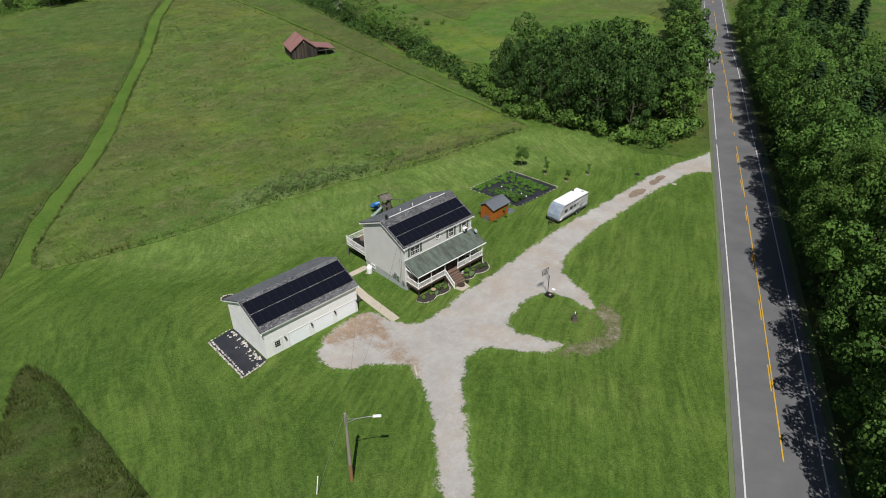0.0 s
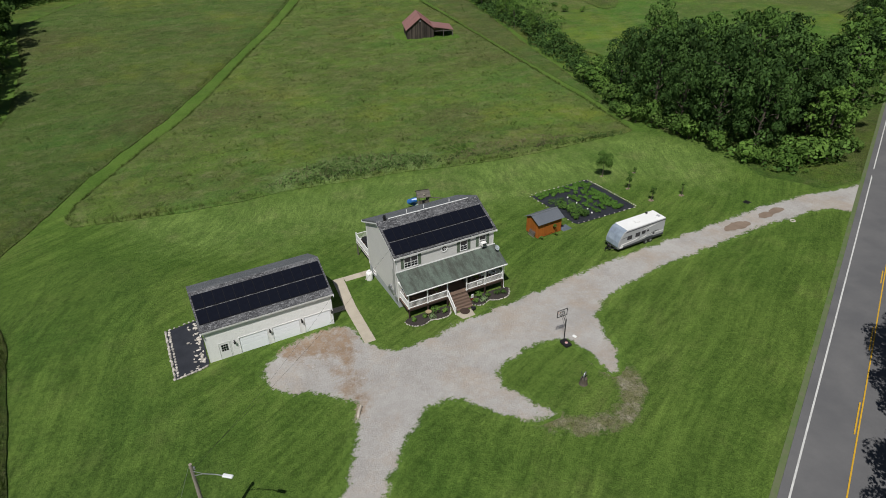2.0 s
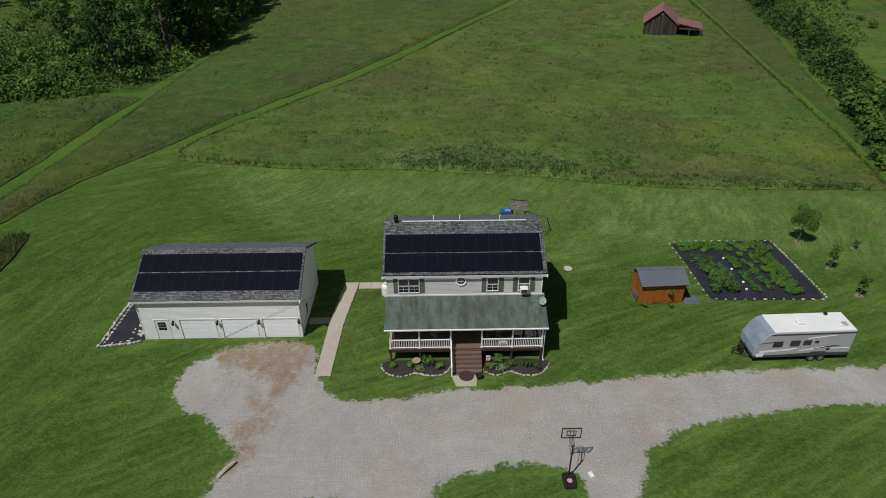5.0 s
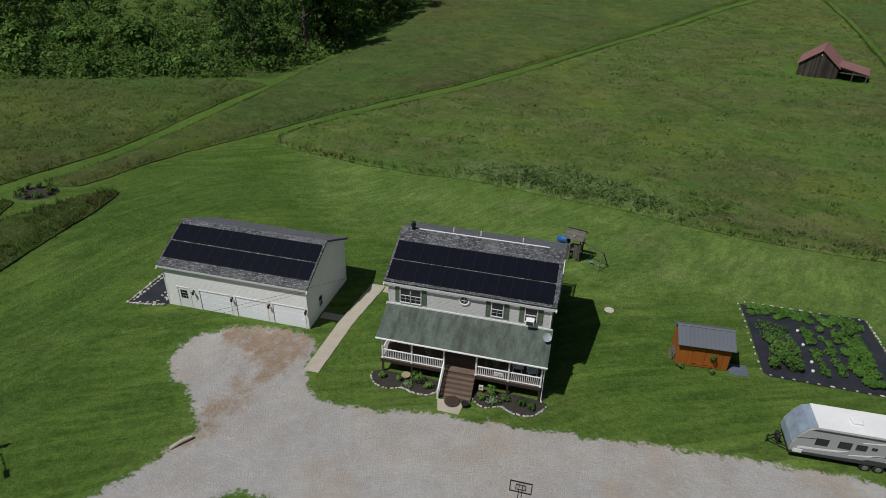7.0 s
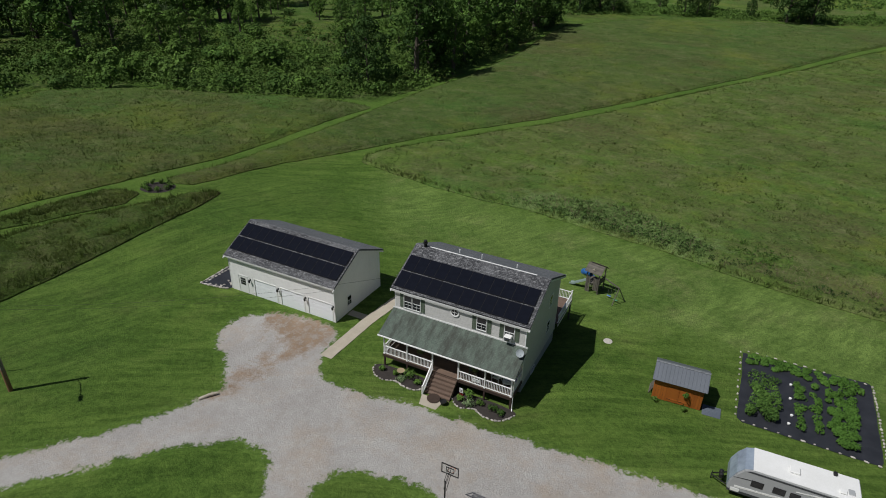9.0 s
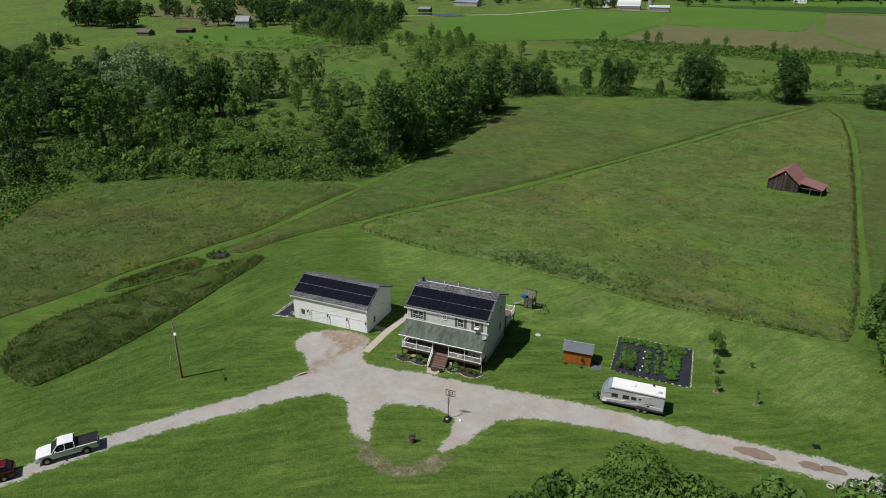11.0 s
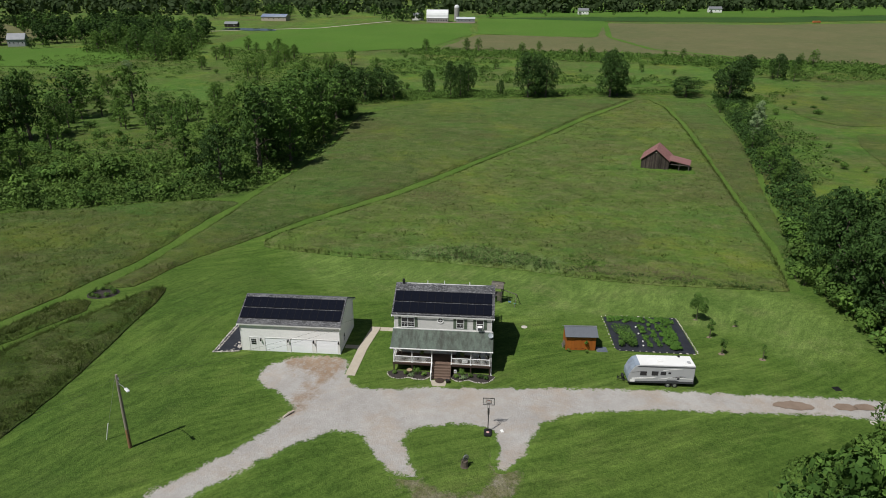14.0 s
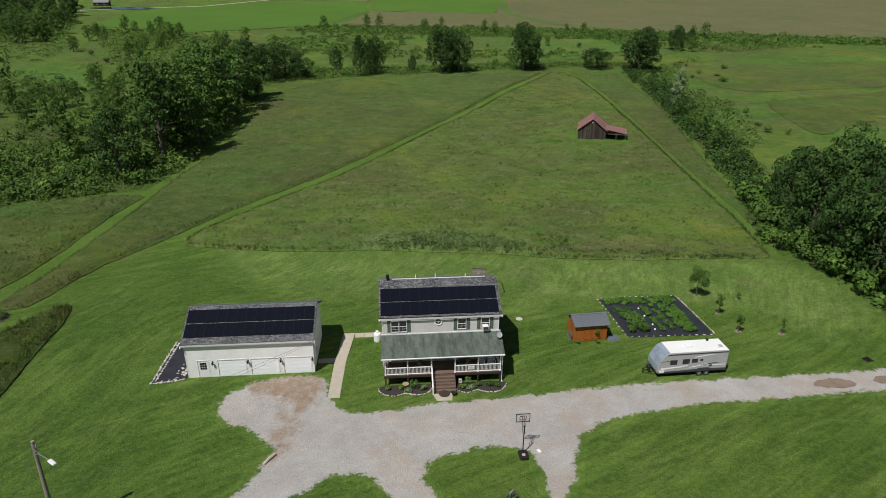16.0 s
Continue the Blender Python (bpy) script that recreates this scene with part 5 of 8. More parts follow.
lathe(bm, [(0.55, 0), (0.55, 0.02), (0.5, 0.03)], 20, pose(6.2, -3.85, lz(6, -4) + 0.16))
solo("round_mat", bm, DARK_WOOD, "round brown door mat at the steps", "mat")

STONES = [stone_mesh("stone", k, STONE, s) for k, s in enumerate(((0.42, 0.26, 0.2), (0.34, 0.3, 0.18), (0.5, 0.24, 0.16), (0.28, 0.24, 0.2)))]


def stone_row(parent, line, step, lift=0.05, seed=1, scale=1.0):
    """Loose stones laid end to end along a line, parts of the bed they edge."""
    r = random.Random(seed)
    for a, b in zip(line, line[1:]):
        d = math.hypot(b[0] - a[0], b[1] - a[1])
        n = max(1, int(d / step))
        for i in range(n):
            k = (i + 0.5) / n
            x, y = a[0] + (b[0] - a[0]) * k + r.uniform(-0.04, 0.04), a[1] + (b[1] - a[1]) * k + r.uniform(-0.04, 0.04)
            m = on_land(x, y, math.degrees(math.atan2(b[1] - a[1], b[0] - a[0])) + r.uniform(-12, 12), lift)
            piece("stone", r.choice(STONES), parent, m @ Matrix.Scale(scale * r.uniform(0.8, 1.15), 4))


def small_plant(name, label, x, y, height, spread, material, cards, size, seed, up=0.0, group="porch bed plants"):
    rng = np.random.default_rng(seed)
    root = thing(name, on_land(x, y, 0, up), label, "plant", group)
    bm = bmesh.new()
    centres, radii = [], []
    for i in range(5):
        a, r = i * 1.26, spread * rng.uniform(0.15, 0.5)
        tube(bm, [(0, 0, 0), (math.cos(a) * r, math.sin(a) * r, height * 0.55)], [0.02, 0.008], 4)
        centres.append((math.cos(a) * r, math.sin(a) * r, height * rng.uniform(0.4, 0.65)))
        radii.append((spread * 0.45, spread * 0.45, height * 0.38))
    part("stem", bm, BARK, root)
    v, f = leaf_cards(rng, centres, radii, cards, size)
    v[:, 2] = np.maximum(v[:, 2], 0.02)
    leaf = new("foliage", arrays_mesh("foliage", v, f, material))
    leaf.parent = root
    return root


def flower_bed(name, outline, label):
    root = thing(name, None, label, "flower bed", "porch flower beds")
    o = smooth_outline(outline, 4)
    s = sheet("mulch", o, MULCH, 0.25, 0.07, 0.05, 3, 0.05)
    s.parent = root
    front = [p for p in o if p[1] < -2.2]
    front.sort(key=lambda p: math.atan2(p[1] + 1.2, p[0] - sum(q[0] for q in o) / len(o)))
    stone_row(root, front, 0.26, 0.08, 3, 0.75)


flower_bed("flower_bed", [(0.2, -2.0), (0.1, -3.2), (1.2, -3.75), (2.4, -3.4), (3.2, -3.65), (4.4, -3.6), (4.95, -2.9), (4.9, -2.0)], "mulched flower bed with pale stone edging before the porch")
flower_bed("flower_bed", [(7.55, -2.0), (7.45, -3.0), (8.4, -3.75), (9.5, -3.35), (10.4, -3.75), (11.7, -3.7), (12.4, -2.9), (12.3, -2.0)], "mulched flower bed with pale stone edging beside the steps")
for x, y, h, s, m, lab, seed in ((0.7, -2.7, 0.5, 0.35, LEAF, "small dark green bedding plant", 1), (2.0, -2.7, 0.5, 0.35, SHRUB, "round green bedding plant", 2), (2.7, -3.0, 0.35, 0.65, LEAF_SILVER, "low silvery creeping juniper", 3), (3.3, -2.6, 1.1, 0.6, LEAF, "upright dark green shrub with white blooms", 4), (4.2, -2.9, 0.55, 0.5, SHRUB, "low green bushy plant", 5),
                              (8.1, -2.9, 0.5, 0.4, SHRUB, "round green bedding plant", 6), (8.7, -2.5, 1.0, 0.5, LEAF, "upright green shrub beside the steps", 7), (9.0, -3.1, 0.45, 0.75, LEAF_SILVER, "low silvery creeping juniper", 8), (9.8, -2.7, 0.5, 0.4, SHRUB, "round green bedding plant", 9), (10.9, -2.8, 0.6, 0.55, LEAF, "dark green spreading plant", 10), (11.6, -2.9, 0.45, 0.5, LEAF, "low dark green plant", 11)):
    small_plant("bedding_plant", lab, x, y, h, s, m, 160, 0.16, seed, 0.08)
bm = bmesh.new()
lathe(bm, [(0.12, 0), (0.08, 0.1), (0.06, 0.45), (0.3, 0.52), (0.34, 0.6), (0.28, 0.58)], 14, on_land(2.45, -2.6, 0, 0.08))
solo("bird_bath", bm, paint("tan_stone_bowl", (0.36, 0.28, 0.17), (0.3, 0.24, 0.15), 3, 20, 0.8), "tan stone bird bath in the flower bed", "bird bath")
sign = thing("garden_sign", on_land(7.95, -2.35, 0, 0.1), "white garden sign with a red base", "sign")
part("board", boxes((-0.16, 0.16, -0.02, 0.02, 0.25, 0.72), bevel=0.008), WHITE, sign)
part("mark", boxes((-0.1, 0.1, -0.026, -0.02, 0.5, 0.56), (-0.1, 0.06, -0.026, -0.02, 0.38, 0.42)), BLACK, sign)
part("base", boxes((-0.2, 0.2, -0.12, 0.12, 0.0, 0.12), bevel=0.02), RED, sign)
pot = thing("flower_pot", on_land(7.15, -4.0, 0, 0.05), "round black flower pot beside the slab", "flower pot")
bm = bmesh.new()
lathe(bm, [(0.18, 0), (0.26, 0.3), (0.28, 0.33), (0.24, 0.33), (0.2, 0.28)], 14)
part("pot", bm, BLACK, pot)

# black-lined bed beside the garage
lined = thing("lined_bed", None, "black fabric bed edged with loose stones beside the garage", "bed")
lo = [(-22.9, 8.7), (-22.95, 0.3), (-19.75, 0.95), (-19.6, 9.2)]
sheet("fabric", lo, FABRIC, 0.4, 0.06, 0.08, 2, 0.03).parent = lined
stone_row(lined, [(-23.0, 8.7), (-23.05, 0.25)], 0.3, 0.1, 5, 1.1)
stone_row(lined, [(-22.65, 8.6), (-22.7, 0.5)], 0.45, 0.1, 15, 1.1)
stone_row(lined, [(-22.95, 0.25), (-19.9, 0.85)], 0.34, 0.1, 6, 1.1)
stone_row(lined, [(-22.4, 0.6), (-20.6, 1.0)], 0.5, 0.1, 16, 1.0)
stone_row(lined, [(-22.8, 8.8), (-19.8, 9.3)], 0.5, 0.1, 7, 0.8)
r = random.Random(9)
for k in range(46):
    piece("stone", r.choice(STONES), lined, on_land(-19.95 - abs(r.gauss(0, 0.5)), r.uniform(1.2, 8.6), r.uniform(0, 180), 0.1) @ Matrix.Scale(r.uniform(0.6, 1.3), 4))
ring_bed = thing("stone_ring_bed", None, "small stone-ringed bed in the lawn behind the garage", "bed")
circle = [(-17.0 + 0.85 * math.cos(k * math.pi / 8), 15.9 + 0.85 * math.sin(k * math.pi / 8)) for k in range(17)]
sheet("mulch", circle[:-1], MULCH, 0.3, 0.06, 0, 1).parent = ring_bed
stone_row(ring_bed, circle, 0.3, 0.1, 8, 0.9)
weedy = thing("weedy_round_bed", None, "round weedy bed in the mown path", "bed")
circle = [(-47.9 + 2.3 * math.cos(k * math.pi / 8), 16.8 + 2.3 * math.sin(k * math.pi / 8)) for k in range(17)]
sheet("soil", circle[:-1], MULCH, 0.5, 0.06, 0.2, 1).parent = weedy
for k in range(9):
    a = k * 0.698
    small_plant("bed_plant", "leafy green weed in the round bed", -47.9 + 1.7 * math.cos(a), 16.8 + 1.7 * math.sin(a), 0.7, 0.6, SHRUB, 90, 0.25, 40 + k, 0.06, "round bed plants")

# ---- porch and wall things ----
def adirondack(m, material, label):
    root = thing("porch_chair", m, label, "chair", "porch chairs")
    part("seat", boxes(*[(-0.28, 0.28, -0.25 + k * 0.11, -0.16 + k * 0.11, 0.36 - k * 0.02, 0.385 - k * 0.02) for k in range(5)]), material, root)
    bm = bmesh.new()
    for k in range(5):
        box(bm, -0.27 + k * 0.11, -0.18 + k * 0.11, 0, 0.025, 0, 0.75 - abs(k - 2) * 0.06, m=pose(0, 0.28, 0.3, -18))
    part("backrest", bm, material, root)
    for s in (-1, 1):
        part("arm", boxes((s * 0.34 - 0.06, s * 0.34 + 0.06, -0.32, 0.34, 0.56, 0.585), bevel=0.006), material, root)
        for y in (-0.28, 0.24):
            part("leg", boxes((s * 0.31 - 0.025, s * 0.31 + 0.025, y - 0.03, y + 0.03, 0, 0.56)), material, root)


for x, y, t in ((8.3, -0.7, 10), (10.3, -0.7, -8), (11.3, -0.9, 15)):
    adirondack(pose(x, y, PF, 0, 0, t), WHITE if x > 9 else SHUTTER, "slatted porch chair with high back on the porch boards")
bench = thing("porch_bench", pose(1.0, -0.9, PF, 0, 0, 90), "brown slatted bench at the porch end", "bench")
part("seat", boxes(*[(-0.7, 0.7, -0.2 + k * 0.1, -0.11 + k * 0.1, 0.42, 0.45) for k in range(4)]), DECK_BROWN, bench)
part("backrest", boxes(*[(-0.7, 0.7, 0.2, 0.23, 0.55 + k * 0.12, 0.63 + k * 0.12) for k in range(3)]), DECK_BROWN, bench)
for s in (-1, 1):
    part("leg", boxes((s * 0.62 - 0.03, s * 0.62 + 0.03, -0.2, 0.24, 0, 0.42)), DECK_BROWN, bench)
for x, seed in ((3.9, 61), (8.75, 62)):
    basket = small_plant("hanging_basket", "hanging basket of green and yellow flowers", x, -1.7, 0.5, 0.38, BLADE_PALE, 150, 0.14, seed, 2.42 - lz(x, -1.7), "hanging baskets")
    bm = bmesh.new()
    lathe(bm, [(0.1, -0.1), (0.2, 0.1), (0.21, 0.13), (0.17, 0.1)], 12)
    part("bowl", bm, BARK, basket)
    bm = bmesh.new()
    tube(bm, [(0, 0, 0.1), (0, 0, 1.1)], 0.008, 4)
    part("hanger", bm, BLACK, basket)
plaque = thing("porch_plaque", pose(9.05, PY + 0.03, PF + 0.5), "white lettered plaque on the porch rail", "sign")
part("board", boxes((-0.32, 0.32, -0.02, 0.0, -0.16, 0.18), bevel=0.008), WHITE, plaque)
part("mark", boxes((-0.24, 0.24, -0.026, -0.02, 0.04, 0.09), (-0.2, 0.2, -0.026, -0.02, -0.08, -0.04)), METAL_GREY, plaque)
ac = thing("air_conditioner", pose(10.7, HY0, 5.36), "white window air conditioner in the lower sash", "air conditioner")
part("case", boxes((-0.3, 0.3, -0.48, 0.0, -0.2, 0.2), bevel=0.03), WHITE, ac)
part("grille", boxes(*[(-0.24, 0.24, -0.492, -0.478, -0.15 + k * 0.045, -0.128 + k * 0.045) for k in range(7)]), BLACK, ac, "dark grille slots")
dish = thing("satellite_dish", pose(12.0, -0.55, 4.32) @ Matrix.Scale(0.68, 4), "pale grey satellite dish on the porch roof", "satellite dish")
bm = bmesh.new()
tube(bm, [(0, 0, 0), (0, 0, 0.55), (0, -0.12, 0.65)], 0.03, 8)
part("mast", bm, METAL_GREY, dish)
bm = bmesh.new()
lathe(bm, [(0.05, 0.0), (0.3, 0.05), (0.46, 0.13), (0.47, 0.15), (0.3, 0.075), (0.05, 0.03)], 18, pose(0, -0.12, 0.7, 50, 0, 20))
part("reflector", bm, paint("pale_grey_reflector", (0.36, 0.4, 0.42), (0.32, 0.36, 0.38), 2, 20, 0.5), dish)
bm = bmesh.new()
tube(bm, [(0, -0.1, 0.62), (0.15, -0.55, 0.85)], 0.018, 6)
part("feed_arm", bm, METAL_GREY, dish)
tank = thing("propane_tank", on_land(-0.45, 7.15, 0, 0.02), "white upright propane tank beside the house wall", "gas tank")
bm = bmesh.new()
lathe(bm, [(0.2, 0), (0.38, 0.06), (0.4, 0.2), (0.4, 0.95), (0.34, 1.1), (0.15, 1.18)], 16)
part("tank", bm, WHITE, tank)
bm = bmesh.new()
lathe(bm, [(0.16, 1.14), (0.17, 1.34), (0.15, 1.34), (0.14, 1.14)], 14)
part("collar", bm, WHITE, tank)
part("base", boxes((-0.45, 0.45, -0.45, 0.45, -0.1, 0.0), bevel=0.01), CONCRETE, tank)
grill = thing("barbecue_grill", pose(0.95, 10.4, DF), "black covered barbecue on the rear deck", "barbecue")
part("cover", boxes((-0.3, 0.3, -0.55, 0.55, 0.35, 1.15), bevel=0.12), BLACK, grill)
for x in (-0.22, 0.22):
    for y in (-0.45, 0.45):
        part("leg", boxes((x - 0.025, x + 0.025, y - 0.025, y + 0.025, 0, 0.4)), BLACK, grill)
for x, y in ((1.3, 12.3), (2.6, 11.2)):
    low = thing("deck_table", pose(x, y, DF), "low dark round table on the rear deck", "table", "deck tables")
    bm = bmesh.new()
    lathe(bm, [(0.55, 0.5), (0.58, 0.53), (0.55, 0.56)], 18)
    part("tabletop", bm, BLACK, low)
    bm = bmesh.new()
    lathe(bm, [(0.3, 0), (0.06, 0.08), (0.05, 0.5)], 12)
    part("pedestal", bm, BLACK, low)

# ---- camper ----
camper = thing("camper", pose(31.95, -1.5, lz(31.9, -1.5), 0, 0, 1.8) @ Matrix.Scale(0.94, 4), "grey and white travel trailer parked on the lawn", "travel trailer")
SIDE = [(-4.05, 0.62), (3.85, 0.62), (3.85, 3.12), (-2.85, 3.12), (-3.35, 2.95), (-3.75, 2.4), (-4.1, 1.6), (-4.15, 0.95)]
bm = bmesh.new()
prism(bm, SIDE, "y", -1.2, 1.2)
bmesh.ops.bevel(bm, geom=[e for e in bm.edges if abs(e.verts[0].co.y - e.verts[1].co.y) < 1e-4], offset=0.05, segments=2, affect="EDGES")
part("body", bm, CAMPER_GREY, camper)
bm = bmesh.new()
prism(bm, [(-2.88, 3.11), (3.8, 3.11), (3.8, 3.16), (-2.84, 3.17)], "y", -1.16, 1.16)
part("roof", bm, CAMPER_ROOF, camper, "white rubber roof")
bm = bmesh.new()
NOSE = [(-2.86, 3.14), (-3.36, 2.97), (-3.77, 2.41), (-4.12, 1.6), (-4.17, 0.95)]
prism(bm, NOSE + [(x - 0.012, z + 0.012) for x, z in NOSE[::-1]], "y", -1.1, 1.1)
part("nose_cap", bm, CAMPER_NOSE, camper, "grey-blue rounded front cap")
for s in (-1, 1):
    y = s * 1.2
    a, b = sorted((y, y + s * 0.012))
    bm = bmesh.new()
    prism(bm, [(-4.1, 0.63), (3.8, 0.63), (3.8, 0.92), (0.2, 0.96), (-1.6, 0.88), (-4.12, 0.84)], "y", a, b)
    part("lower_band", bm, CAMPER_DARK, camper, "dark grey lower band")
    bm = bmesh.new()
    prism(bm, [(-3.0, 3.0), (3.8, 3.0), (3.8, 2.86), (-3.2, 2.86)], "y", a, b)
    part("upper_band", bm, CAMPER_DARK, camper, "dark grey upper band")
    for pts in ([(-3.7, 1.12), (-1.2, 1.3), (-0.6, 1.52), (-1.9, 1.4), (-3.7, 1.3)], [(-0.5, 1.18), (1.6, 1.42), (2.9, 1.62), (1.4, 1.56), (-0.1, 1.3)], [(0.0, 2.42), (1.6, 2.62), (2.4, 2.72), (1.4, 2.7), (0.0, 2.5)], [(1.9, 1.35), (3.7, 1.3), (3.7, 1.38), (2.2, 1.42)]):
        bm = bmesh.new()
        prism(bm, pts, "y", *sorted((y, y + s * 0.018)))
        part("swoosh", bm, WHITE, camper, "white swoosh stripe")
    for pts in ([(0.6, 1.36), (2.9, 1.62), (2.2, 1.66), (0.9, 1.46)], [(-4.0, 2.05), (-3.0, 2.2), (-2.2, 2.22), (-3.1, 2.14)]):
        bm = bmesh.new()
        prism(bm, pts, "y", *sorted((y, y + s * 0.02)))
        part("stripe", bm, BLACK, camper, "black swoosh stripe")
    for x, w, z, h in ((-2.35, 0.8, 1.98, 0.58), (-0.95, 0.8, 2.02, 0.58), (0.05, 0.66, 2.05, 0.48), (0.82, 0.34, 2.1, 0.24), (1.95, 0.3, 1.32, 0.22)):
        f = part("window", boxes((x - w / 2, x + w / 2, min(y, y + s * 0.03), max(y, y + s * 0.03), z - h / 2, z + h / 2), bevel=0.012), BLACK, camper)
        part("pane", boxes((x - w / 2 + 0.03, x + w / 2 - 0.03, min(y + s * 0.028, y + s * 0.036), max(y + s * 0.028, y + s * 0.036), z - h / 2 + 0.03, z + h / 2 - 0.03)), GLASS, f)
    part("hatch", boxes((-3.9, -3.3, min(y, y + s * 0.025), max(y, y + s * 0.025), 0.72, 1.05), bevel=0.01), WHITE, camper, "white storage hatch")
    bm = bmesh.new()
    prism(bm, [(0.35, 0.66), (0.4, 0.95), (0.7, 1.08), (1.75, 1.08), (2.05, 0.95), (2.1, 0.66)], "y", *sorted((y, y + s * 0.03)))
    part("wheel_skirt", bm, CAMPER_DARK, camper)
    for x in (0.8, 1.62):
        wheel = new("wheel")
        wheel.parent = camper
        bm = bmesh.new()
        lathe(bm, [(0.2, -0.11), (0.33, -0.11), (0.35, -0.06), (0.35, 0.06), (0.33, 0.11), (0.2, 0.11)], 18, pose(x, s * 1.12, 0.35, 90))
        part("tyre", bm, RUBBER, wheel)
        bm = bmesh.new()
        lathe(bm, [(0.05, -0.13), (0.19, -0.122), (0.2, -0.09), (0.2, 0.09), (0.19, 0.122), (0.05, 0.13)], 14, pose(x, s * 1.12, 0.35, 90))
        part("rim", bm, METAL_GREY, wheel)
part("skylight", boxes((-0.6, 0.1, -0.3, 0.3, 3.16, 3.36), bevel=0.06), WHITE, camper)
part("roof_vent", boxes((2.5, 2.95, -0.75, -0.35, 3.16, 3.3), bevel=0.05), WHITE, camper)
part("roof_vent", boxes((3.05, 3.45, -0.6, -0.1, 3.16, 3.24), bevel=0.03), CAMPER_GREY, camper)
part("antenna", boxes((2.2, 2.45, 0.75, 1.05, 3.16, 3.4), bevel=0.05), BLACK, camper)
bm = bmesh.new()
tube(bm, [(-4.0, -0.7, 0.55), (-5.2, -0.05, 0.5)], 0.05, 6)
tube(bm, [(-4.0, 0.7, 0.55), (-5.2, 0.05, 0.5)], 0.05, 6)
tube(bm, [(-5.15, 0, 0.0), (-5.15, 0, 0.8)], 0.04, 6)
part("hitch_frame", bm, BLACK, camper)
for s in (-0.17, 0.17):
    bm = bmesh.new()
    lathe(bm, [(0.1, 0), (0.16, 0.05), (0.16, 0.42), (0.08, 0.52)], 12, pose(-4.55, s, 0.55))
    part("gas_bottle", bm, BLACK, camper)
part("chassis", boxes((-4.0, 3.8, -0.9, 0.9, 0.45, 0.61)), BLACK, camper)
part("rear_bumper", boxes((3.85, 4.0, -1.1, 1.1, 0.5, 0.62), bevel=0.01), BLACK, camper)

# ---- shed ----
shed = thing("garden_shed", pose(23.6, 6.4, lz(23.6, 6), 0, 0, 3), "orange-brown wooden shed with a grey metal roof", "shed")
part("floor", boxes((-1.85, 1.85, -1.2, 1.2, -0.2, 0.15)), GREY_WOOD, shed)
for k in range(19):
    x = -1.88 + k * 0.198
    for y in (-1.22, 1.2):
        part("board", boxes((x, x + 0.19, y, y + 0.024, 0.1, 2.2)), SHED_ORANGE, shed)
for k in range(12):
    y = -1.19 + k * 0.2
    top = 2.2 + 0.5 * (1 - abs(y + 0.1) / 1.2)
    for x in (-1.9, 1.88):
        part("board", boxes((x, x + 0.024, y, y + 0.192, 0.1, top)), SHED_ORANGE, shed)
for s in (-1, 1):
    bm = bmesh.new()
    slope_slab(bm, -2.1, 2.1, (s * 1.5, 2.12), (0.12, 2.84), 0.05)
    metal = part("roof", bm, SHED_ROOF, shed, "grey ribbed metal roof")
    for k in range(15):
        x = -2.08 + k * 0.295
        bm = bmesh.new()
        tube(bm, [(x, s * 1.5, 2.17), (x, 0.12, 2.89)], 0.018, 4)
        part("rib", bm, SHED_ROOF, metal)
part("ridge_cap", boxes((-2.12, 2.12, 0.02, 0.22, 2.88, 2.93), bevel=0.01), METAL_GREY, shed, "pale ridge cap")
for x0, x1 in ((-0.75, 0.1), (0.13, 0.98)):
    dleaf = part("door", boxes((x0, x1, -1.25, -1.222, 0.15, 2.0)), SHED_ORANGE, shed, "orange plank shed door")
    part("brace", boxes((x0 + 0.03, x1 - 0.03, -1.268, -1.25, 0.35, 0.45), (x0 + 0.03, x1 - 0.03, -1.268, -1.25, 1.6, 1.7)), SHED_ORANGE, dleaf)
    part("hinge", boxes((x0 + 0.02, x0 + 0.3, -1.275, -1.268, 0.38, 0.42), (x0 + 0.02, x0 + 0.3, -1.275, -1.268, 1.63, 1.67)), BLACK, dleaf)
basket = small_plant("hanging_basket", "hanging basket of green flowers on the shed", 24.3, 5.0, 0.45, 0.36, CROP_LEAF, 120, 0.14, 71, 1.1, "hanging baskets")
for x, y in ((22.1, 4.75), (24.3, 4.6)):
    small_plant("bedding_plant", "small green plant beside the shed", x, y, 0.5, 0.35, SHRUB, 90, 0.16, int(x * 7), 0.02)
ramp = thing("shed_ramp", pose(26.4, 5.6, lz(26.4, 5.6), 0, 0, 3), "grey weathered wooden ramp beside the shed", "ramp")
for k in range(7):
    part("plank", boxes((-0.7, 0.7, -0.62 + k * 0.18, -0.46 + k * 0.18, 0.05, 0.1)), paint("grey_blue_planks", (0.13, 0.15, 0.18), (0.1, 0.12, 0.15), 2, 20, 0.7) if k == 0 else bpy.data.materials["grey_blue_planks"], ramp)
pallet = thing("leaning_pallet", pose(21.4, 6.1, lz(21.4, 6), 0, 22, 3), "weathered grey boards leaning on the shed", "pallet")
for k in range(5):
    part("slat", boxes((-0.03, 0.0, -0.6, 0.6, 0.08 + k * 0.2, 0.2 + k * 0.2)), GREY_WOOD, pallet)

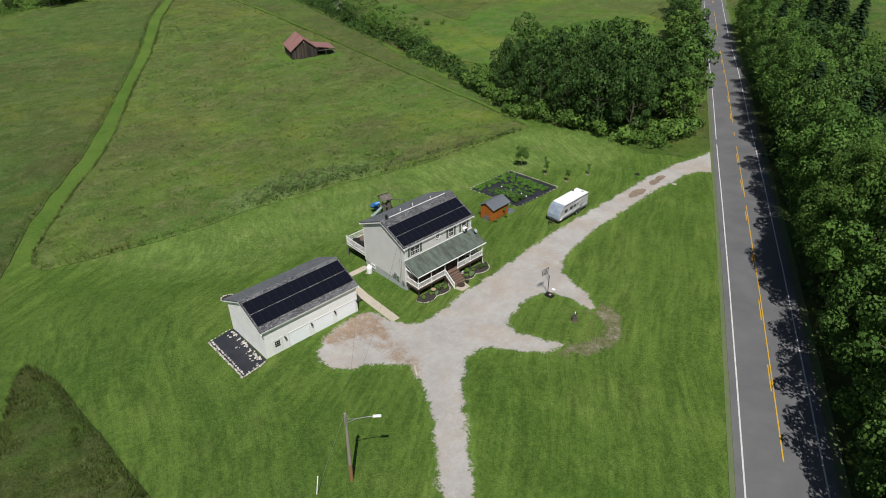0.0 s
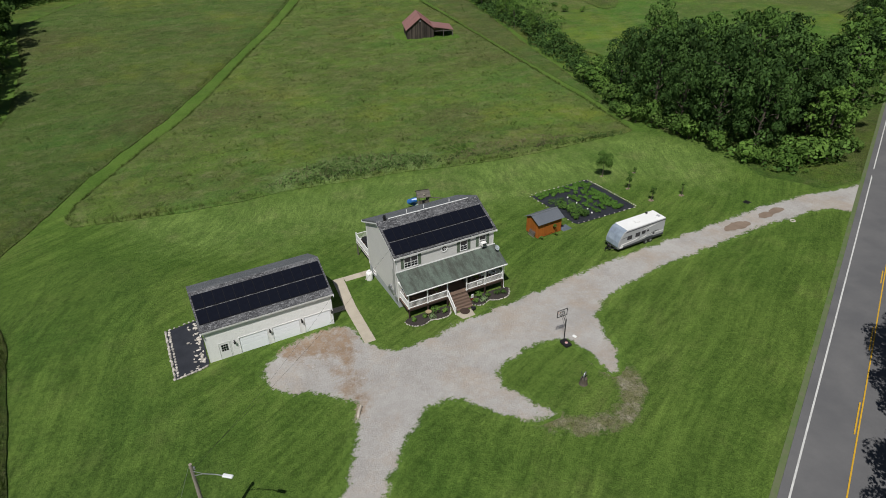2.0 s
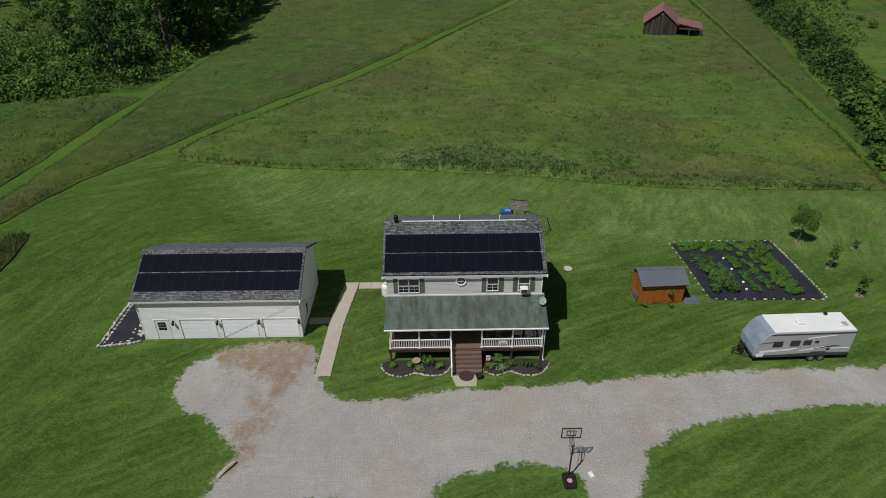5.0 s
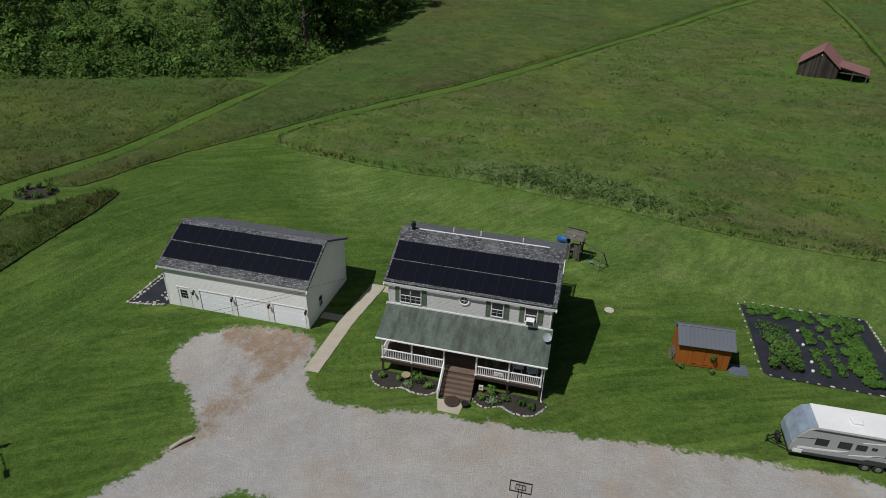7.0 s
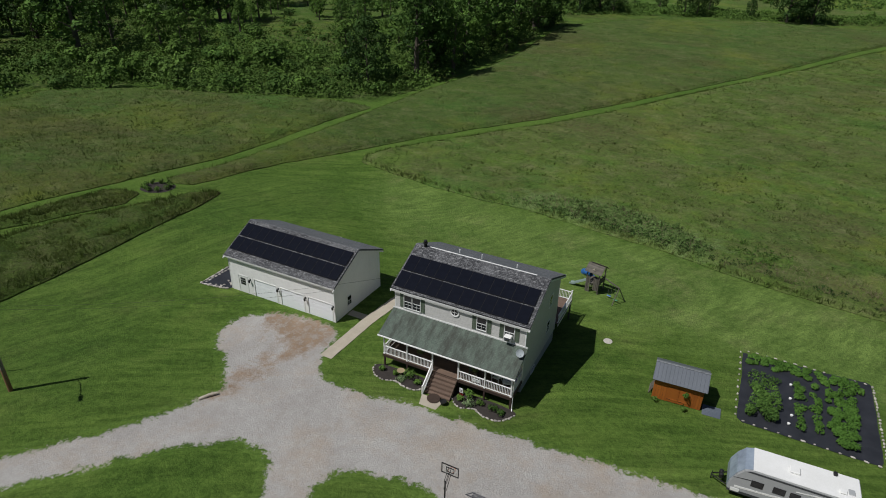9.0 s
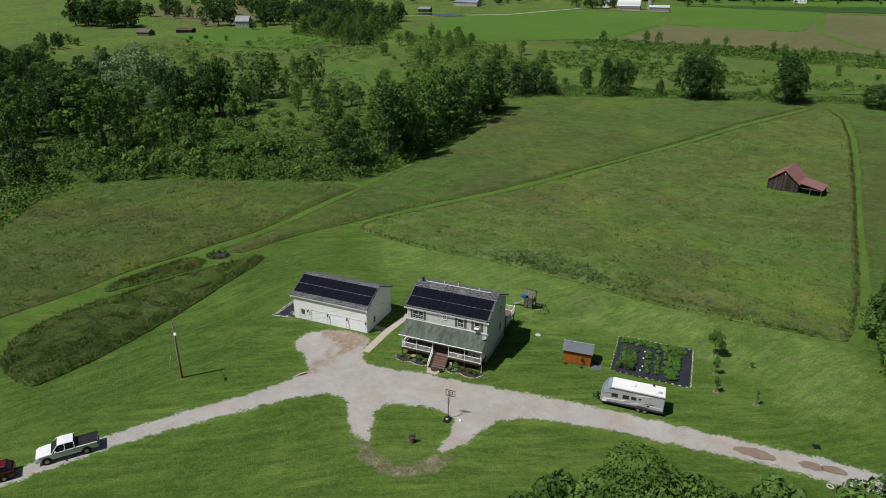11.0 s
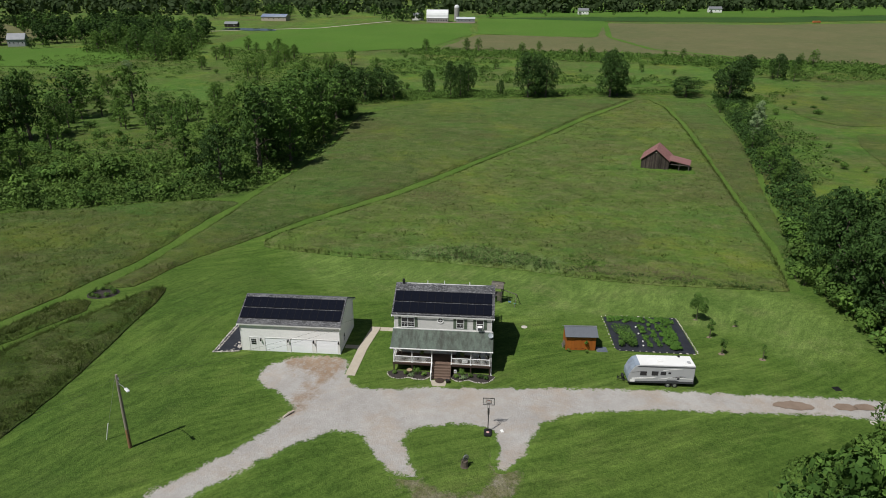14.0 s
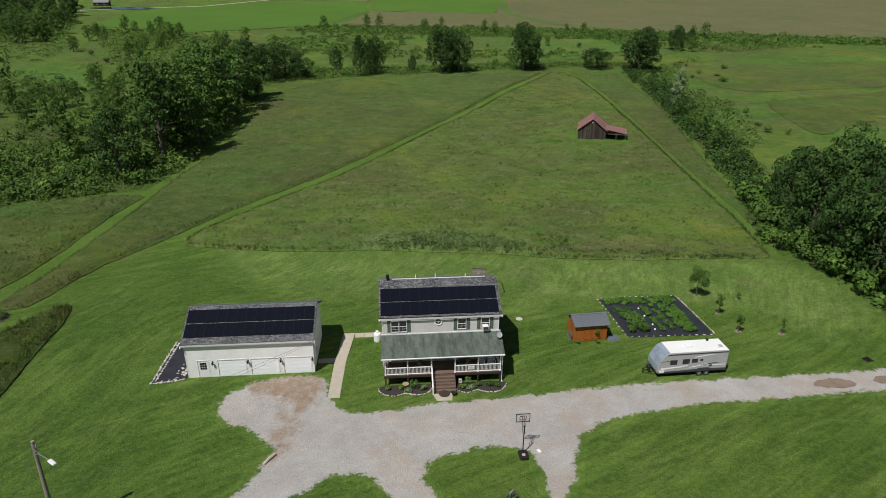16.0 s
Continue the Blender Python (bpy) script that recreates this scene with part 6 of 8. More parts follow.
# ---- vegetable garden ----
garden = thing("vegetable_garden", None, "vegetable garden on black fabric edged with stones", "garden")
GARDEN = [(28.3, 5.5), (38.4, 5.4), (38.5, 16.6), (28.2, 15.9)]
sheet("fabric", GARDEN, FABRIC, 0.5, 0.06, 0.06, 1.5, 0.03).parent = garden
stone_row(garden, [(38.60, 5.5), (38.60, 16.3)], 0.42, 0.1, 21, 0.8)
stone_row(garden, [(28.20, 16.45), (38.40, 16.35)], 0.75, 0.1, 22, 0.75)
stone_row(garden, [(28.30, 5.65), (38.50, 5.4)], 0.85, 0.1, 23, 0.75)
stone_row(garden, [(28.15, 5.75), (28.00, 16.4)], 0.9, 0.1, 24, 0.75)


def crop_row(label, x0, x1, y0, y1, height, cards, size, seed, material=CROP_LEAF):
    rng = np.random.default_rng(seed)
    n = max(5, int((x1 - x0) * (y1 - y0) / 0.16))
    centres = np.stack([rng.uniform(x0, x1, n), rng.uniform(y0, y1, n), np.zeros(n)], 1)
    centres[:, 2] = land(centres[:, 0], centres[:, 1]) + 0.1 + height * rng.uniform(0.3, 0.7, n)
    radii = np.stack([rng.uniform(0.18, 0.36, n)] * 2 + [height * rng.uniform(0.25, 0.5, n)], 1)
    v, f = leaf_cards(rng, centres, radii, int(cards * 2.4), size * 0.62, 0.6)
    ob = new("crop_row", arrays_mesh("crop_row", v, f, material))
    return tagged(ob, label, "vegetables", "vegetable rows", "stuff")


crop_row("leafy squash vines across the back of the garden", 28.6, 33.6, 14.3, 15.8, 0.4, 1500, 0.3, 1)
crop_row("tall tomato bushes in the vegetable garden", 28.9, 31.2, 6.6, 10.6, 1.0, 1500, 0.27, 2, LEAF)
crop_row("sparse pepper plants in the vegetable garden", 28.9, 31.0, 11.0, 13.2, 0.5, 260, 0.25, 7, LEAF)
crop_row("narrow row of green beans", 32.5, 33.1, 6.4, 13.4, 0.5, 620, 0.24, 3)
crop_row("narrow row of green beans", 33.7, 34.2, 6.2, 13.6, 0.5, 560, 0.24, 4)
crop_row("broad row of leafy potatoes", 34.9, 36.9, 6.2, 14.0, 0.55, 3200, 0.27, 5)
crop_row("straggling pumpkin vines at the garden's edge", 34.3, 37.6, 14.2, 15.8, 0.4, 800, 0.3, 6)
for k, (x, y) in enumerate(((32.20, 8.2), (32.10, 10.5), (32.15, 12.6), (32.00, 7.0))):
    bm = bmesh.new()
    lathe(bm, [(0.05, 0), (0.11, 0.04), (0.12, 0.16), (0.05, 0.2)], 10, on_land(x, y, 0, 0.1))
    solo("white_jug", bm, WHITE, "white plastic jug on the garden fabric", "jug", "white jugs in the garden")

# ---- young trees ----
def young_tree(x, y, height, spread, cards, seed, label):
    rng = np.random.default_rng(seed)
    root = thing("young_tree", on_land(x, y), label, "tree", "young trees in the lawn")
    tm, tips = trunk_mesh(rng, height, 0.05, 7, height * 0.35, spread * 0.8, 0.85)
    tr = new("trunk", tm)
    tr.parent = root
    centres = [(t.x * 0.8, t.y * 0.8, t.z + 0.1) for t in tips] + [(0, 0, height * 0.85)]
    v, f = leaf_cards(rng, centres, [(spread * 0.36, spread * 0.36, spread * 0.42)] * len(centres), cards * 2, 0.15, loose=0.8)
    crown = new("crown", arrays_mesh("crown", v, f, LEAF))
    crown.parent = root
    bm = bmesh.new()
    lathe(bm, [(0.42, 0.0), (0.38, 0.04), (0.1, 0.05)], 12)
    part("soil_ring", bm, MUD, root)


young_tree(41.35, 16.1, 3.9, 1.45, 2200, 1, "bushy young fruit tree in the lawn")
young_tree(41.5, 10.5, 2.9, 0.6, 300, 2, "thin young fruit tree in the lawn")
young_tree(41.6, 5.9, 2.3, 0.5, 260, 3, "thin young fruit tree in the lawn")
young_tree(46.3, 4.9, 2.3, 0.45, 90, 4, "spindly sapling in a bare soil ring")
young_tree(46.2, 14.4, 0.9, 0.35, 60, 5, "tiny sapling in the lawn")

# ---- basketball hoop ----
def clear_sheet(name):
    m, t, b = base_mat(name, 0.1, 0, 0.4)
    b.inputs["Base Color"].default_value = (0.5, 0.52, 0.52, 1)
    see = t.nodes.new("ShaderNodeBsdfTransparent")
    mx = t.nodes.new("ShaderNodeMixShader")
    mx.inputs[0].default_value = 0.86
    t.links.new(b.outputs[0], mx.inputs[1])
    t.links.new(see.outputs[0], mx.inputs[2])
    t.links.new(mx.outputs[0], t.nodes["Material Output"].inputs[0])
    return m


hoop = thing("basketball_hoop", pose(12.0, -13.85, lz(12, -13.9) + 0.02), "portable black basketball hoop beside the gravel", "basketball hoop")
bm = bmesh.new()
prism(bm, [(-0.34, -0.6), (0.34, -0.6), (0.4, -0.32), (0.4, 0.45), (0.25, 0.55), (-0.25, 0.55), (-0.4, 0.45), (-0.4, -0.32)], "z", 0.03, 0.24)
bmesh.ops.bevel(bm, geom=bm.edges[:], offset=0.05, segments=2, affect="EDGES")
part("base", bm, BLACK, hoop, "black water-filled base")
bm = bmesh.new()
lathe(bm, [(0.16, 0), (0.16, 0.012)], 14, pose(0, -0.1, 0.24))
part("badge", bm, paint("pale_red_badge", (0.5, 0.2, 0.18), (0.6, 0.5, 0.48), 6, 20, 0.6), hoop, "round red and white badge")
bm = bmesh.new()
tube(bm, [(0, 0.3, 0.2), (0, 0.3, 2.9)], 0.05, 10)
part("pole", bm, BLACK, hoop)
bm = bmesh.new()
for s in (-0.09, 0.09):
    tube(bm, [(s, 0.3, 2.1), (s, 0.95, 2.95)], 0.02, 6)
    tube(bm, [(s, 0.3, 2.75), (s, 0.95, 3.45)], 0.02, 6)
part("lift_arm", bm, BLACK, hoop)
part("backboard", boxes((-0.56, 0.56, 0.97, 0.985, 2.82, 3.58)), clear_sheet("clear_acrylic"), hoop, "clear acrylic backboard")
part("board_frame", boxes((-0.6, 0.6, 0.95, 1.0, 2.78, 2.83), (-0.6, 0.6, 0.95, 1.0, 3.57, 3.62), (-0.6, -0.55, 0.95, 1.0, 2.83, 3.57), (0.55, 0.6, 0.95, 1.0, 2.83, 3.57), (-0.28, 0.28, 0.955, 0.995, 2.98, 3.01), (-0.28, 0.28, 0.955, 0.995, 3.36, 3.39), (-0.28, -0.25, 0.955, 0.995, 3.0, 3.37), (0.25, 0.28, 0.955, 0.995, 3.0, 3.37)), BLACK, hoop)
bm = bmesh.new()
tube(bm, [(0.23 * math.cos(k * math.pi / 10), 1.24 + 0.23 * math.sin(k * math.pi / 10), 2.95) for k in range(21)], 0.015, 6, False)
part("rim", bm, paint("orange_rim", (0.5, 0.12, 0.03), (0.4, 0.1, 0.03), 2, 20, 0.5), hoop, "orange rim")
crate = thing("white_box", pose(13.45, -13.4, lz(13.4, -13.4), 0, 0, 20), "small white plastic box on the grass", "box")
part("case", boxes((-0.13, 0.13, -0.2, 0.2, 0.04, 0.16), bevel=0.02), WHITE, crate)

# ---- old stump with a hand pump ----
stump = thing("stump_planter", on_land(9.9, -19.3, 30), "cut tree stump holding a small old grinder", "stump")
bm = bmesh.new()
lathe(bm, [(0.46, -0.05), (0.36, 0.15), (0.32, 0.55), (0.31, 0.72), (0.28, 0.74)], 12)
part("stump", bm, BARK, stump)
bm = bmesh.new()
lathe(bm, [(0.3, -0.05), (0.3, 0.05)], 16, pose(0.12, 0, 1.02, 90))
part("stone_wheel", bm, METAL_GREY, stump)
bm = bmesh.new()
tube(bm, [(-0.35, -0.15, 0.72), (-0.1, -0.1, 1.05), (0.5, -0.15, 0.8)], 0.03, 6)
tube(bm, [(-0.35, 0.15, 0.72), (-0.1, 0.1, 1.05), (0.5, 0.15, 0.8)], 0.03, 6)
tube(bm, [(0.12, -0.35, 1.02), (0.12, 0.35, 1.02), (0.3, 0.38, 1.15)], 0.02, 6)
part("frame", bm, BLACK, stump)

# ---- light pole ----
pole_base = (-22.75, -19.5, lz(-22.75, -19.5))
pole = thing("light_pole", Matrix.Translation(pole_base), "weathered wooden utility pole with a street lamp", "utility pole")
bm = bmesh.new()
tube(bm, [(0, 0, -0.4), (0.05, 0.0, 4), (0.14, 0.03, 8.35)], [0.17, 0.15, 0.11], 12)
part("pole", bm, POLE_WOOD, pole)
bm = bmesh.new()
tube(bm, [(0, 0, -0.02), (0.02, 0, 2.2)], [0.175, 0.163], 12)
part("pole_foot", bm, paint("orange_treated_wood", (0.28, 0.15, 0.07), (0.22, 0.13, 0.07), 1.5, 20, 0.85, stretch=(1, 1, 0.15)), pole, "orange-brown treated pole foot")
bm = bmesh.new()
tube(bm, [(0.1, 0, 7.25), (0.7, -0.55, 7.75), (1.4, -1.15, 7.95), (1.85, -1.5, 7.95)], 0.035, 8)
tube(bm, [(0.1, 0, 7.75), (0.8, -0.65, 7.8)], 0.02, 6)
part("lamp_arm", bm, METAL_GREY, pole)
bm = bmesh.new()
box(bm, -0.36, 0.36, -0.14, 0.14, -0.06, 0.09, 0.05, pose(2.1, -1.68, 7.95, 0, 0, -39))
part("lamp_head", bm, paint("white_lamp_shell", (0.72, 0.74, 0.74), (0.66, 0.68, 0.68), 2, 20, 0.4), pole, "white cobra lamp head")
bm = bmesh.new()
lathe(bm, [(0.07, -0.12), (0.07, 0.06), (0.03, 0.12)], 8, pose(0.3, 0.0, 7.95))
part("insulator", bm, METAL_GREY, pole)
stake = thing("guy_stake", on_land(-25.8, -18.5), "leaning white guy-wire guard in the grass", "guy wire")
bm = bmesh.new()
tube(bm, [(0, 0, 0), (0.45, 0.15, 1.9)], 0.05, 8)
part("guard", bm, WHITE, stake)
bm = bmesh.new()
tube(bm, [(0.0, 0.0, 0.1), (3.05, -0.95, 8.2)], 0.012, 5)
part("guy_wire", bm, METAL_GREY, stake)


def wire(name, a, b, sag, label):
    bm = bmesh.new()
    a, b = Vector(a), Vector(b)
    tube(bm, [a.lerp(b, k / 12) - Vector((0, 0, sag * 4 * (k / 12) * (1 - k / 12))) for k in range(13)], 0.009, 5)
    solo(name, bm, BLACK, label, "wire", "overhead wires")


wire("overhead_wire", (-22.6, -19.5, 9.3), (0.05, 1.12, 7.4), 0.8, "dark overhead service wire from pole to house")
wire("overhead_wire", (-22.6, -19.5, 9.0), (-6.6, 1.0, 3.95), 0.6, "dark overhead service wire from pole to garage")
wire("overhead_wire", (-22.7, -19.6, 9.3), (-52, -62, 9.5), 0.9, "dark overhead wire running to the road")

# ---- playset ----
play = thing("playset", on_land(13.0, 20.6, -12) @ Matrix.Scale(0.86, 4), "weathered wooden play tower with blue tube slide and swings", "playset")
for x in (-0.8, 0.8):
    for y in (-0.8, 0.8):
        part("post", boxes((x - 0.06, x + 0.06, y - 0.06, y + 0.06, -0.2, 3.2), bevel=0.01), GREY_WOOD, play)
for k in range(10):
    part("platform_board", boxes((-0.85, 0.85, -0.85 + k * 0.17, -0.7 + k * 0.17, 1.5, 1.54)), GREY_WOOD, play)
for k in range(9):
    if k not in (3, 4):
        part("slat", boxes((-0.87 + k * 0.195, -0.71 + k * 0.195, -0.89, -0.865, 0.1 if k < 3 else 0.6, 2.3)), GREY_WOOD, play)
    part("slat", boxes((0.865, 0.89, -0.87 + k * 0.195, -0.71 + k * 0.195, 1.5, 2.3)), GREY_WOOD, play)
for s in (-1, 1):
    for k in range(8):
        bm = bmesh.new()
        box(bm, -1.1, 1.1, 0, 0.15, 0, 0.025, m=pose(0, -s * 1.15, 3.05) @ pose(0, 0, 0, s * 38) @ pose(0, s * (k * 0.165) - (0.15 if s < 0 else 0), 0))
        part("roof_board", bm, GREY_WOOD, play)
bm = bmesh.new()
prism(bm, [(-0.18, 3.42), (0.18, 3.42), (0.0, 3.72)], "y", -1.0, -0.97)
part("sun_mark", bm, paint("pale_tan_board", (0.5, 0.45, 0.36), (0.42, 0.38, 0.3), 3, 20, 0.8), play, "pale triangular board in the roof")
bm = bmesh.new()
tube(bm, [(-0.9, 0.5, 2.0), (-1.6, 0.6, 1.9), (-2.1, 1.0, 1.55), (-1.9, 1.6, 1.1), (-1.2, 1.7, 0.7), (-0.9, 1.2, 0.4)], 0.4, 12, False)
part("tube_slide", bm, BLUE, play, "blue spiral tube slide")
bm = bmesh.new()
prism(bm, [(-0.9, 1.45), (-0.9, 1.52), (-2.6, 0.32), (-3.1, 0.25), (-3.1, 0.18), (-2.6, 0.24)], "y", -0.7, -0.2)
for y in (-0.72, -0.2):
    prism(bm, [(-0.9, 1.45), (-0.9, 1.68), (-2.6, 0.48), (-3.1, 0.38), (-3.1, 0.18), (-2.6, 0.24)], "y", y, y + 0.03)
part("slide", bm, SLIDE_GREY, play, "pale green straight slide")
bm = bmesh.new()
tube(bm, [(0.8, -0.1, 2.5), (3.6, -1.1, 2.35)], 0.075, 6)
part("swing_beam", bm, GREY_WOOD, play)
for dy in (-1.2, 1.2):
    bm = bmesh.new()
    tube(bm, [(3.55, -1.1, 2.4), (3.75 + 0.3 * dy, -1.1 + dy * 1.05, -0.05)], 0.06, 6)
    part("swing_leg", bm, GREY_WOOD, play)
for k, mat in ((1.5, BLUE), (2.5, GREEN_PLASTIC)):
    sw = new("swing")
    sw.parent = play
    bm = bmesh.new()
    for d in (-0.22, 0.22):
        tube(bm, [(0.8 + k + d, -0.1 - k * 0.357 - d * 0.357, 2.45), (0.8 + k + d, -0.1 - k * 0.357 - d * 0.357, 0.55)], 0.012, 4)
    part("chain", bm, METAL_GREY, sw)
    part("seat", boxes((0.8 + k - 0.26, 0.8 + k + 0.26, -0.22 - k * 0.357, 0.02 - k * 0.357, 0.5, 0.56), bevel=0.02), mat, sw)

# ---- small things in the grass ----
bm = bmesh.new()
lathe(bm, [(0.42, -0.05), (0.42, 0.03), (0.38, 0.05), (0.1, 0.055)], 18, on_land(16.7, 11.3, 0, 0.03))
solo("septic_lid", bm, STONE, "round concrete lid set in the lawn", "lid")
bm = bmesh.new()
tube(bm, [(-0.7, 0, 0.13), (0.1, 0.05, 0.16), (0.75, 0, 0.13)], [0.11, 0.14, 0.1], 9)
bmesh.ops.transform(bm, matrix=on_land(-9.2, -12.6, 58, 0.03), verts=bm.verts[:])
solo("bleached_log", bm, paint("bleached_wood", (0.55, 0.5, 0.42), (0.42, 0.37, 0.3), 2, 20, 0.85), "pale bleached log at the driveway's edge", "log")
bm = bmesh.new()
tube(bm, [(0.42 * math.cos(k * math.pi / 10), 0.42 * math.sin(k * math.pi / 10), 0.1) for k in range(21)], 0.1, 8, False)
bmesh.ops.transform(bm, matrix=on_land(52.8, -8.0, 0, 0.01) @ Matrix.Scale(0.7, 4), verts=bm.verts[:])
solo("stone_ring", bm, STONE, "pale stone ring in the grass", "ring")
bm = boxes(*[(-0.5, 0.5, -0.5 + k * 0.14, -0.41 + k * 0.14, 0.06, 0.1) for k in range(8)], (-0.55, -0.5, -0.55, 0.6, 0.02, 0.11), (0.5, 0.55, -0.55, 0.6, 0.02, 0.11))
bmesh.ops.transform(bm, matrix=on_land(52.4, -1.2, 10, 0.01) @ Matrix.Scale(0.75, 4), verts=bm.verts[:])
solo("drain_grate", bm, BLACK, "dark iron drain grate in the lawn", "grate")

# ---- old barn in the meadow ----
barn = thing("barn", pose(54.2, 116.0, lz(57, 115), 0, 0, -18), "old black-boarded barn with faded red metal roof", "barn")
BW, BD, BE, BP = 7.6, 9.4, 3.6, 6.6
rr = random.Random(4)
for k in range(27):
    x = k * BW / 27
    top = BE + (BP - BE) * (1 - abs(x + 0.13 - BW / 2) / (BW / 2))
    for y in (0.0, BD):
        part("board", boxes((x, x + BW / 27 - 0.02, y, y + 0.03, rr.uniform(-0.1, 0.1), top - 0.1)), BARN_WOOD, barn)
for k in range(34):
    y = 0.03 + k * (BD - 0.03) / 34
    for x in (0.0, BW - 0.03):
        part("board", boxes((x, x + 0.03, y, y + (BD - 0.03) / 34 - 0.02, rr.uniform(-0.1, 0.15), BE)), BARN_WOOD, barn)
for s, e in ((-1, -0.4), (1, BW + 0.3)):
    bm = bmesh.new()
    ze = BE - 0.4 * (BP - BE) / (BW / 2) if s < 0 else BE - 0.3 * (BP - BE) / (BW / 2)
    outline = [(e, ze), (BW / 2, BP), (BW / 2, BP + 0.09), (e, ze + 0.09)]
    prism(bm, outline, "y", -0.4, BD + 0.4)
    part("roof", bm, BARN_ROOF, barn, "faded red metal roof slope")
    for k in range(17):
        y = -0.38 + k * (BD + 0.76) / 16
        bm = bmesh.new()
        tube(bm, [(e, y, ze + 0.1), (BW / 2, y, BP + 0.1)], 0.03, 4)
        part("roof_seam", bm, BARN_ROOF, barn)
bm = bmesh.new()
prism(bm, [(BW - 0.1, 3.75), (BW + 5.7, 2.75), (BW + 5.7, 2.83), (BW - 0.1, 3.84)], "y", 0.4, 7.4)
part("lean_to_roof", bm, BARN_ROOF, barn, "faded red metal lean-to roof")
for x in (BW + 2.8, BW + 5.4):
    for y in (0.6, 7.1):
        part("lean_to_post", boxes((x - 0.08, x + 0.08, y - 0.08, y + 0.08, -0.3, 2.78 + (BW + 5.7 - x) * 0.17)), GREY_WOOD, barn)
for k in range(20):
    part("board", boxes((BW + 0.05 + k * 0.27, BW + 0.3 + k * 0.27, 7.2, 7.23, 0.0, 3.7 - k * 0.048)), BARN_WOOD, barn)
part("beam", boxes((BW, BW + 5.6, 0.55, 0.7, 2.5, 2.66)), GREY_WOOD, barn)
part("dirt_floor", boxes((0.1, BW + 5.4, 0.1, 7.1, -0.3, 0.03)), MUD, barn)
part("hatch", boxes((BW / 2 - 0.15, BW / 2 + 0.1, -0.02, 0.0, 5.6, 5.85)), WHITE, barn, "pale hatch under the gable peak")
tagged(sheet("mown_barn_edge", smooth_outline([(52.2, 116.5), (57.5, 113), (67, 109.5), (69, 114), (67, 121), (57.5, 127), (53.6, 125)], 3), BARN_EDGE, 0.8, 0.16, 0.0, 0.6, 0.8, fade=1.2), "mown bright grass round the barn", "lawn", kind="structure")


# ---- vehicles on the driveway ----
def loft(sections):
    """A shell through rings of points of equal count."""
    bm = bmesh.new()
    rings = [[bm.verts.new(p) for p in s] for s in sections]
    n = len(rings[0])
    for a, b in zip(rings, rings[1:]):
        for k in range(n):
            bm.faces.new((a[k], a[(k + 1) % n], b[(k + 1) % n], b[k]))
    bm.faces.new(rings[0][::-1])
    bm.faces.new(rings[-1])
    return bm


def car_ring(x, half, low, mid, top, tuck):
    """A cross-section of a car body: sill, shoulder and crown."""
    return [(x, -half * 0.92, low), (x, -half, low + (mid - low) * 0.35), (x, -half * 0.99, mid), (x, -half * tuck, top), (x, half * tuck, top), (x, half * 0.99, mid), (x, half, low + (mid - low) * 0.35), (x, half * 0.92, low)]


def road_wheel(parent, x, y, r, w):
    wheel = new("wheel")
    wheel.parent = parent
    bm = bmesh.new()
    lathe(bm, [(r * 0.6, -w / 2), (r * 0.94, -w / 2), (r, -w * 0.3), (r, w * 0.3), (r * 0.94, w / 2), (r * 0.6, w / 2)], 22, pose(x, y, r, 90))
    part("tyre", bm, RUBBER, wheel)
    bm = bmesh.new()
    lathe(bm, [(r * 0.15, -w * 0.53), (r * 0.58, -w * 0.5), (r * 0.6, -w * 0.4), (r * 0.6, w * 0.4), (r * 0.58, w * 0.5), (r * 0.15, w * 0.53)], 10, pose(x, y, r, 90))
    part("rim", bm, METAL_GREY, wheel)


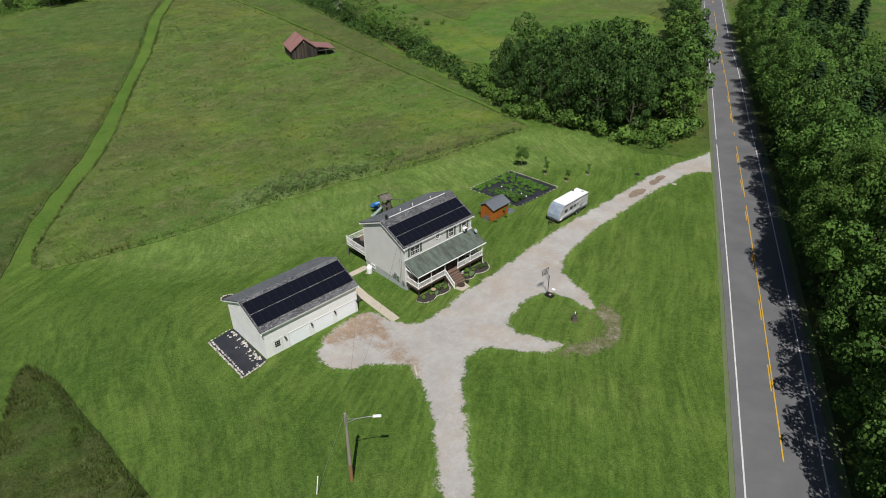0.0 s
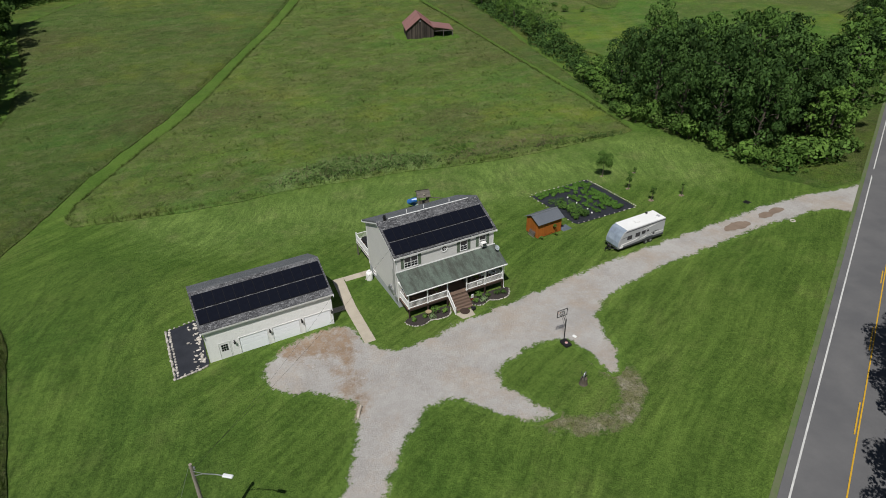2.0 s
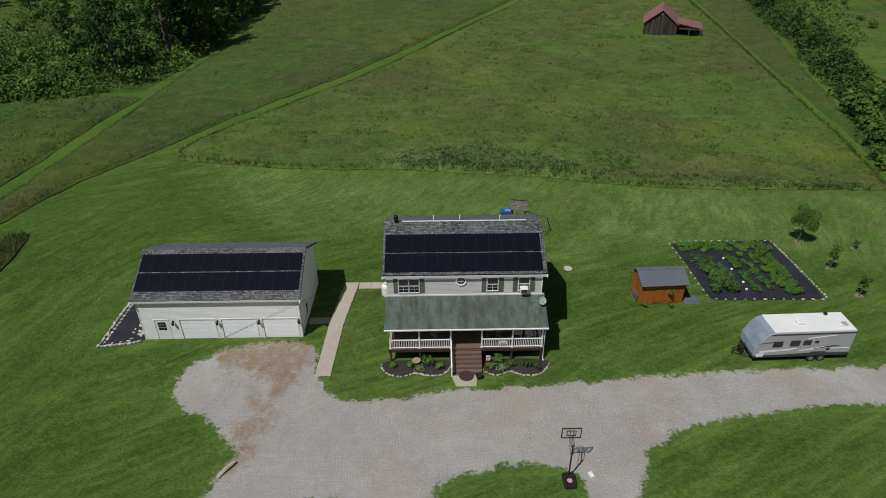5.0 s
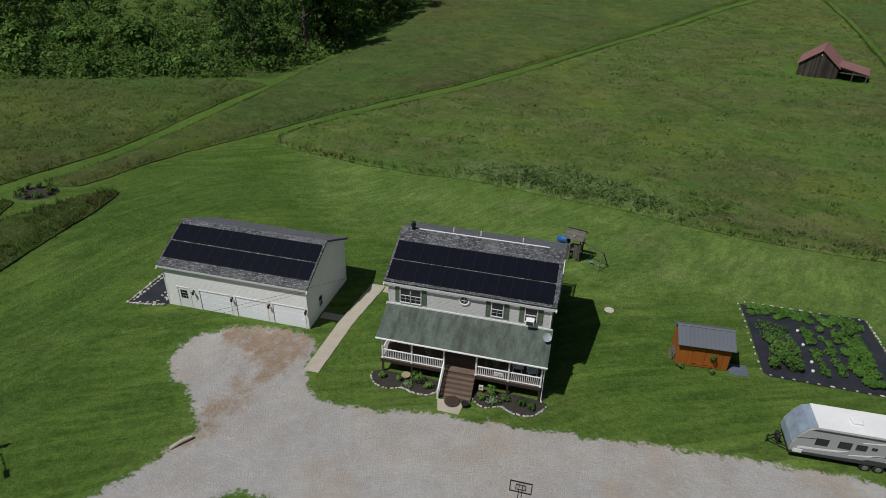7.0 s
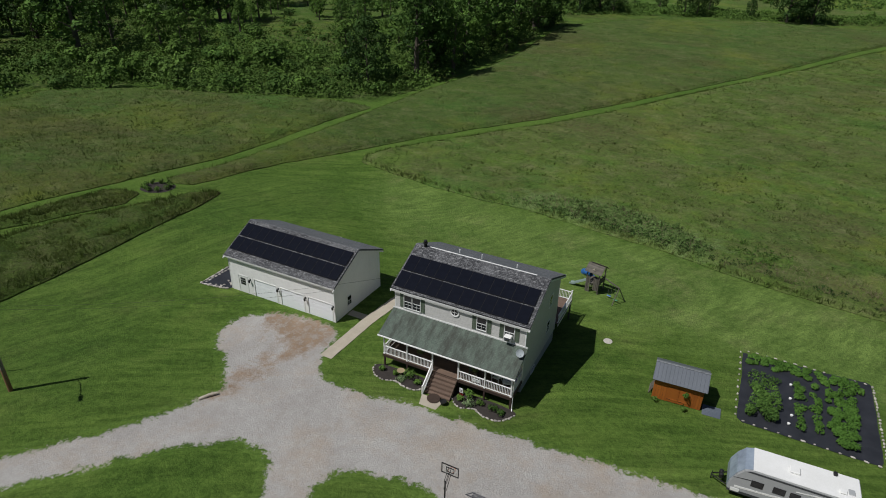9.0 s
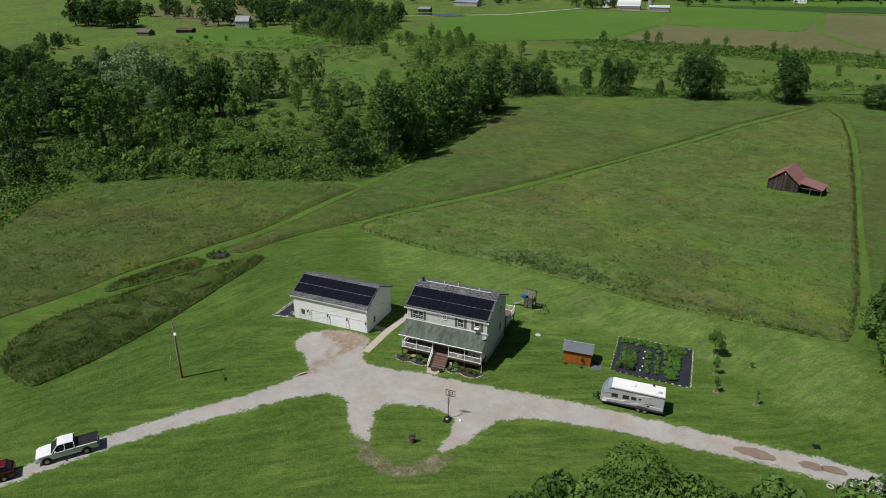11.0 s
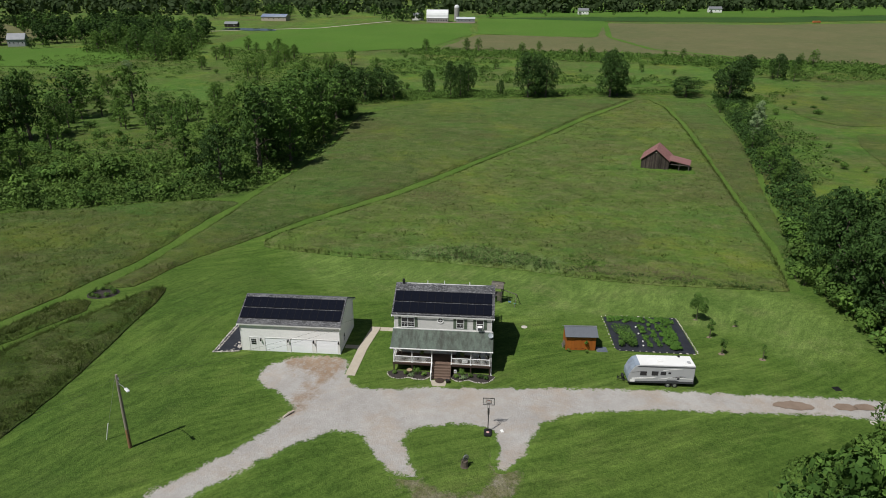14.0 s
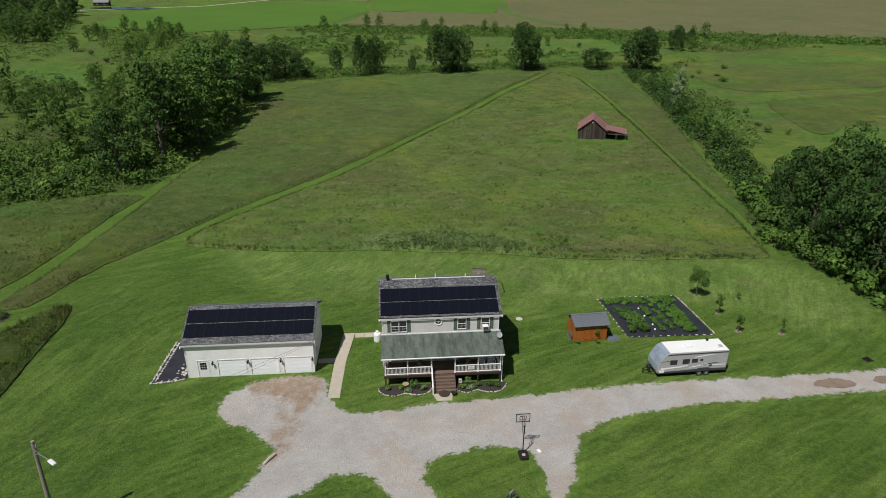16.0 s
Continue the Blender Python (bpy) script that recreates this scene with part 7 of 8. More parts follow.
def pickup(m):
    t = thing("pickup_truck", m, "white crew-cab pickup with a black bed cover", "pickup truck")
    part("lower_body", loft([car_ring(x, h, 0.45, z, z + 0.05, 0.93) for x, h, z in ((-2.92, 0.93, 1.12), (-2.85, 0.98, 1.14), (-0.75, 1.0, 1.16), (1.0, 1.0, 1.15), (1.9, 0.99, 1.13), (2.6, 0.96, 1.06), (2.9, 0.86, 0.92))]), CAR_WHITE, t)
    part("cab", loft([car_ring(-0.78, 0.96, 1.18, 1.25, 1.5, 0.86), car_ring(-0.7, 0.94, 1.18, 1.3, 1.88, 0.8), car_ring(0.2, 0.94, 1.18, 1.3, 1.93, 0.8), car_ring(0.75, 0.94, 1.18, 1.3, 1.88, 0.79), car_ring(1.45, 0.95, 1.17, 1.22, 1.26, 0.86)]), GLASS, t, "dark tinted cab glass")
    part("cab_roof", loft([car_ring(-0.72, 0.78, 1.86, 1.89, 1.93, 0.9), car_ring(0.2, 0.79, 1.88, 1.93, 1.98, 0.9), car_ring(0.78, 0.77, 1.84, 1.88, 1.92, 0.9)]), CAR_WHITE, t)
    for s in (-1, 1):
        for x in (-0.76, 0.12, 1.0):
            bm = bmesh.new()
            tube(bm, [(x + (0.35 if x > 0.9 else 0), s * 0.955, 1.2), (x + (-0.22 if x > 0.9 else 0.0), s * 0.77, 1.88)], 0.045, 6)
            part("pillar", bm, CAR_WHITE, t)
        part("mirror", boxes((0.95, 1.1, s * 1.0 - 0.02, s * 1.0 + 0.2 * s + 0.02, 1.22, 1.42) if s > 0 else (0.95, 1.1, -1.22, -0.98, 1.22, 1.42), bevel=0.03), CAR_WHITE, t)
        part("door_seam", boxes((0.1, 0.115, min(s * 0.995, s * 1.005), max(s * 0.995, s * 1.005), 0.5, 1.15)), BLACK, t)
        part("handle", boxes((0.2, 0.4, min(s * 1.0, s * 1.02), max(s * 1.0, s * 1.02), 0.98, 1.02)), METAL_GREY, t)
        part("headlight", boxes((2.62, 2.86, s * 0.62 if s > 0 else -0.86, s * 0.86 if s > 0 else -0.62, 0.84, 1.0), bevel=0.03), GLASS, t)
        part("tail_light", boxes((-2.95, -2.88, min(s * 0.8, s * 0.96), max(s * 0.8, s * 0.96), 0.75, 1.1), bevel=0.01), RED, t)
        for x in (-1.75, 1.95):
            bm = bmesh.new()
            lathe(bm, [(0.46, -0.04), (0.46, 0.04)], 20, pose(x, s * 0.985, 0.46, 90))
            part("wheel_arch", bm, BLACK, t)
            road_wheel(t, x, s * 0.9, 0.4, 0.28)
    part("bed_cover", boxes((-2.88, -0.82, -0.9, 0.9, 1.2, 1.26), bevel=0.02), BLACK, t, "black folding bed cover")
    part("grille", boxes((2.82, 2.93, -0.6, 0.6, 0.62, 0.95), bevel=0.02), BLACK, t)
    part("front_bumper", boxes((2.7, 2.98, -0.92, 0.92, 0.42, 0.62), bevel=0.05), METAL_GREY, t)
    part("rear_bumper", boxes((-3.02, -2.86, -0.92, 0.92, 0.45, 0.62), bevel=0.03), METAL_GREY, t)


def suv(m):
    t = thing("suv", m, "dark red estate car with a black roof", "car")
    part("lower_body", loft([car_ring(x, h, 0.3, z, z + 0.06, 0.93) for x, h, z in ((-2.35, 0.86, 0.9), (-2.2, 0.93, 0.98), (-0.5, 0.95, 1.0), (1.0, 0.95, 0.98), (1.9, 0.91, 0.88), (2.35, 0.78, 0.7))]), RED, t)
    part("cabin", loft([car_ring(-2.2, 0.86, 0.98, 1.05, 1.15, 0.88), car_ring(-1.75, 0.88, 1.0, 1.1, 1.55, 0.76), car_ring(-0.4, 0.89, 1.0, 1.1, 1.62, 0.76), car_ring(0.35, 0.88, 1.0, 1.1, 1.56, 0.75), car_ring(1.15, 0.88, 0.98, 1.02, 1.06, 0.88)]), GLASS, t, "dark tinted cabin glass")
    part("roof", loft([car_ring(-1.8, 0.68, 1.53, 1.56, 1.59, 0.9), car_ring(-0.4, 0.7, 1.6, 1.63, 1.67, 0.9), car_ring(0.38, 0.67, 1.53, 1.56, 1.6, 0.9)]), RED, t)
    for s in (-1, 1):
        bm = bmesh.new()
        tube(bm, [(-1.7, s * 0.6, 1.64), (0.2, s * 0.6, 1.68)], 0.025, 6)
        part("roof_rail", bm, METAL_GREY, t)
        for x in (-1.45, 1.4):
            bm = bmesh.new()
            lathe(bm, [(0.38, -0.03), (0.38, 0.03)], 20, pose(x, s * 0.93, 0.36, 90))
            part("wheel_arch", bm, BLACK, t)
            road_wheel(t, x, s * 0.84, 0.34, 0.24)
        part("headlight", boxes((2.05, 2.3, 0.5 if s > 0 else -0.78, 0.78 if s > 0 else -0.5, 0.66, 0.8), bevel=0.03), GLASS, t)
        part("tail_light", boxes((-2.36, -2.25, 0.6 if s > 0 else -0.85, 0.85 if s > 0 else -0.6, 0.8, 1.0), bevel=0.02), RED, t)


TRUCK_AT, CAR_AT = (-23.2, -35.6), (-27.2, -41.6)
pickup(pose(*TRUCK_AT, lz(*TRUCK_AT) + 0.06, 0, 0, -130))
suv(pose(*CAR_AT, lz(*CAR_AT) + 0.06, 0, 0, -130))


# ---- trees and shrubs ----
def make_tree(name, label, seed, height, spread, low, material, cards, size, limbs=9, category="tree", narrow=1.0, group="woodland trees", lobes=0, loose=0.24):
    rng = np.random.default_rng(seed)
    tm, tips = trunk_mesh(rng, height, 0.02 * height + 0.04, limbs, low, spread * 0.7)
    centres, radii = [], []
    mid, tall = (low + height) / 2, (height - low) / 2
    lobes, part_of = (lobes, 0.68) if lobes else (int(8 + 1.3 * limbs), 1.0)
    for k in range(lobes):
        z = 1 - 1.92 * (k + 0.5) / lobes
        a = k * 2.39996 + rng.uniform(-0.5, 0.5)
        w = math.sqrt(max(0.05 if z > 0 else 0.4, 1 - z * z)) * rng.uniform(0.55, 0.86) * (1.08 - 0.12 * z)
        q = spread * rng.uniform(0.24, 0.46) * part_of
        centres.append((math.cos(a) * w * spread * narrow, math.sin(a) * w * spread * narrow, mid + z * tall * rng.uniform(0.74, 0.92)))
        radii.append((q * narrow, q * narrow, q * rng.uniform(0.7, 1.0)))
    centres.append((0, 0, mid))
    radii.append((spread * 0.5 * narrow, spread * 0.5 * narrow, tall * 0.6))
    root = thing(name, pose(0, 0, -400), label, category, group)
    root_trunk = new("trunk", tm)
    root_trunk.parent = root
    v, f = leaf_cards(rng, centres, radii, cards, size, loose=loose)
    v[:, 2] = np.maximum(v[:, 2], 0.15)
    crown = new("crown", arrays_mesh("crown", v, f, material))
    crown.parent = root
    return root


def make_conifer(name, label, seed, height, spread, cards, size):
    rng = np.random.default_rng(seed)
    bm = bmesh.new()
    tube(bm, [(0, 0, 0), (0, 0, height * 0.5), (0, 0, height * 0.97)], [0.24, 0.15, 0.02], 7)
    vs, fs, n = [], [], 0
    z = height * 0.12
    while z < height * 0.97:
        k = 1 - z / height
        for a in np.arange(0, 2 * math.pi, 0.9) + rng.uniform(0, 1):
            r = spread * (k ** 0.8) * rng.uniform(0.7, 1.1)
            tube(bm, [(0, 0, z), (math.cos(a) * r * 0.9, math.sin(a) * r * 0.9, z - 0.12 * r)], [0.05 * k + 0.01, 0.008], 4, False)
            c = max(6, int(cards * k * k * 0.028))
            s = rng.uniform(0.1, 1.0, c) ** 0.7
            at = np.stack([np.cos(a) * r * s, np.sin(a) * r * s, z - 0.14 * r * s + rng.normal(0, 0.08, c)], 1) + rng.normal(0, 0.22, (c, 3)) * (0.3 + k)
            u = np.stack([np.cos(a + rng.normal(0, 0.6, c)), np.sin(a + rng.normal(0, 0.6, c)), np.full(c, -0.3)], 1) * size
            w = np.stack([-u[:, 1], u[:, 0], rng.normal(0, 0.15, c)], 1) * 0.3
            vs.append(np.stack([at - u * 0.5, at + w, at + u * 0.5, at - w], 1).reshape(-1, 3))
            n += c
        z += 0.5 + 0.25 * k
    root = thing(name, pose(0, 0, -400), label, "tree", "roadside conifers")
    part("trunk", bm, BARK, root)
    crown = new("crown", arrays_mesh("crown", np.concatenate(vs), np.arange(n * 4).reshape(-1, 4), NEEDLE))
    crown.parent = root
    return root


def make_shrub(name, label, seed, height, spread, material, cards, size, group="shrubs"):
    rng = np.random.default_rng(seed)
    bm = bmesh.new()
    centres, radii = [], []
    for i in range(6):
        a, r = i * 1.05 + rng.uniform(-0.3, 0.3), spread * rng.uniform(0.2, 0.65)
        h = height * rng.uniform(0.35, 0.7)
        tube(bm, [(0, 0, 0), (math.cos(a) * r * 0.6, math.sin(a) * r * 0.6, h * 0.6), (math.cos(a) * r, math.sin(a) * r, h)], [0.05, 0.035, 0.015], 5)
        q = spread * rng.uniform(0.35, 0.55)
        centres.append((math.cos(a) * r, math.sin(a) * r, h))
        radii.append((q, q, min(q, height * 0.36)))
    root = thing(name, pose(0, 0, -400), label, "shrub", group)
    part("stem", bm, BARK, root)
    v, f = leaf_cards(rng, centres, radii, cards, size)
    v[:, 2] = np.maximum(v[:, 2], 0.05)
    crown = new("crown", arrays_mesh("crown", v, f, material))
    crown.parent = root
    return root


OAKS = [make_tree("oak_tree", "broad dark green deciduous tree in full leaf", 11, 15, 6.0, 0.6, LEAF_DARK, 2400, 0.66, 12, lobes=26, loose=0.4),
        make_tree("maple_tree", "rounded green maple in full leaf", 12, 14, 4.8, 0.6, LEAF, 2000, 0.6, 11, lobes=24, loose=0.4),
        make_tree("ash_tree", "tall green ash tree with open crown", 13, 17, 4.6, 1.2, LEAF, 2000, 0.6, 13, lobes=24, loose=0.4),
        make_tree("cherry_tree", "uneven green wild cherry tree", 14, 12, 4.2, 0.5, LEAF_BRIGHT, 1700, 0.58, 10, lobes=20, loose=0.4)]
BIG = make_tree("roadside_tree", "tall broad green tree at the roadside", 24, 21, 6.0, 3.0, LEAF_BRIGHT, 46000, 0.23, 16, group="roadside trees", lobes=60, loose=0.5)
ROADTREES = [make_tree("roadside_tree", "broad green tree overhanging the road", 25, 15, 5.6, 1.5, LEAF, 9000, 0.4, 14, group="roadside trees", lobes=44, loose=0.4), make_tree("roadside_tree", "tall green tree overhanging the road", 26, 16, 5.0, 1.5, LEAF, 9000, 0.4, 14, group="roadside trees", lobes=44, loose=0.4)]
EDGETREES = [make_tree("wood_edge_tree", "dark green tree at the wood's edge", 27, 14, 5.0, 0.4, LEAF_DARK, 4600, 0.5, 13, lobes=36, loose=0.4), make_tree("wood_edge_tree", "dark green broad tree at the wood's edge", 28, 13, 5.4, 0.4, LEAF_DARK, 4600, 0.5, 13, lobes=30, loose=0.4)]
BRIGHT = make_tree("aspen_tree", "light green aspen in full leaf", 15, 12, 3.2, 0.5, LEAF_BRIGHT, 1500, 0.54, 10, lobes=18, loose=0.4)
WILLOW = make_tree("willow_tree", "silvery green willow with billowing crown", 16, 13, 6.5, 0.5, LEAF_SILVER, 7000, 0.42, 13, lobes=34, loose=0.4)
POPLAR = make_tree("poplar_tree", "narrow grey-green poplar beside the meadow", 17, 12, 2.3, 0.8, LEAF_SILVER, 1500, 0.5, 10, narrow=0.8)
FARTREE = [make_tree("far_tree", "dark green tree far across the valley", 18, 12, 5.0, 0.2, LEAF_DARK, 800, 1.05, 7, group="far trees", lobes=14, loose=0.4), make_tree("far_tree", "green tree far across the valley", 19, 11, 4.4, 0.2, LEAF, 720, 1.0, 7, group="far trees", lobes=14, loose=0.4)]
CONIFERS = [make_conifer("spruce_tree", "dark green spruce with layered boughs", 21, 18, 4.2, 900, 1.0), make_conifer("pine_tree", "dark blue-green pine with layered boughs", 22, 20, 4.8, 800, 1.1)]
SHRUBS = [make_shrub("shrub", "dense green shrub at the wood's edge", 31, 4.2, 2.6, SHRUB, 460, 0.55), make_shrub("shrub", "low green thicket shrub", 32, 2.8, 2.4, LEAF, 400, 0.5), make_shrub("shrub", "light green bushy shrub", 33, 3.4, 2.1, LEAF_BRIGHT, 400, 0.47)]


def plant(proto, x, y, height=1.0, turn=None, wide=None):
    w = wide or height
    t = turn if turn is not None else (x * 37 + y * 91) % 360
    return copy_thing(proto, on_land(x, y, t) @ Matrix.Diagonal((w, w, height, 1)))


def scatter(poly, count, kinds, low, high, seed, apart=3.0, clear=()):
    """Plants inside an outline, kept apart from one another."""
    rnd = random.Random(seed)
    xs, ys = [p[0] for p in poly], [p[1] for p in poly]
    put, tries = [], 0
    while len(put) < count and tries < count * 40:
        tries += 1
        x, y = rnd.uniform(min(xs), max(xs)), rnd.uniform(min(ys), max(ys))
        if float(inside(poly, x, y)) < 0 or any((x - a) ** 2 + (y - b) ** 2 < apart * apart for a, b in put):
            continue
        if any((x - a) ** 2 + (y - b) ** 2 < r * r for a, b, r in clear):
            continue
        put.append((x, y))
        k = rnd.uniform(low, high) * 1.2
        plant(rnd.choice(kinds), x, y, k, rnd.uniform(0, 360), k * rnd.uniform(0.85, 1.2))


LEFT_CLEAR = [(-146, 231, 14), (-170, 269, 20), (-307, 236, 20), (-369, 394, 30), (-313, 394, 30)]
# wood west of the meadows
scatter([(-48, 98), (-46, 128), (-48, 167), (-52, 222), (-66, 228), (-68, 169), (-64, 113)], 20, OAKS, 0.75, 1.05, 1, 5.0)
scatter([(-116.1, 47.3), (-80.3, 66.1), (-54.1, 78.7), (-48, 93), (-56, 107), (-79, 99), (-123.8, 86.2), (-140.0, 59.8)], 32, SHRUBS, 0.85, 1.45, 2, 5.0)
scatter([(-65, 102), (-72, 130), (-108, 138), (-151, 122), (-145.9, 75.4), (-113, 91)], 26, SHRUBS + SHRUBS + [BRIGHT, OAKS[3]], 0.6, 0.95, 3, 5.0)
scatter([(-140, 85), (-150, 128), (-182, 150), (-215, 130), (-205, 85), (-165, 60)], 24, OAKS + [BRIGHT, BRIGHT], 0.75, 1.1, 4, 6.5)
scatter([(-108, 138), (-130, 124), (-152, 146), (-165, 178), (-140, 200), (-112, 190)], 24, [BRIGHT, OAKS[3], OAKS[1]] + SHRUBS[1:], 0.55, 0.9, 45, 5.0)
scatter([(-165, 195), (-250, 210), (-300, 260), (-200, 300), (-140, 230)], 26, [BRIGHT, OAKS[3]] + SHRUBS, 0.5, 0.9, 46, 6.5, LEFT_CLEAR)
scatter([(-68, 112), (-70, 238), (-100, 215), (-112, 135)], 30, [BRIGHT, OAKS[3], OAKS[1]] + SHRUBS[:1], 0.55, 0.85, 40, 6.0)
for x, y, k in ((-176, 133, 0.8), (-262, 178, 1.0), (-275, 190, 1.1), (-216, 103, 0.9)):
    plant(WILLOW, x, y, k)
for x, y, k in ((-159, 134, 1.45), (-148, 138, 1.5), (-154, 143, 1.3), (-177, 146, 1.35), (-131, 124, 1.0)):
    plant(BRIGHT if int(x) % 2 else OAKS[2], x, y, k, wide=k * 0.9)
scatter([(-215, 160), (-250, 205), (-290, 190), (-270, 120), (-220, 110)], 18, OAKS, 0.7, 1.0, 41, 6.5)
scatter([(-76, 239), (-121, 204), (-152, 303), (-84, 347), (-72, 289)], 26, SHRUBS + [BRIGHT, OAKS[3]], 0.5, 0.9, 5, 6.0, LEFT_CLEAR)
scatter([(-140, 165), (-130, 215), (-190, 250), (-215, 300), (-240, 250), (-190, 200)], 9, SHRUBS, 0.4, 0.8, 42, 6.0)
scatter([(-316, 428), (-276, 409), (-225, 375), (-197, 385), (-222, 430), (-245, 507), (-330, 500)], 46, [BRIGHT, BRIGHT, BRIGHT, OAKS[1]], 0.85, 1.2, 6, 6.5)
scatter([(-158, 307), (-84, 347), (-133, 431), (-200, 470), (-195, 395), (-175, 330)], 34, SHRUBS[:1] + [OAKS[3], BRIGHT], 0.5, 0.95, 43, 6.0)
scatter([(-178, 300), (-250, 330), (-330, 310), (-390, 370), (-300, 400), (-230, 350)], 8, SHRUBS, 0.4, 0.9, 44, 10.0)
plant(WILLOW, -216.6, 322, 0.62)
scatter([(-225, 113), (-265, 178), (-334, 195), (-288.5, 67.7), (-175.6, 22.0), (-142.4, 42.0), (-165, 65)], 42, OAKS + SHRUBS[:1], 0.7, 1.05, 7, 7.0)
scatter([(-290.3, 79.1), (-425, 200), (-350, 215), (-300, 185)], 26, OAKS[:3], 0.8, 1.2, 71, 8.0, LEFT_CLEAR)
scatter([(-137.7, -9.6), (-129.2, 42.1), (-168.3, 64.9), (-224.0, 43.8), (-180.6, -19.5)], 20, OAKS[:3], 0.7, 1.0, 72, 7.0)
# trees along the far end of the meadow
for x, y, h, w, p in ((28, 263, 23, 15, 0), (37, 264, 19, 13, 1), (32, 268, 20, 12, 3), (70, 269, 22.5, 17, 1), (74, 272, 19, 13, 0), (-10.7, 255.5, 19, 8, 2), (-6, 258, 17, 8, 2), (-2.8, 272, 15.6, 9, 1), (-23, 269, 12.5, 7, 2), (14, 266, 8.5, 4.5, 2), (109, 273, 10.5, 16, 0), (126, 260, 20, 17, 0), (132, 266, 18, 14, 1), (172, 369, 11, 16, 0), (179, 337, 15.6, 11, 2), (205, 374, 9.4, 6, 2), (-45, 250, 15, 15, 1), (-38, 246, 12, 10, 3), (-51, 240, 17, 14, 0)):
    plant(EDGETREES[p % 2], x, y, h / (14, 13)[p % 2], wide=w / 2 / 5.2)
# the tall dark trees that stand out of the wood
for x, y, h, w in ((-54, 103, 24, 15), (-57, 116, 22, 14), (-53.5, 132, 25, 16), (-55, 148, 27, 18), (-52.5, 166, 25, 17), (-51.5, 184, 24, 16), (-52, 198, 22, 15), (-59, 88, 16, 11), (-163, 184, 24, 21), (-161, 130, 20, 15), (-152, 137, 22, 16), (-140, 73, 23, 18), (-178, 92, 20, 15)):
    plant(EDGETREES[int(h) % 2] if h < 23 else OAKS[1 + int(y) % 2], x, y, h / (13.5 if h < 23 else 15.5), wide=w / 2 / (5.2 if h < 23 else 4.7))
plant(OAKS[3], -148, 205, 1.75, wide=1.8)
plant(WILLOW, -199, 146, 1.95, wide=2.2)
scatter([(-56, 238), (-19, 257), (81, 281), (122, 282), (127, 296), (74, 303), (-36, 282), (-69, 261)], 14, SHRUBS, 0.4, 0.85, 8, 6.0)
scatter([(-72, 303), (134, 310), (281, 347), (246, 399), (76, 411), (-59, 446), (-121, 394)], 24, SHRUBS[:1] + OAKS[3:], 0.4, 0.8, 9, 9.0)
scatter([(-59, 454), (112, 417), (245, 376), (260, 391), (115, 438), (-46, 472)], 26, SHRUBS[:1] + [BRIGHT], 0.5, 0.9, 10, 6.0)
# hedge and wood east of the meadow
for i in range(32):
    k = i / 31
    y = 250 + (46 - 250) * k
    x = float(np.interp(y, [43, 56, 76, 101, 133, 180, 240, 255], [68, 73, 78.6, 85, 94, 106, 115, 117]))
    j = random.Random(i)
    plant(j.choice(SHRUBS), x + j.uniform(0, 8), y + j.uniform(-2, 2), j.uniform(0.55, 1.25))
for x, y, k in ((102, 160, 1.25), (98, 134, 0.6), (94, 123, 0.62), (91, 109, 0.55)):
    plant(POPLAR if k > 0.8 else BRIGHT, x, y, k)
for x, y, k, p in ((97, 148, 0.55, 1), (92, 127, 0.5, 3), (90, 116, 0.5, 2), (87, 102, 0.48, 3), (112, 228, 0.45, 1)):
    plant(OAKS[p], x, y, k)
scatter([(80.2, 50.6), (84.0, 61.0), (96.4, 62.8), (109.5, 47.9), (103.1, 23.3), (86.3, 5.3), (82.7, 10.1), (81.6, 27.6)], 22, OAKS[:3], 0.62, 1.05, 11, 6.2)
for x, y, k in ((67.3, 10.3, 0.8), (68.1, 18.9, 0.9), (68.0, 26.9, 0.72), (69.5, 35.1, 0.86), (72.7, 43.5, 0.8), (75.7, 51.8, 0.7), (74.9, 13.2, 0.95), (74.4, 24.8, 0.95), (77.3, 36.2, 0.9), (79.7, 10.2, 0.8)):
    plant(EDGETREES[0 if int(x + y) % 3 else 1], x, y, k * 1.42, wide=k * 1.15)
scatter([(64.7, 38.5), (73.9, 65.6), (78.1, 65.5), (68.3, 38.4), (64.7, 20.0), (66.6, 6.4), (84.4, 6.2), (82.2, 2.4), (64.4, 1.2), (62.6, 18.0)], 28, SHRUBS, 0.6, 1.1, 12, 2.4)
scatter([(262, 170), (329, 196), (505, 301), (527, 278), (318, 150)], 24, OAKS, 0.6, 0.95, 13, 7.0)
scatter([(106, 102), (120, 171), (136, 269), (182, 285), (148, 197), (135, 190), (121, 115)], 12, SHRUBS, 0.4, 0.85, 74, 5.0)
# roadside wood
ROADSIDE = [(-96, 17, 9), (-88, 16, 8), (-80, 18, 9), (-71, 17, 8.5), (-63, 18, 9), (-56, 18, 8.5), (-48.5, 19, 8.3), (-41, 18.5, 8), (-33, 17.5, 8.5), (-23.5, 21.5, 8.3), (-16, 20, 8.2), (-8.5, 18.5, 8), (0, 19, 8.6), (8, 18, 8.2), (16, 19, 8.5), (25, 18, 8.2), (33, 19, 8.8), (42, 18, 8.4), (51, 18, 8.8), (60, 17, 8.6), (70, 18, 9), (80, 18, 8.8), (91, 17, 9), (103, 18, 9), (116, 18, 9.2), (130, 18, 9), (145, 18, 9.5)]
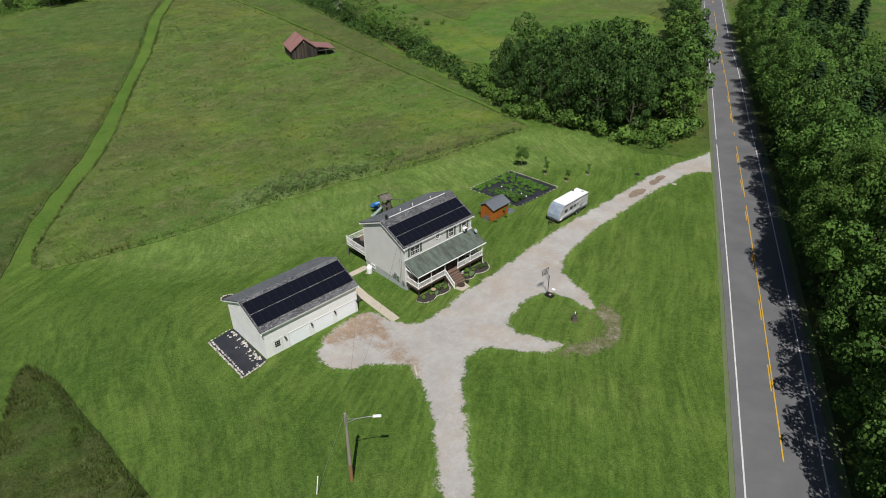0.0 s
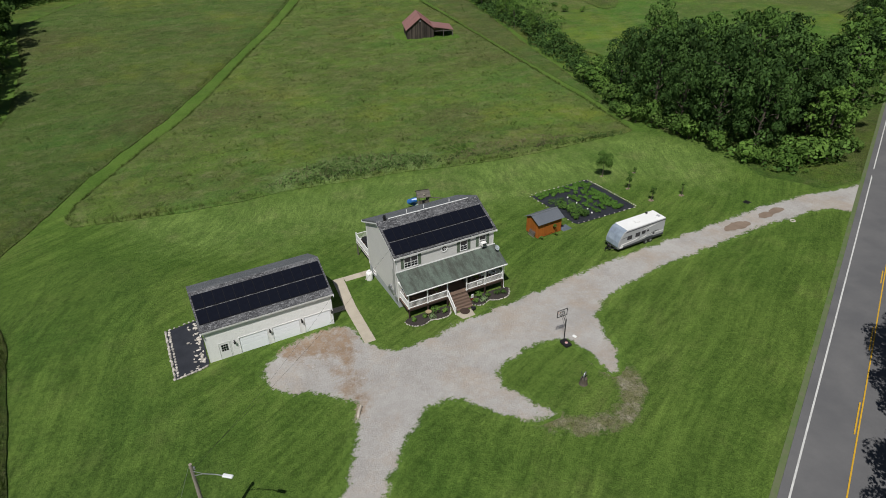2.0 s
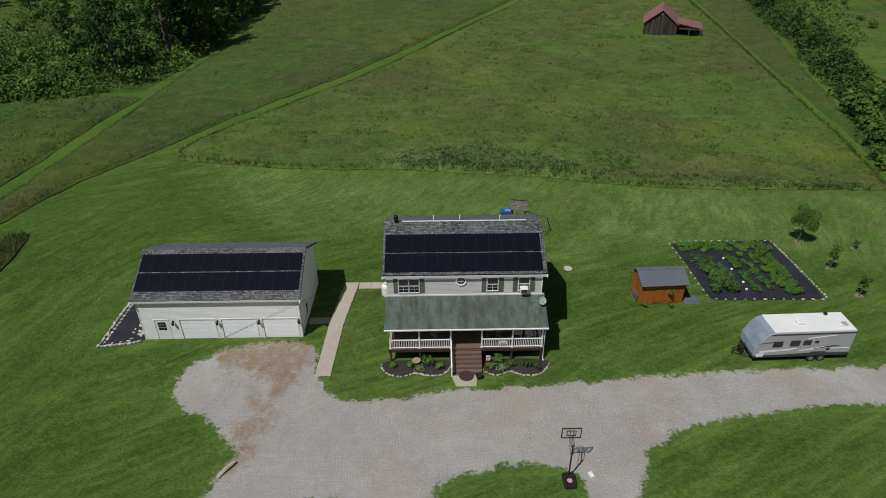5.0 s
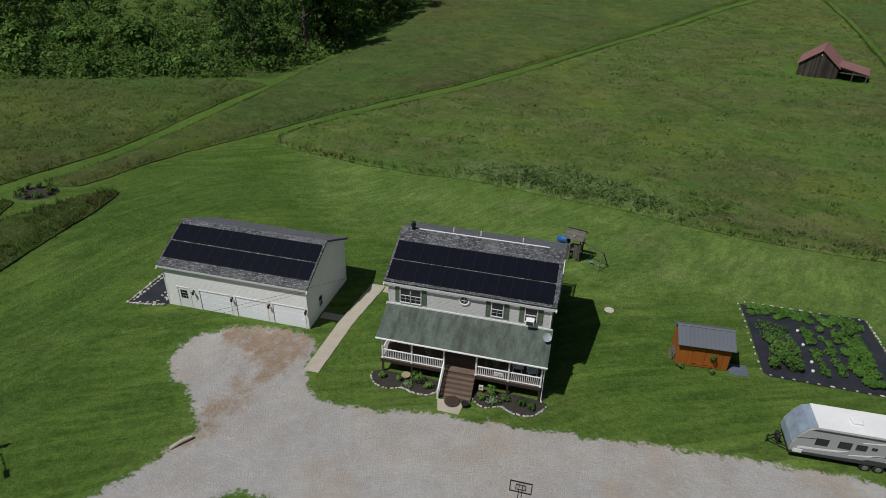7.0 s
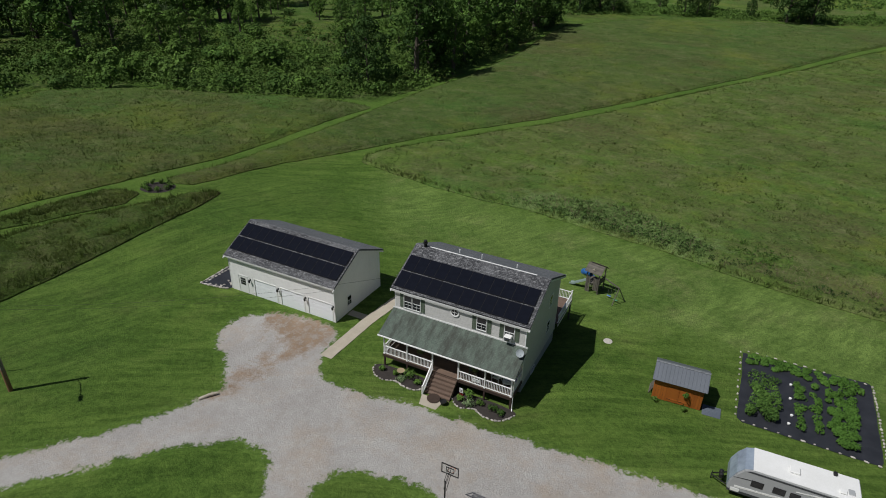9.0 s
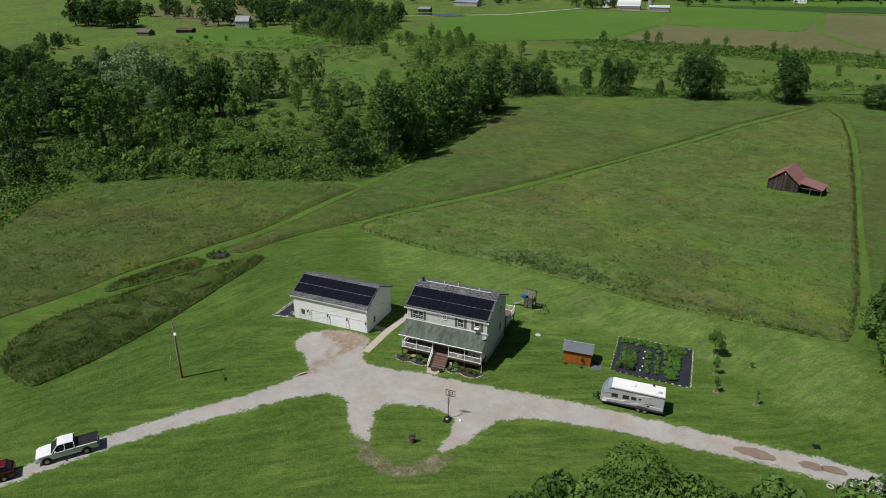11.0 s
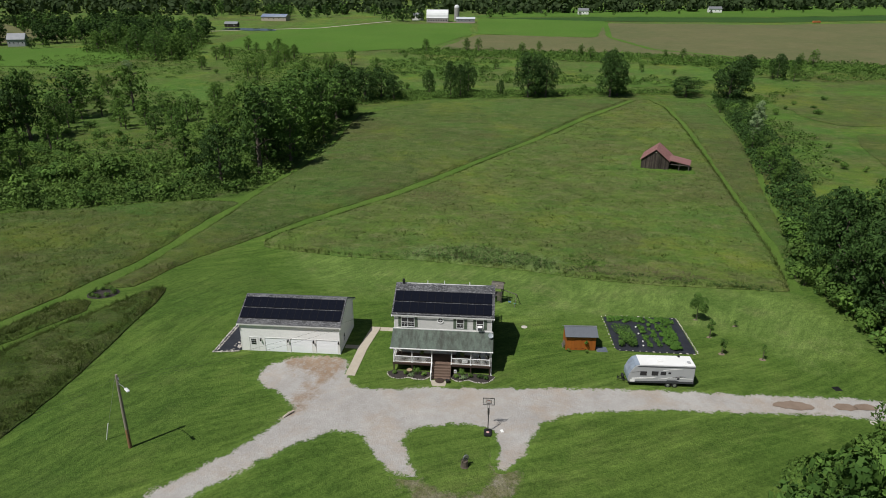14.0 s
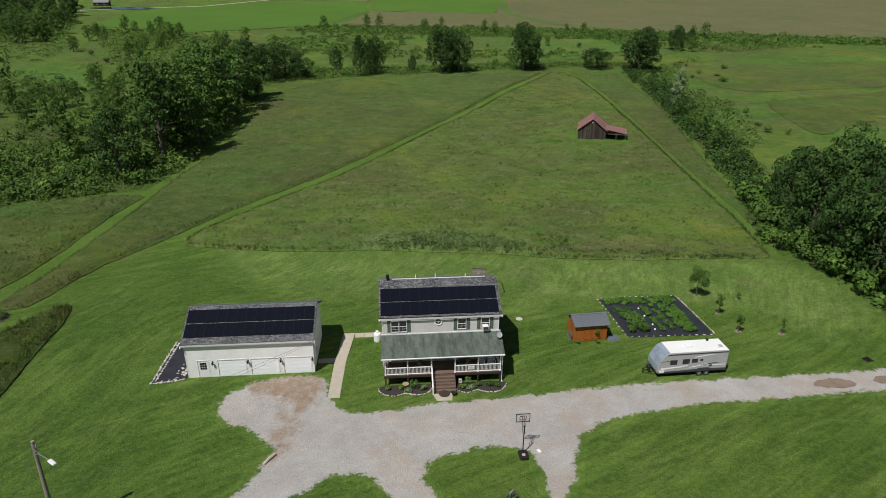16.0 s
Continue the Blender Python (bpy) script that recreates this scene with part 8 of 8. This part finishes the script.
for i, (s, h, o) in enumerate(ROADSIDE):
    p = ROAD_AT + ROAD_WAY * s + ROAD_SIDE * o
    if i % 6 == 3 and not -50 < s < 12:
        plant(CONIFERS[i % 2], p.x, p.y, h / 19.0, wide=0.95)
    else:
        plant(ROADTREES[i % 2], p.x, p.y, h / (15, 16)[i % 2], wide=1.0)
for x, y, h in ((34.5, -39.5, 1.04), (41.0, -37.0, 0.88)):
    plant(BIG, x, y, h)
rnd = random.Random(77)
for row, o in enumerate((15, 23)):
    for s in range(-110 + row * 3, 190, 9):
        p = ROAD_AT + ROAD_WAY * (s + rnd.uniform(-3, 3)) + ROAD_SIDE * (o + rnd.uniform(-2, 2))
        plant(rnd.choice(OAKS[:3] + CONIFERS if s > 12 else OAKS[:3]), p.x, p.y, rnd.uniform(0.95, 1.15))
for s in range(-100, 160, 9):
    p = ROAD_AT + ROAD_WAY * (s + rnd.uniform(-2, 2)) + ROAD_SIDE * (6.9 + rnd.uniform(0, 1))
    plant(rnd.choice(SHRUBS), p.x, p.y, rnd.uniform(0.5, 0.9))
for s in (40, 48, 57, 66, 76, 87, 98, 108, 118, 126, 135, 146, 158, 172):
    p = ROAD_AT + ROAD_WAY * s - ROAD_SIDE * rnd.uniform(9, 13)
    plant(rnd.choice(OAKS), p.x, p.y, rnd.uniform(0.8, 1.0))


def thicket(poly, spacing, low, high, cards, size, material, seed, label, clear=(), edge=0.8):
    """A close cover of bushes over an area, too many to count."""
    rng = np.random.default_rng(seed)
    p = np.array(poly)
    nx, ny = ((p.max(0) - p.min(0)) / spacing).astype(int) + 1
    x, y = np.meshgrid(p[:, 0].min() + spacing * np.arange(nx), p[:, 1].min() + spacing * np.arange(ny))
    x, y = x.ravel() + rng.uniform(-0.5, 0.5, x.size) * spacing, y.ravel() + rng.uniform(-0.5, 0.5, y.size) * spacing
    keep = inside(poly, x, y) > edge
    for a, b, r in clear:
        keep &= np.hypot(x - a, y - b) > r
    keep &= (wobble(x, y, 0.07 if spacing < 6 else 0.025, seed) > (-0.75 if spacing < 6 else 0.0))
    x, y = x[keep], y[keep]
    h = rng.uniform(low, high, x.size) * (1 + 0.35 * wobble(x, y, 0.11, seed))
    n = x.size
    pick = np.repeat(np.arange(n), cards)
    d = rng.normal(size=(n * cards, 3))
    d /= np.linalg.norm(d, axis=1)[:, None]
    d[:, 2] = np.abs(d[:, 2]) * 1.1 - 0.15
    rad = min(spacing * 0.72, 2.6) * rng.uniform(0.7, 1.2, n)
    at = np.stack([x[pick] + d[:, 0] * rad[pick], y[pick] + d[:, 1] * rad[pick], land(x, y)[pick] + h[pick] * (0.35 + 0.65 * np.maximum(d[:, 2], 0) * rng.uniform(0.8, 1.1, n * cards))], 1)
    nn = d + 0.7 * rng.normal(size=d.shape)
    nn[:, 2] += 0.5
    u = np.cross(nn, rng.normal(size=d.shape))
    u /= np.linalg.norm(u, axis=1)[:, None]
    w = np.cross(nn / np.linalg.norm(nn, axis=1)[:, None], u)
    s = size * rng.uniform(0.6, 1.3, n * cards)[:, None]
    quad = np.stack([at - u * s * 0.5, at + w * s * 0.36, at + u * s * 0.5, at - w * s * 0.36], 1).reshape(-1, 3)
    ob = new("thicket", arrays_mesh("thicket", quad, np.arange(n * cards * 4).reshape(-1, 4), material))
    return tagged(ob, label, "thicket", "thickets", "stuff")


thicket([(-118.4, 47.3), (-80.3, 65.0), (-53.4, 76.4), (-47.6, 86.3), (-46, 107), (-46, 155), (-49, 217), (-73, 239), (-78, 169), (-71, 122), (-114, 109), (-172, 99), (-155.4, 53.5)], 2.3, 1.2, 3.4, 46, 0.6, SHRUB, 1, "dense green thicket along the wood's edge")
thicket([(-72, 125), (-76, 228), (-104, 190), (-114, 140), (-160, 128), (-200, 150), (-280, 190), (-262, 90), (-172, 97), (-114, 107)], 4.2, 0.9, 2.6, 26, 0.7, SHRUB, 2, "patchy green undergrowth in the wood", LEFT_CLEAR)
thicket([(-58, 227), (-18, 251), (80, 275), (126, 278), (131, 289), (73, 292), (-24, 273), (-74, 266)], 2.4, 0.8, 2.2, 38, 0.65, SHRUB, 3, "low green scrub at the meadow's end")
thicket([(-316, 425), (-276, 405), (-225, 370), (-195, 383), (-220, 432), (-243, 510), (-332, 503)], 4.5, 2.5, 5.0, 22, 1.1, LEAF_BRIGHT, 16, "young light green growth below the aspens")
thicket([(-130, 215), (-120, 150), (-170, 150), (-205, 195), (-300, 215), (-390, 330), (-300, 410), (-200, 380), (-150, 320)], 7.0, 0.8, 2.2, 30, 0.8, SHRUB, 15, "low scrub in the clearings of the wood")
thicket([(-76, 243), (-112, 225), (-150, 320), (-215, 455), (-133, 431), (-72, 347)], 5.0, 0.8, 2.6, 24, 0.9, SHRUB, 4, "mixed green scrub in the valley", LEFT_CLEAR)
thicket([(121, 275), (100, 171), (85, 110), (76.6, 76.2), (68.9, 48.8), (72.8, 46.6), (84.8, 73.9), (97, 107), (112, 160), (136, 273)], 2.2, 1.2, 3.8, 64, 0.58, LEAF_DARK, 5, "dense green hedge scrub beside the meadow")
thicket([(64.5, 44.7), (63.2, 20.0), (61.4, 1.7), (66.4, 1.2), (84.4, 6.2), (107.1, 25.1), (113.7, 49.9), (98.8, 67.1), (80.1, 65.4)], 2.8, 1.0, 2.6, 24, 0.7, LEAF, 6, "dark green undergrowth below the trees")
thicket([(-71, 446), (-47, 468), (106, 456), (220, 421), (366, 377), (353, 347), (233, 373), (100, 399), (-47, 431)], 4.0, 1.0, 3.6, 34, 1.1, SHRUB, 7, "scrub hedge along the valley fields")
thicket([(-72, 303), (134, 310), (281, 347), (246, 399), (76, 411), (-59, 446), (-121, 394)], 6.5, 1.0, 3.0, 44, 1.1, SHRUB, 12, "scattered scrub in the wet meadow")
thicket([(-113.4, 35.8), (-95.4, 6.2), (-77.9, -14.9), (-104.2, -19.7), (-164.1, 21.9), (-155.4, 53.5), (-118.5, 48.4)], 2.6, 1.5, 3.8, 30, 0.65, SHRUB, 13, "dense green thicket beside the meadow")
thicket([(84.8, 73.9), (97, 107), (112, 160), (136, 273), (183, 303), (155, 273), (131, 230), (128, 171), (106, 111)], 4.5, 1.0, 2.6, 44, 0.75, SHRUB, 14, "scrubby green bushes beside the field")
ROADWOOD = []
for s, o in ((-110, 6.5), (190, 6.5), (190, 44), (-110, 44)):
    q = ROAD_AT + ROAD_WAY * s + ROAD_SIDE * o
    ROADWOOD.append((q.x, q.y))
thicket(ROADWOOD, 3.0, 1.2, 3.0, 20, 0.8, LEAF, 8, "dark green undergrowth beside the road")


# ---- grass that stands ----
def blades(name, x, y, z, h, width, material, label, rng, k=3, lean=0.5):
    n = x.size
    a = rng.uniform(0, math.pi, (n, k))
    hh = h[:, None] * rng.uniform(0.7, 1.25, (n, k))
    bx, by = x[:, None] + rng.normal(0, width, (n, k)), y[:, None] + rng.normal(0, width, (n, k))
    zz = z[:, None] + 0 * a
    dx, dy = np.cos(a) * width, np.sin(a) * width
    lx, ly = rng.normal(0, lean, (n, k)) * hh, rng.normal(0, lean, (n, k)) * hh
    tri = np.stack([np.stack([bx - dx, by - dy, zz], -1), np.stack([bx + dx, by + dy, zz], -1), np.stack([bx + lx, by + ly, zz + hh], -1)], 2).reshape(-1, 3)
    ob = new(name, arrays_mesh(name, tri, np.arange(n * k * 3).reshape(-1, 3), material))
    return tagged(ob, label, "grass", "standing grass", "stuff")


def grass_tufts(name, poly, count, low, high, width, material, seed, label, rise=0.0, need=0.4, patchy=None):
    """Tufts inside an outline, standing on the top of a cover of that rise; patchy gathers them."""
    rng = np.random.default_rng(seed)
    p = np.array(poly)
    x, y = rng.uniform(p[:, 0].min(), p[:, 0].max(), count), rng.uniform(p[:, 1].min(), p[:, 1].max(), count)
    keep = inside(poly, x, y) > need
    if patchy is not None:
        keep &= wobble(x, y, 0.12, seed) > patchy
    x, y = x[keep], y[keep]
    return blades(name, x, y, land(x, y) + rise * 0.75, rng.uniform(low, high, x.size), width, material, label, rng)


def grass_rim(poly, step, rise, seed):
    """The ragged stems along a meadow's edge."""
    rng = np.random.default_rng(seed)
    xs, ys = [], []
    for a, b in zip(poly, poly[1:] + poly[:1]):
        n = max(1, int(math.hypot(b[0] - a[0], b[1] - a[1]) / step))
        k = rng.random(n)
        xs.append(a[0] + (b[0] - a[0]) * k)
        ys.append(a[1] + (b[1] - a[1]) * k)
    x, y = np.concatenate(xs), np.concatenate(ys)
    x, y = x + rng.normal(0, 0.28, x.size), y + rng.normal(0, 0.28, y.size)
    return blades("meadow_rim", x, y, land(x, y), rise * rng.uniform(0.5, 1.35, x.size), 0.07, BLADE, "ragged tall stems along the meadow's edge", rng, 3, 0.3)


for outline, count, rise, seed in ((FIELD, 60000, 0.7, 1), (UPFIELD, 26000, 0.6, 2), (LEFTFIELD, 20000, 0.6, 3), (TAILFIELD, 3500, 0.7, 8), (PATCH, 14000, 0.9, 4), (EASTFIELD, 6000, 0.35, 5)):
    grass_tufts("meadow_grass", outline, count, 0.25, 0.55, 0.07, BLADE, seed, "tall green and russet meadow grass", rise)
    grass_rim(outline, 0.05 if outline in (FIELD, PATCH, TAILFIELD) else 0.09, rise, seed + 20)
for outline, count, seed in ((FIELD, 20000, 11), (UPFIELD, 7000, 12), (LEFTFIELD, 6000, 13)):
    grass_tufts("seeding_grass", outline, count, 0.35, 0.65, 0.06, BLADE_PALE, seed, "pale seeding grass standing in the meadow", 0.6, 0.4, 0.05)
WEEDS = [(-4.5, 41), (0.5, 40.6), (6, 39.4), (13.5, 38.3), (19, 37.2), (23.5, 36), (23.5, 39.5), (18, 44.5), (9, 47), (0, 45)]
WEED_BAY = [(24, 37.6), (30, 36.6), (33.5, 39), (32.5, 43.5), (27, 45), (24.5, 42)]
SHADED_FRINGE = [(-30, 45.2), (-18, 42.7), (-4.5, 41), (6, 39.4), (13.5, 38.3), (23.5, 36), (34, 33.6), (44, 31.6), (58, 30.4)]
for outline, low, high, material, seed in ((WEEDS, 0.9, 1.7, WEED_LEAF, 21), (WEED_BAY, 0.7, 1.2, SHRUB, 22), ([(-26, 43.6), (-19, 42), (-13, 41.4), (-12, 44), (-18, 47.5), (-25, 46.6)], 0.5, 0.95, WEED_LEAF, 23)):
    thicket(outline, 0.8, low, high, 34, 0.26, material, seed, "lush green weeds at the meadow's edge", (), 0.3)
# Herb strip in dark leaves; the shade on the meadow's front is in their colour.
thicket(SHADED_FRINGE + [(x, y + 2.2) for x, y in reversed(SHADED_FRINGE)], 0.7, 0.7, 1.25, 26, 0.22, LEAF_DARK, 24, "green herbs along the mown edge of the meadow, darkened for its shaded front", (), 0.15)
grass_tufts("plume_grass", WEEDS, 900, 0.5, 0.8, 0.03, PLUME, 6, "tan seeding plumes among the weeds", 0.9, 0.1)
grass_tufts("plume_grass", [(24, 35.4), (44, 31.8), (50, 33), (46, 38), (34, 40), (26, 38)], 3000, 0.35, 0.6, 0.035, PLUME, 7, "pale seeding grass at the meadow's edge", 0.7, 0.3)


# ---- across the valley ----
def far_row(pairs, seed):
    r = random.Random(seed)
    for x, y, k in pairs:
        plant(r.choice(FARTREE), x, y, k, r.uniform(0, 360))


scatter([(-580, 455), (-490, 430), (-500, 405), (-590, 420)], 14, FARTREE, 1.5, 2.0, 42, 8.0)
scatter([(-445, 318), (-410, 300), (-425, 285), (-470, 300)], 7, FARTREE, 0.5, 0.8, 43, 7.0)
scatter([(-380, 470), (-320, 495), (-262, 515), (-265, 560), (-420, 560), (-420, 500)], 40, FARTREE, 0.9, 1.3, 41, 7.0)
far_row([(-420, 460, 2.1), (-410, 466, 1.6), (-366, 443, 0.8), (-338, 371, 0.4), (-360, 452, 0.7), (-430, 452, 0.9)], 51)
scatter([(-420, 560), (-270, 555), (-300, 625), (-430, 640)], 30, FARTREE, 0.9, 1.4, 52, 8.0)
scatter([(-650, 500), (-450, 490), (-440, 560), (-660, 580)], 30, FARTREE, 0.9, 1.4, 53, 9.0)
scatter([(-406, 764), (-120, 751), (-122, 833), (-405, 880)], 26, FARTREE, 0.8, 1.4, 44, 11.0)
far_row([(-103, 741, 1.4), (-93, 748, 1.5), (-111, 752, 1.4), (-83, 758, 1.2), (1, 799, 1.2), (17, 833, 1.2), (33, 862, 1.0)], 46)
far_row([(75 + 47 * i, 846 + 13 * i, 0.5) for i in range(13)], 47)
scatter([(-620, 640), (-495, 602), (-334, 593), (-331, 630), (-494, 650), (-640, 690)], 44, FARTREE, 0.8, 1.4, 50, 7.0)
# woods on the horizon, too many to count
rng = np.random.default_rng(5)
count = 5800
fx = rng.uniform(-1900, 2100, count)
fy = np.interp(fx, [-1900, -500, -300, -150, 0, 60], [760, 800, 840, 860, 870, 872]) + 0.28 * np.maximum(fx, 0) + rng.uniform(0, 1, count) ** 1.6 * 1500
fh = rng.uniform(9, 17, len(fx))
centres = np.stack([fx, fy, land(fx, fy) + fh * 0.5], 1)
pick = np.repeat(np.arange(len(fx)), 16)
d = rng.normal(size=(len(pick), 3))
d /= np.linalg.norm(d, axis=1)[:, None]
at = centres[pick] + d * np.stack([fh[pick] * 0.5, fh[pick] * 0.5, fh[pick] * 0.52], 1)
u = np.cross(d + rng.normal(0, 0.5, d.shape), rng.normal(size=d.shape))
u /= np.linalg.norm(u, axis=1)[:, None]
w = np.cross(d, u)
s = fh[pick][:, None] * 0.3
quad = np.stack([at - u * s, at - w * s * 0.7, at + u * s, at + w * s * 0.7], 1).reshape(-1, 3)
far_woods = new("far_woods", arrays_mesh("far_woods", quad, np.arange(len(pick) * 4).reshape(-1, 4), leaf_mat("far_wood_leaves", (0.035, 0.06, 0.022), (0.055, 0.085, 0.03), (0.05, 0.075, 0.03))))
tagged(far_woods, "dark green woods along the horizon", "woods", kind="stuff")


def gable_house(name, x, y, w, d, h, rise, turn, wall, roof, label, windows=3, category="house"):
    """A plain far building with gable roof, window openings and a door."""
    root = thing(name, on_land(x, y, turn), label, category, "far buildings")
    part("wall", boxes((-w / 2, w / 2, -d / 2, -d / 2 + 0.25, -0.5, h)), wall, root)
    part("wall", boxes((-w / 2, w / 2, d / 2 - 0.25, d / 2, -0.5, h)), wall, root)
    for s in (-1, 1):
        bm = bmesh.new()
        prism(bm, [(-d / 2 + 0.25, -0.5), (d / 2 - 0.25, -0.5), (d / 2 - 0.25, h), (0, h + rise - 0.2), (-d / 2 + 0.25, h)], "x", min(s * w / 2, s * (w / 2 - 0.25)), max(s * w / 2, s * (w / 2 - 0.25)))
        part("wall", bm, wall, root)
        bm = bmesh.new()
        slope_slab(bm, -w / 2 - 0.4, w / 2 + 0.4, (s * (d / 2 + 0.5), h - 0.25), (0, h + rise), 0.2)
        part("roof", bm, roof, root)
    for i in range(windows):
        wx = -w / 2 + w * (i + 0.5) / windows
        win = part("window", boxes((wx - 0.6, wx + 0.6, -d / 2 - 0.05, -d / 2, h * 0.4, h * 0.4 + 1.3)), WHITE, root)
        part("pane", boxes((wx - 0.5, wx + 0.5, -d / 2 - 0.07, -d / 2 - 0.03, h * 0.4 + 0.1, h * 0.4 + 1.2)), GLASS, win)
    return root


# dairy barn with a round roof, its shed and silo
TIN = paint("white_tin_roof", (0.72, 0.73, 0.74), (0.64, 0.65, 0.66), 0.1, 2, 0.5, bump=0)
dairy = thing("dairy_barn", on_land(-61, 741, 2), "large barn with a white rounded roof", "barn", "far buildings")
bm = bmesh.new()
arc = [(-13.2, 4.5)] + [(-13 * math.cos(a) * 0.95, 4.5 + 9.5 * math.sin(a)) for a in np.linspace(0.12, math.pi - 0.12, 12)] + [(13.2, 4.5)]
arc = [(y * 0.62, z) for y, z in arc]
prism(bm, arc, "x", -13, 13)
part("roof", bm, TIN, dairy, "white rounded metal roof")
part("wall", boxes((-12.8, 12.8, -7.9, 7.9, -0.5, 4.5)), paint("grey_block_wall", (0.3, 0.29, 0.27), (0.24, 0.23, 0.22), 0.5, 4, 0.9), dairy)
for i in range(8):
    part("window", boxes((-11 + i * 3, -9.6 + i * 3, -7.98, -7.9, 1.6, 2.8)), GLASS, dairy)
gable_house("cattle_shed", -27, 737, 22, 9, 4.0, 2.0, 2, METAL_GREY, paint("pale_tin_roof", (0.5, 0.54, 0.57), (0.44, 0.48, 0.5), 0.1, 2, 0.5, bump=0), "low metal cattle shed beside the barn", 5, "shed")
silo = thing("silo", on_land(-39, 758), "tall concrete silo with white dome", "silo", "far buildings")
bm = bmesh.new()
lathe(bm, [(3.1, -0.5), (3.1, 15), (2.9, 15.3)], 18)
part("wall", bm, paint("grey_silo_staves", (0.36, 0.35, 0.33), (0.28, 0.27, 0.26), 0.4, 3, 0.9), silo)
bm = bmesh.new()
lathe(bm, [(3.15, 15.2), (2.9, 16.6), (2.0, 17.9), (0.4, 18.5)], 18)
part("dome", bm, TIN, silo)
yard = sheet("barn_yard", [(-71, 727), (-19, 720), (-11, 732), (-68, 741)], MUD, 4, 0.35, 2, 0.1, seed=4)
tagged(yard, "dark muddy yard below the barn", "yard", kind="structure")
gable_house("farmhouse", -88, 766, 14, 9, 5.5, 3, 5, WHITE, METAL_GREY, "white farmhouse beside the barn", 4)
gable_house("farmhouse", -391, 462, 13, 11, 5.5, 4.5, 20, paint("dull_white_boards", (0.36, 0.37, 0.38), (0.28, 0.29, 0.3), 0.5, 5, 0.8), paint("grey_slate_roof", (0.3, 0.31, 0.33), (0.24, 0.25, 0.27), 0.4, 4, 0.7), "tall grey-white farmhouse among trees", 4)
gable_house("field_barn", -434, 380, 12, 9, 2.8, 2.4, 10, GREY_WOOD, GREY_WOOD, "weathered grey field barn", 0, "barn")
gable_house("field_barn", -413, 407, 15, 8, 2.6, 1.6, 14, BARN_WOOD, paint("dark_brown_roof", (0.09, 0.06, 0.05), (0.07, 0.05, 0.04), 0.5, 5, 0.8), "low brown field barn", 0, "barn")
gable_house("cabin", -281, 652, 14, 8, 3.4, 2.2, 4, BARN_WOOD, METAL_GREY, "small dark cabin with a pale roof", 2, "cabin")
gable_house("workshop", -261, 741, 32, 12, 4.5, 3, -6, paint("tan_metal_wall", (0.4, 0.35, 0.28), (0.34, 0.3, 0.24), 0.3, 3, 0.7), paint("blue_grey_roof", (0.12, 0.16, 0.28), (0.3, 0.33, 0.36), 0.05, 2, 0.5, bump=0), "long tan workshop with a blue-grey roof", 5, "workshop")
gable_house("farmhouse", 129, 884, 14, 9, 5, 3, 0, WHITE, METAL_GREY, "white far farmhouse at the wood's edge", 3)
gable_house("farmhouse", 324, 942, 18, 9, 5, 3, 0, WHITE, METAL_GREY, "white far farmhouse at the wood's edge", 3)
WATER = paint("still_pond_water", (0.03, 0.05, 0.055), (0.04, 0.06, 0.06), 0.1, 1, 0.08, spec=0.6, bump=0)
tagged(sheet("pond", smooth_outline([(-284, 625), (-250, 611), (-219, 613), (-231, 631), (-263, 639)], 3), WATER, 4, 0.32, 0.5, 0.1), "small still farm pond", "pond", kind="structure")
tagged(sheet("farm_track", strip_outline([(-369, 579), (-282, 602), (-181, 648), (-118, 741)], 5), GRAVEL, 3, 0.3, 0.0, 0.1, fade=1.5), "pale farm track across the pasture", "track", kind="structure")
tagged(sheet("field_track", strip_outline([(210, 424), (138, 486), (118, 579), (138, 741)], 6), HAY, 5, 0.35, 0.5, 0.1), "green track between the cut fields", "track", kind="structure")
wagon = thing("hay_wagon", on_land(389, 765, 20), "orange farm wagon standing in the far field", "wagon")
part("bed", boxes((-5, 5, -1.4, 1.4, 0.9, 2.8), bevel=0.1), paint("faded_orange_paint", (0.5, 0.16, 0.05), (0.4, 0.13, 0.05), 0.5, 4, 0.7), wagon)
for x in (-3.4, 3.4):
    for y in (-1.3, 1.3):
        bm = bmesh.new()
        lathe(bm, [(0.25, -0.15), (0.5, -0.15), (0.5, 0.15), (0.25, 0.15)], 12, pose(x, y, 0.5, 90))
        part("wheel", bm, RUBBER, wagon)


# The patterns from which trees and shrubs were copied are not part of the place.
for proto in OAKS + ROADTREES + EDGETREES + [BIG, BRIGHT, WILLOW, POPLAR] + FARTREE + CONIFERS + SHRUBS:
    for ob in (*proto.children_recursive, proto):
        bpy.data.objects.remove(ob)
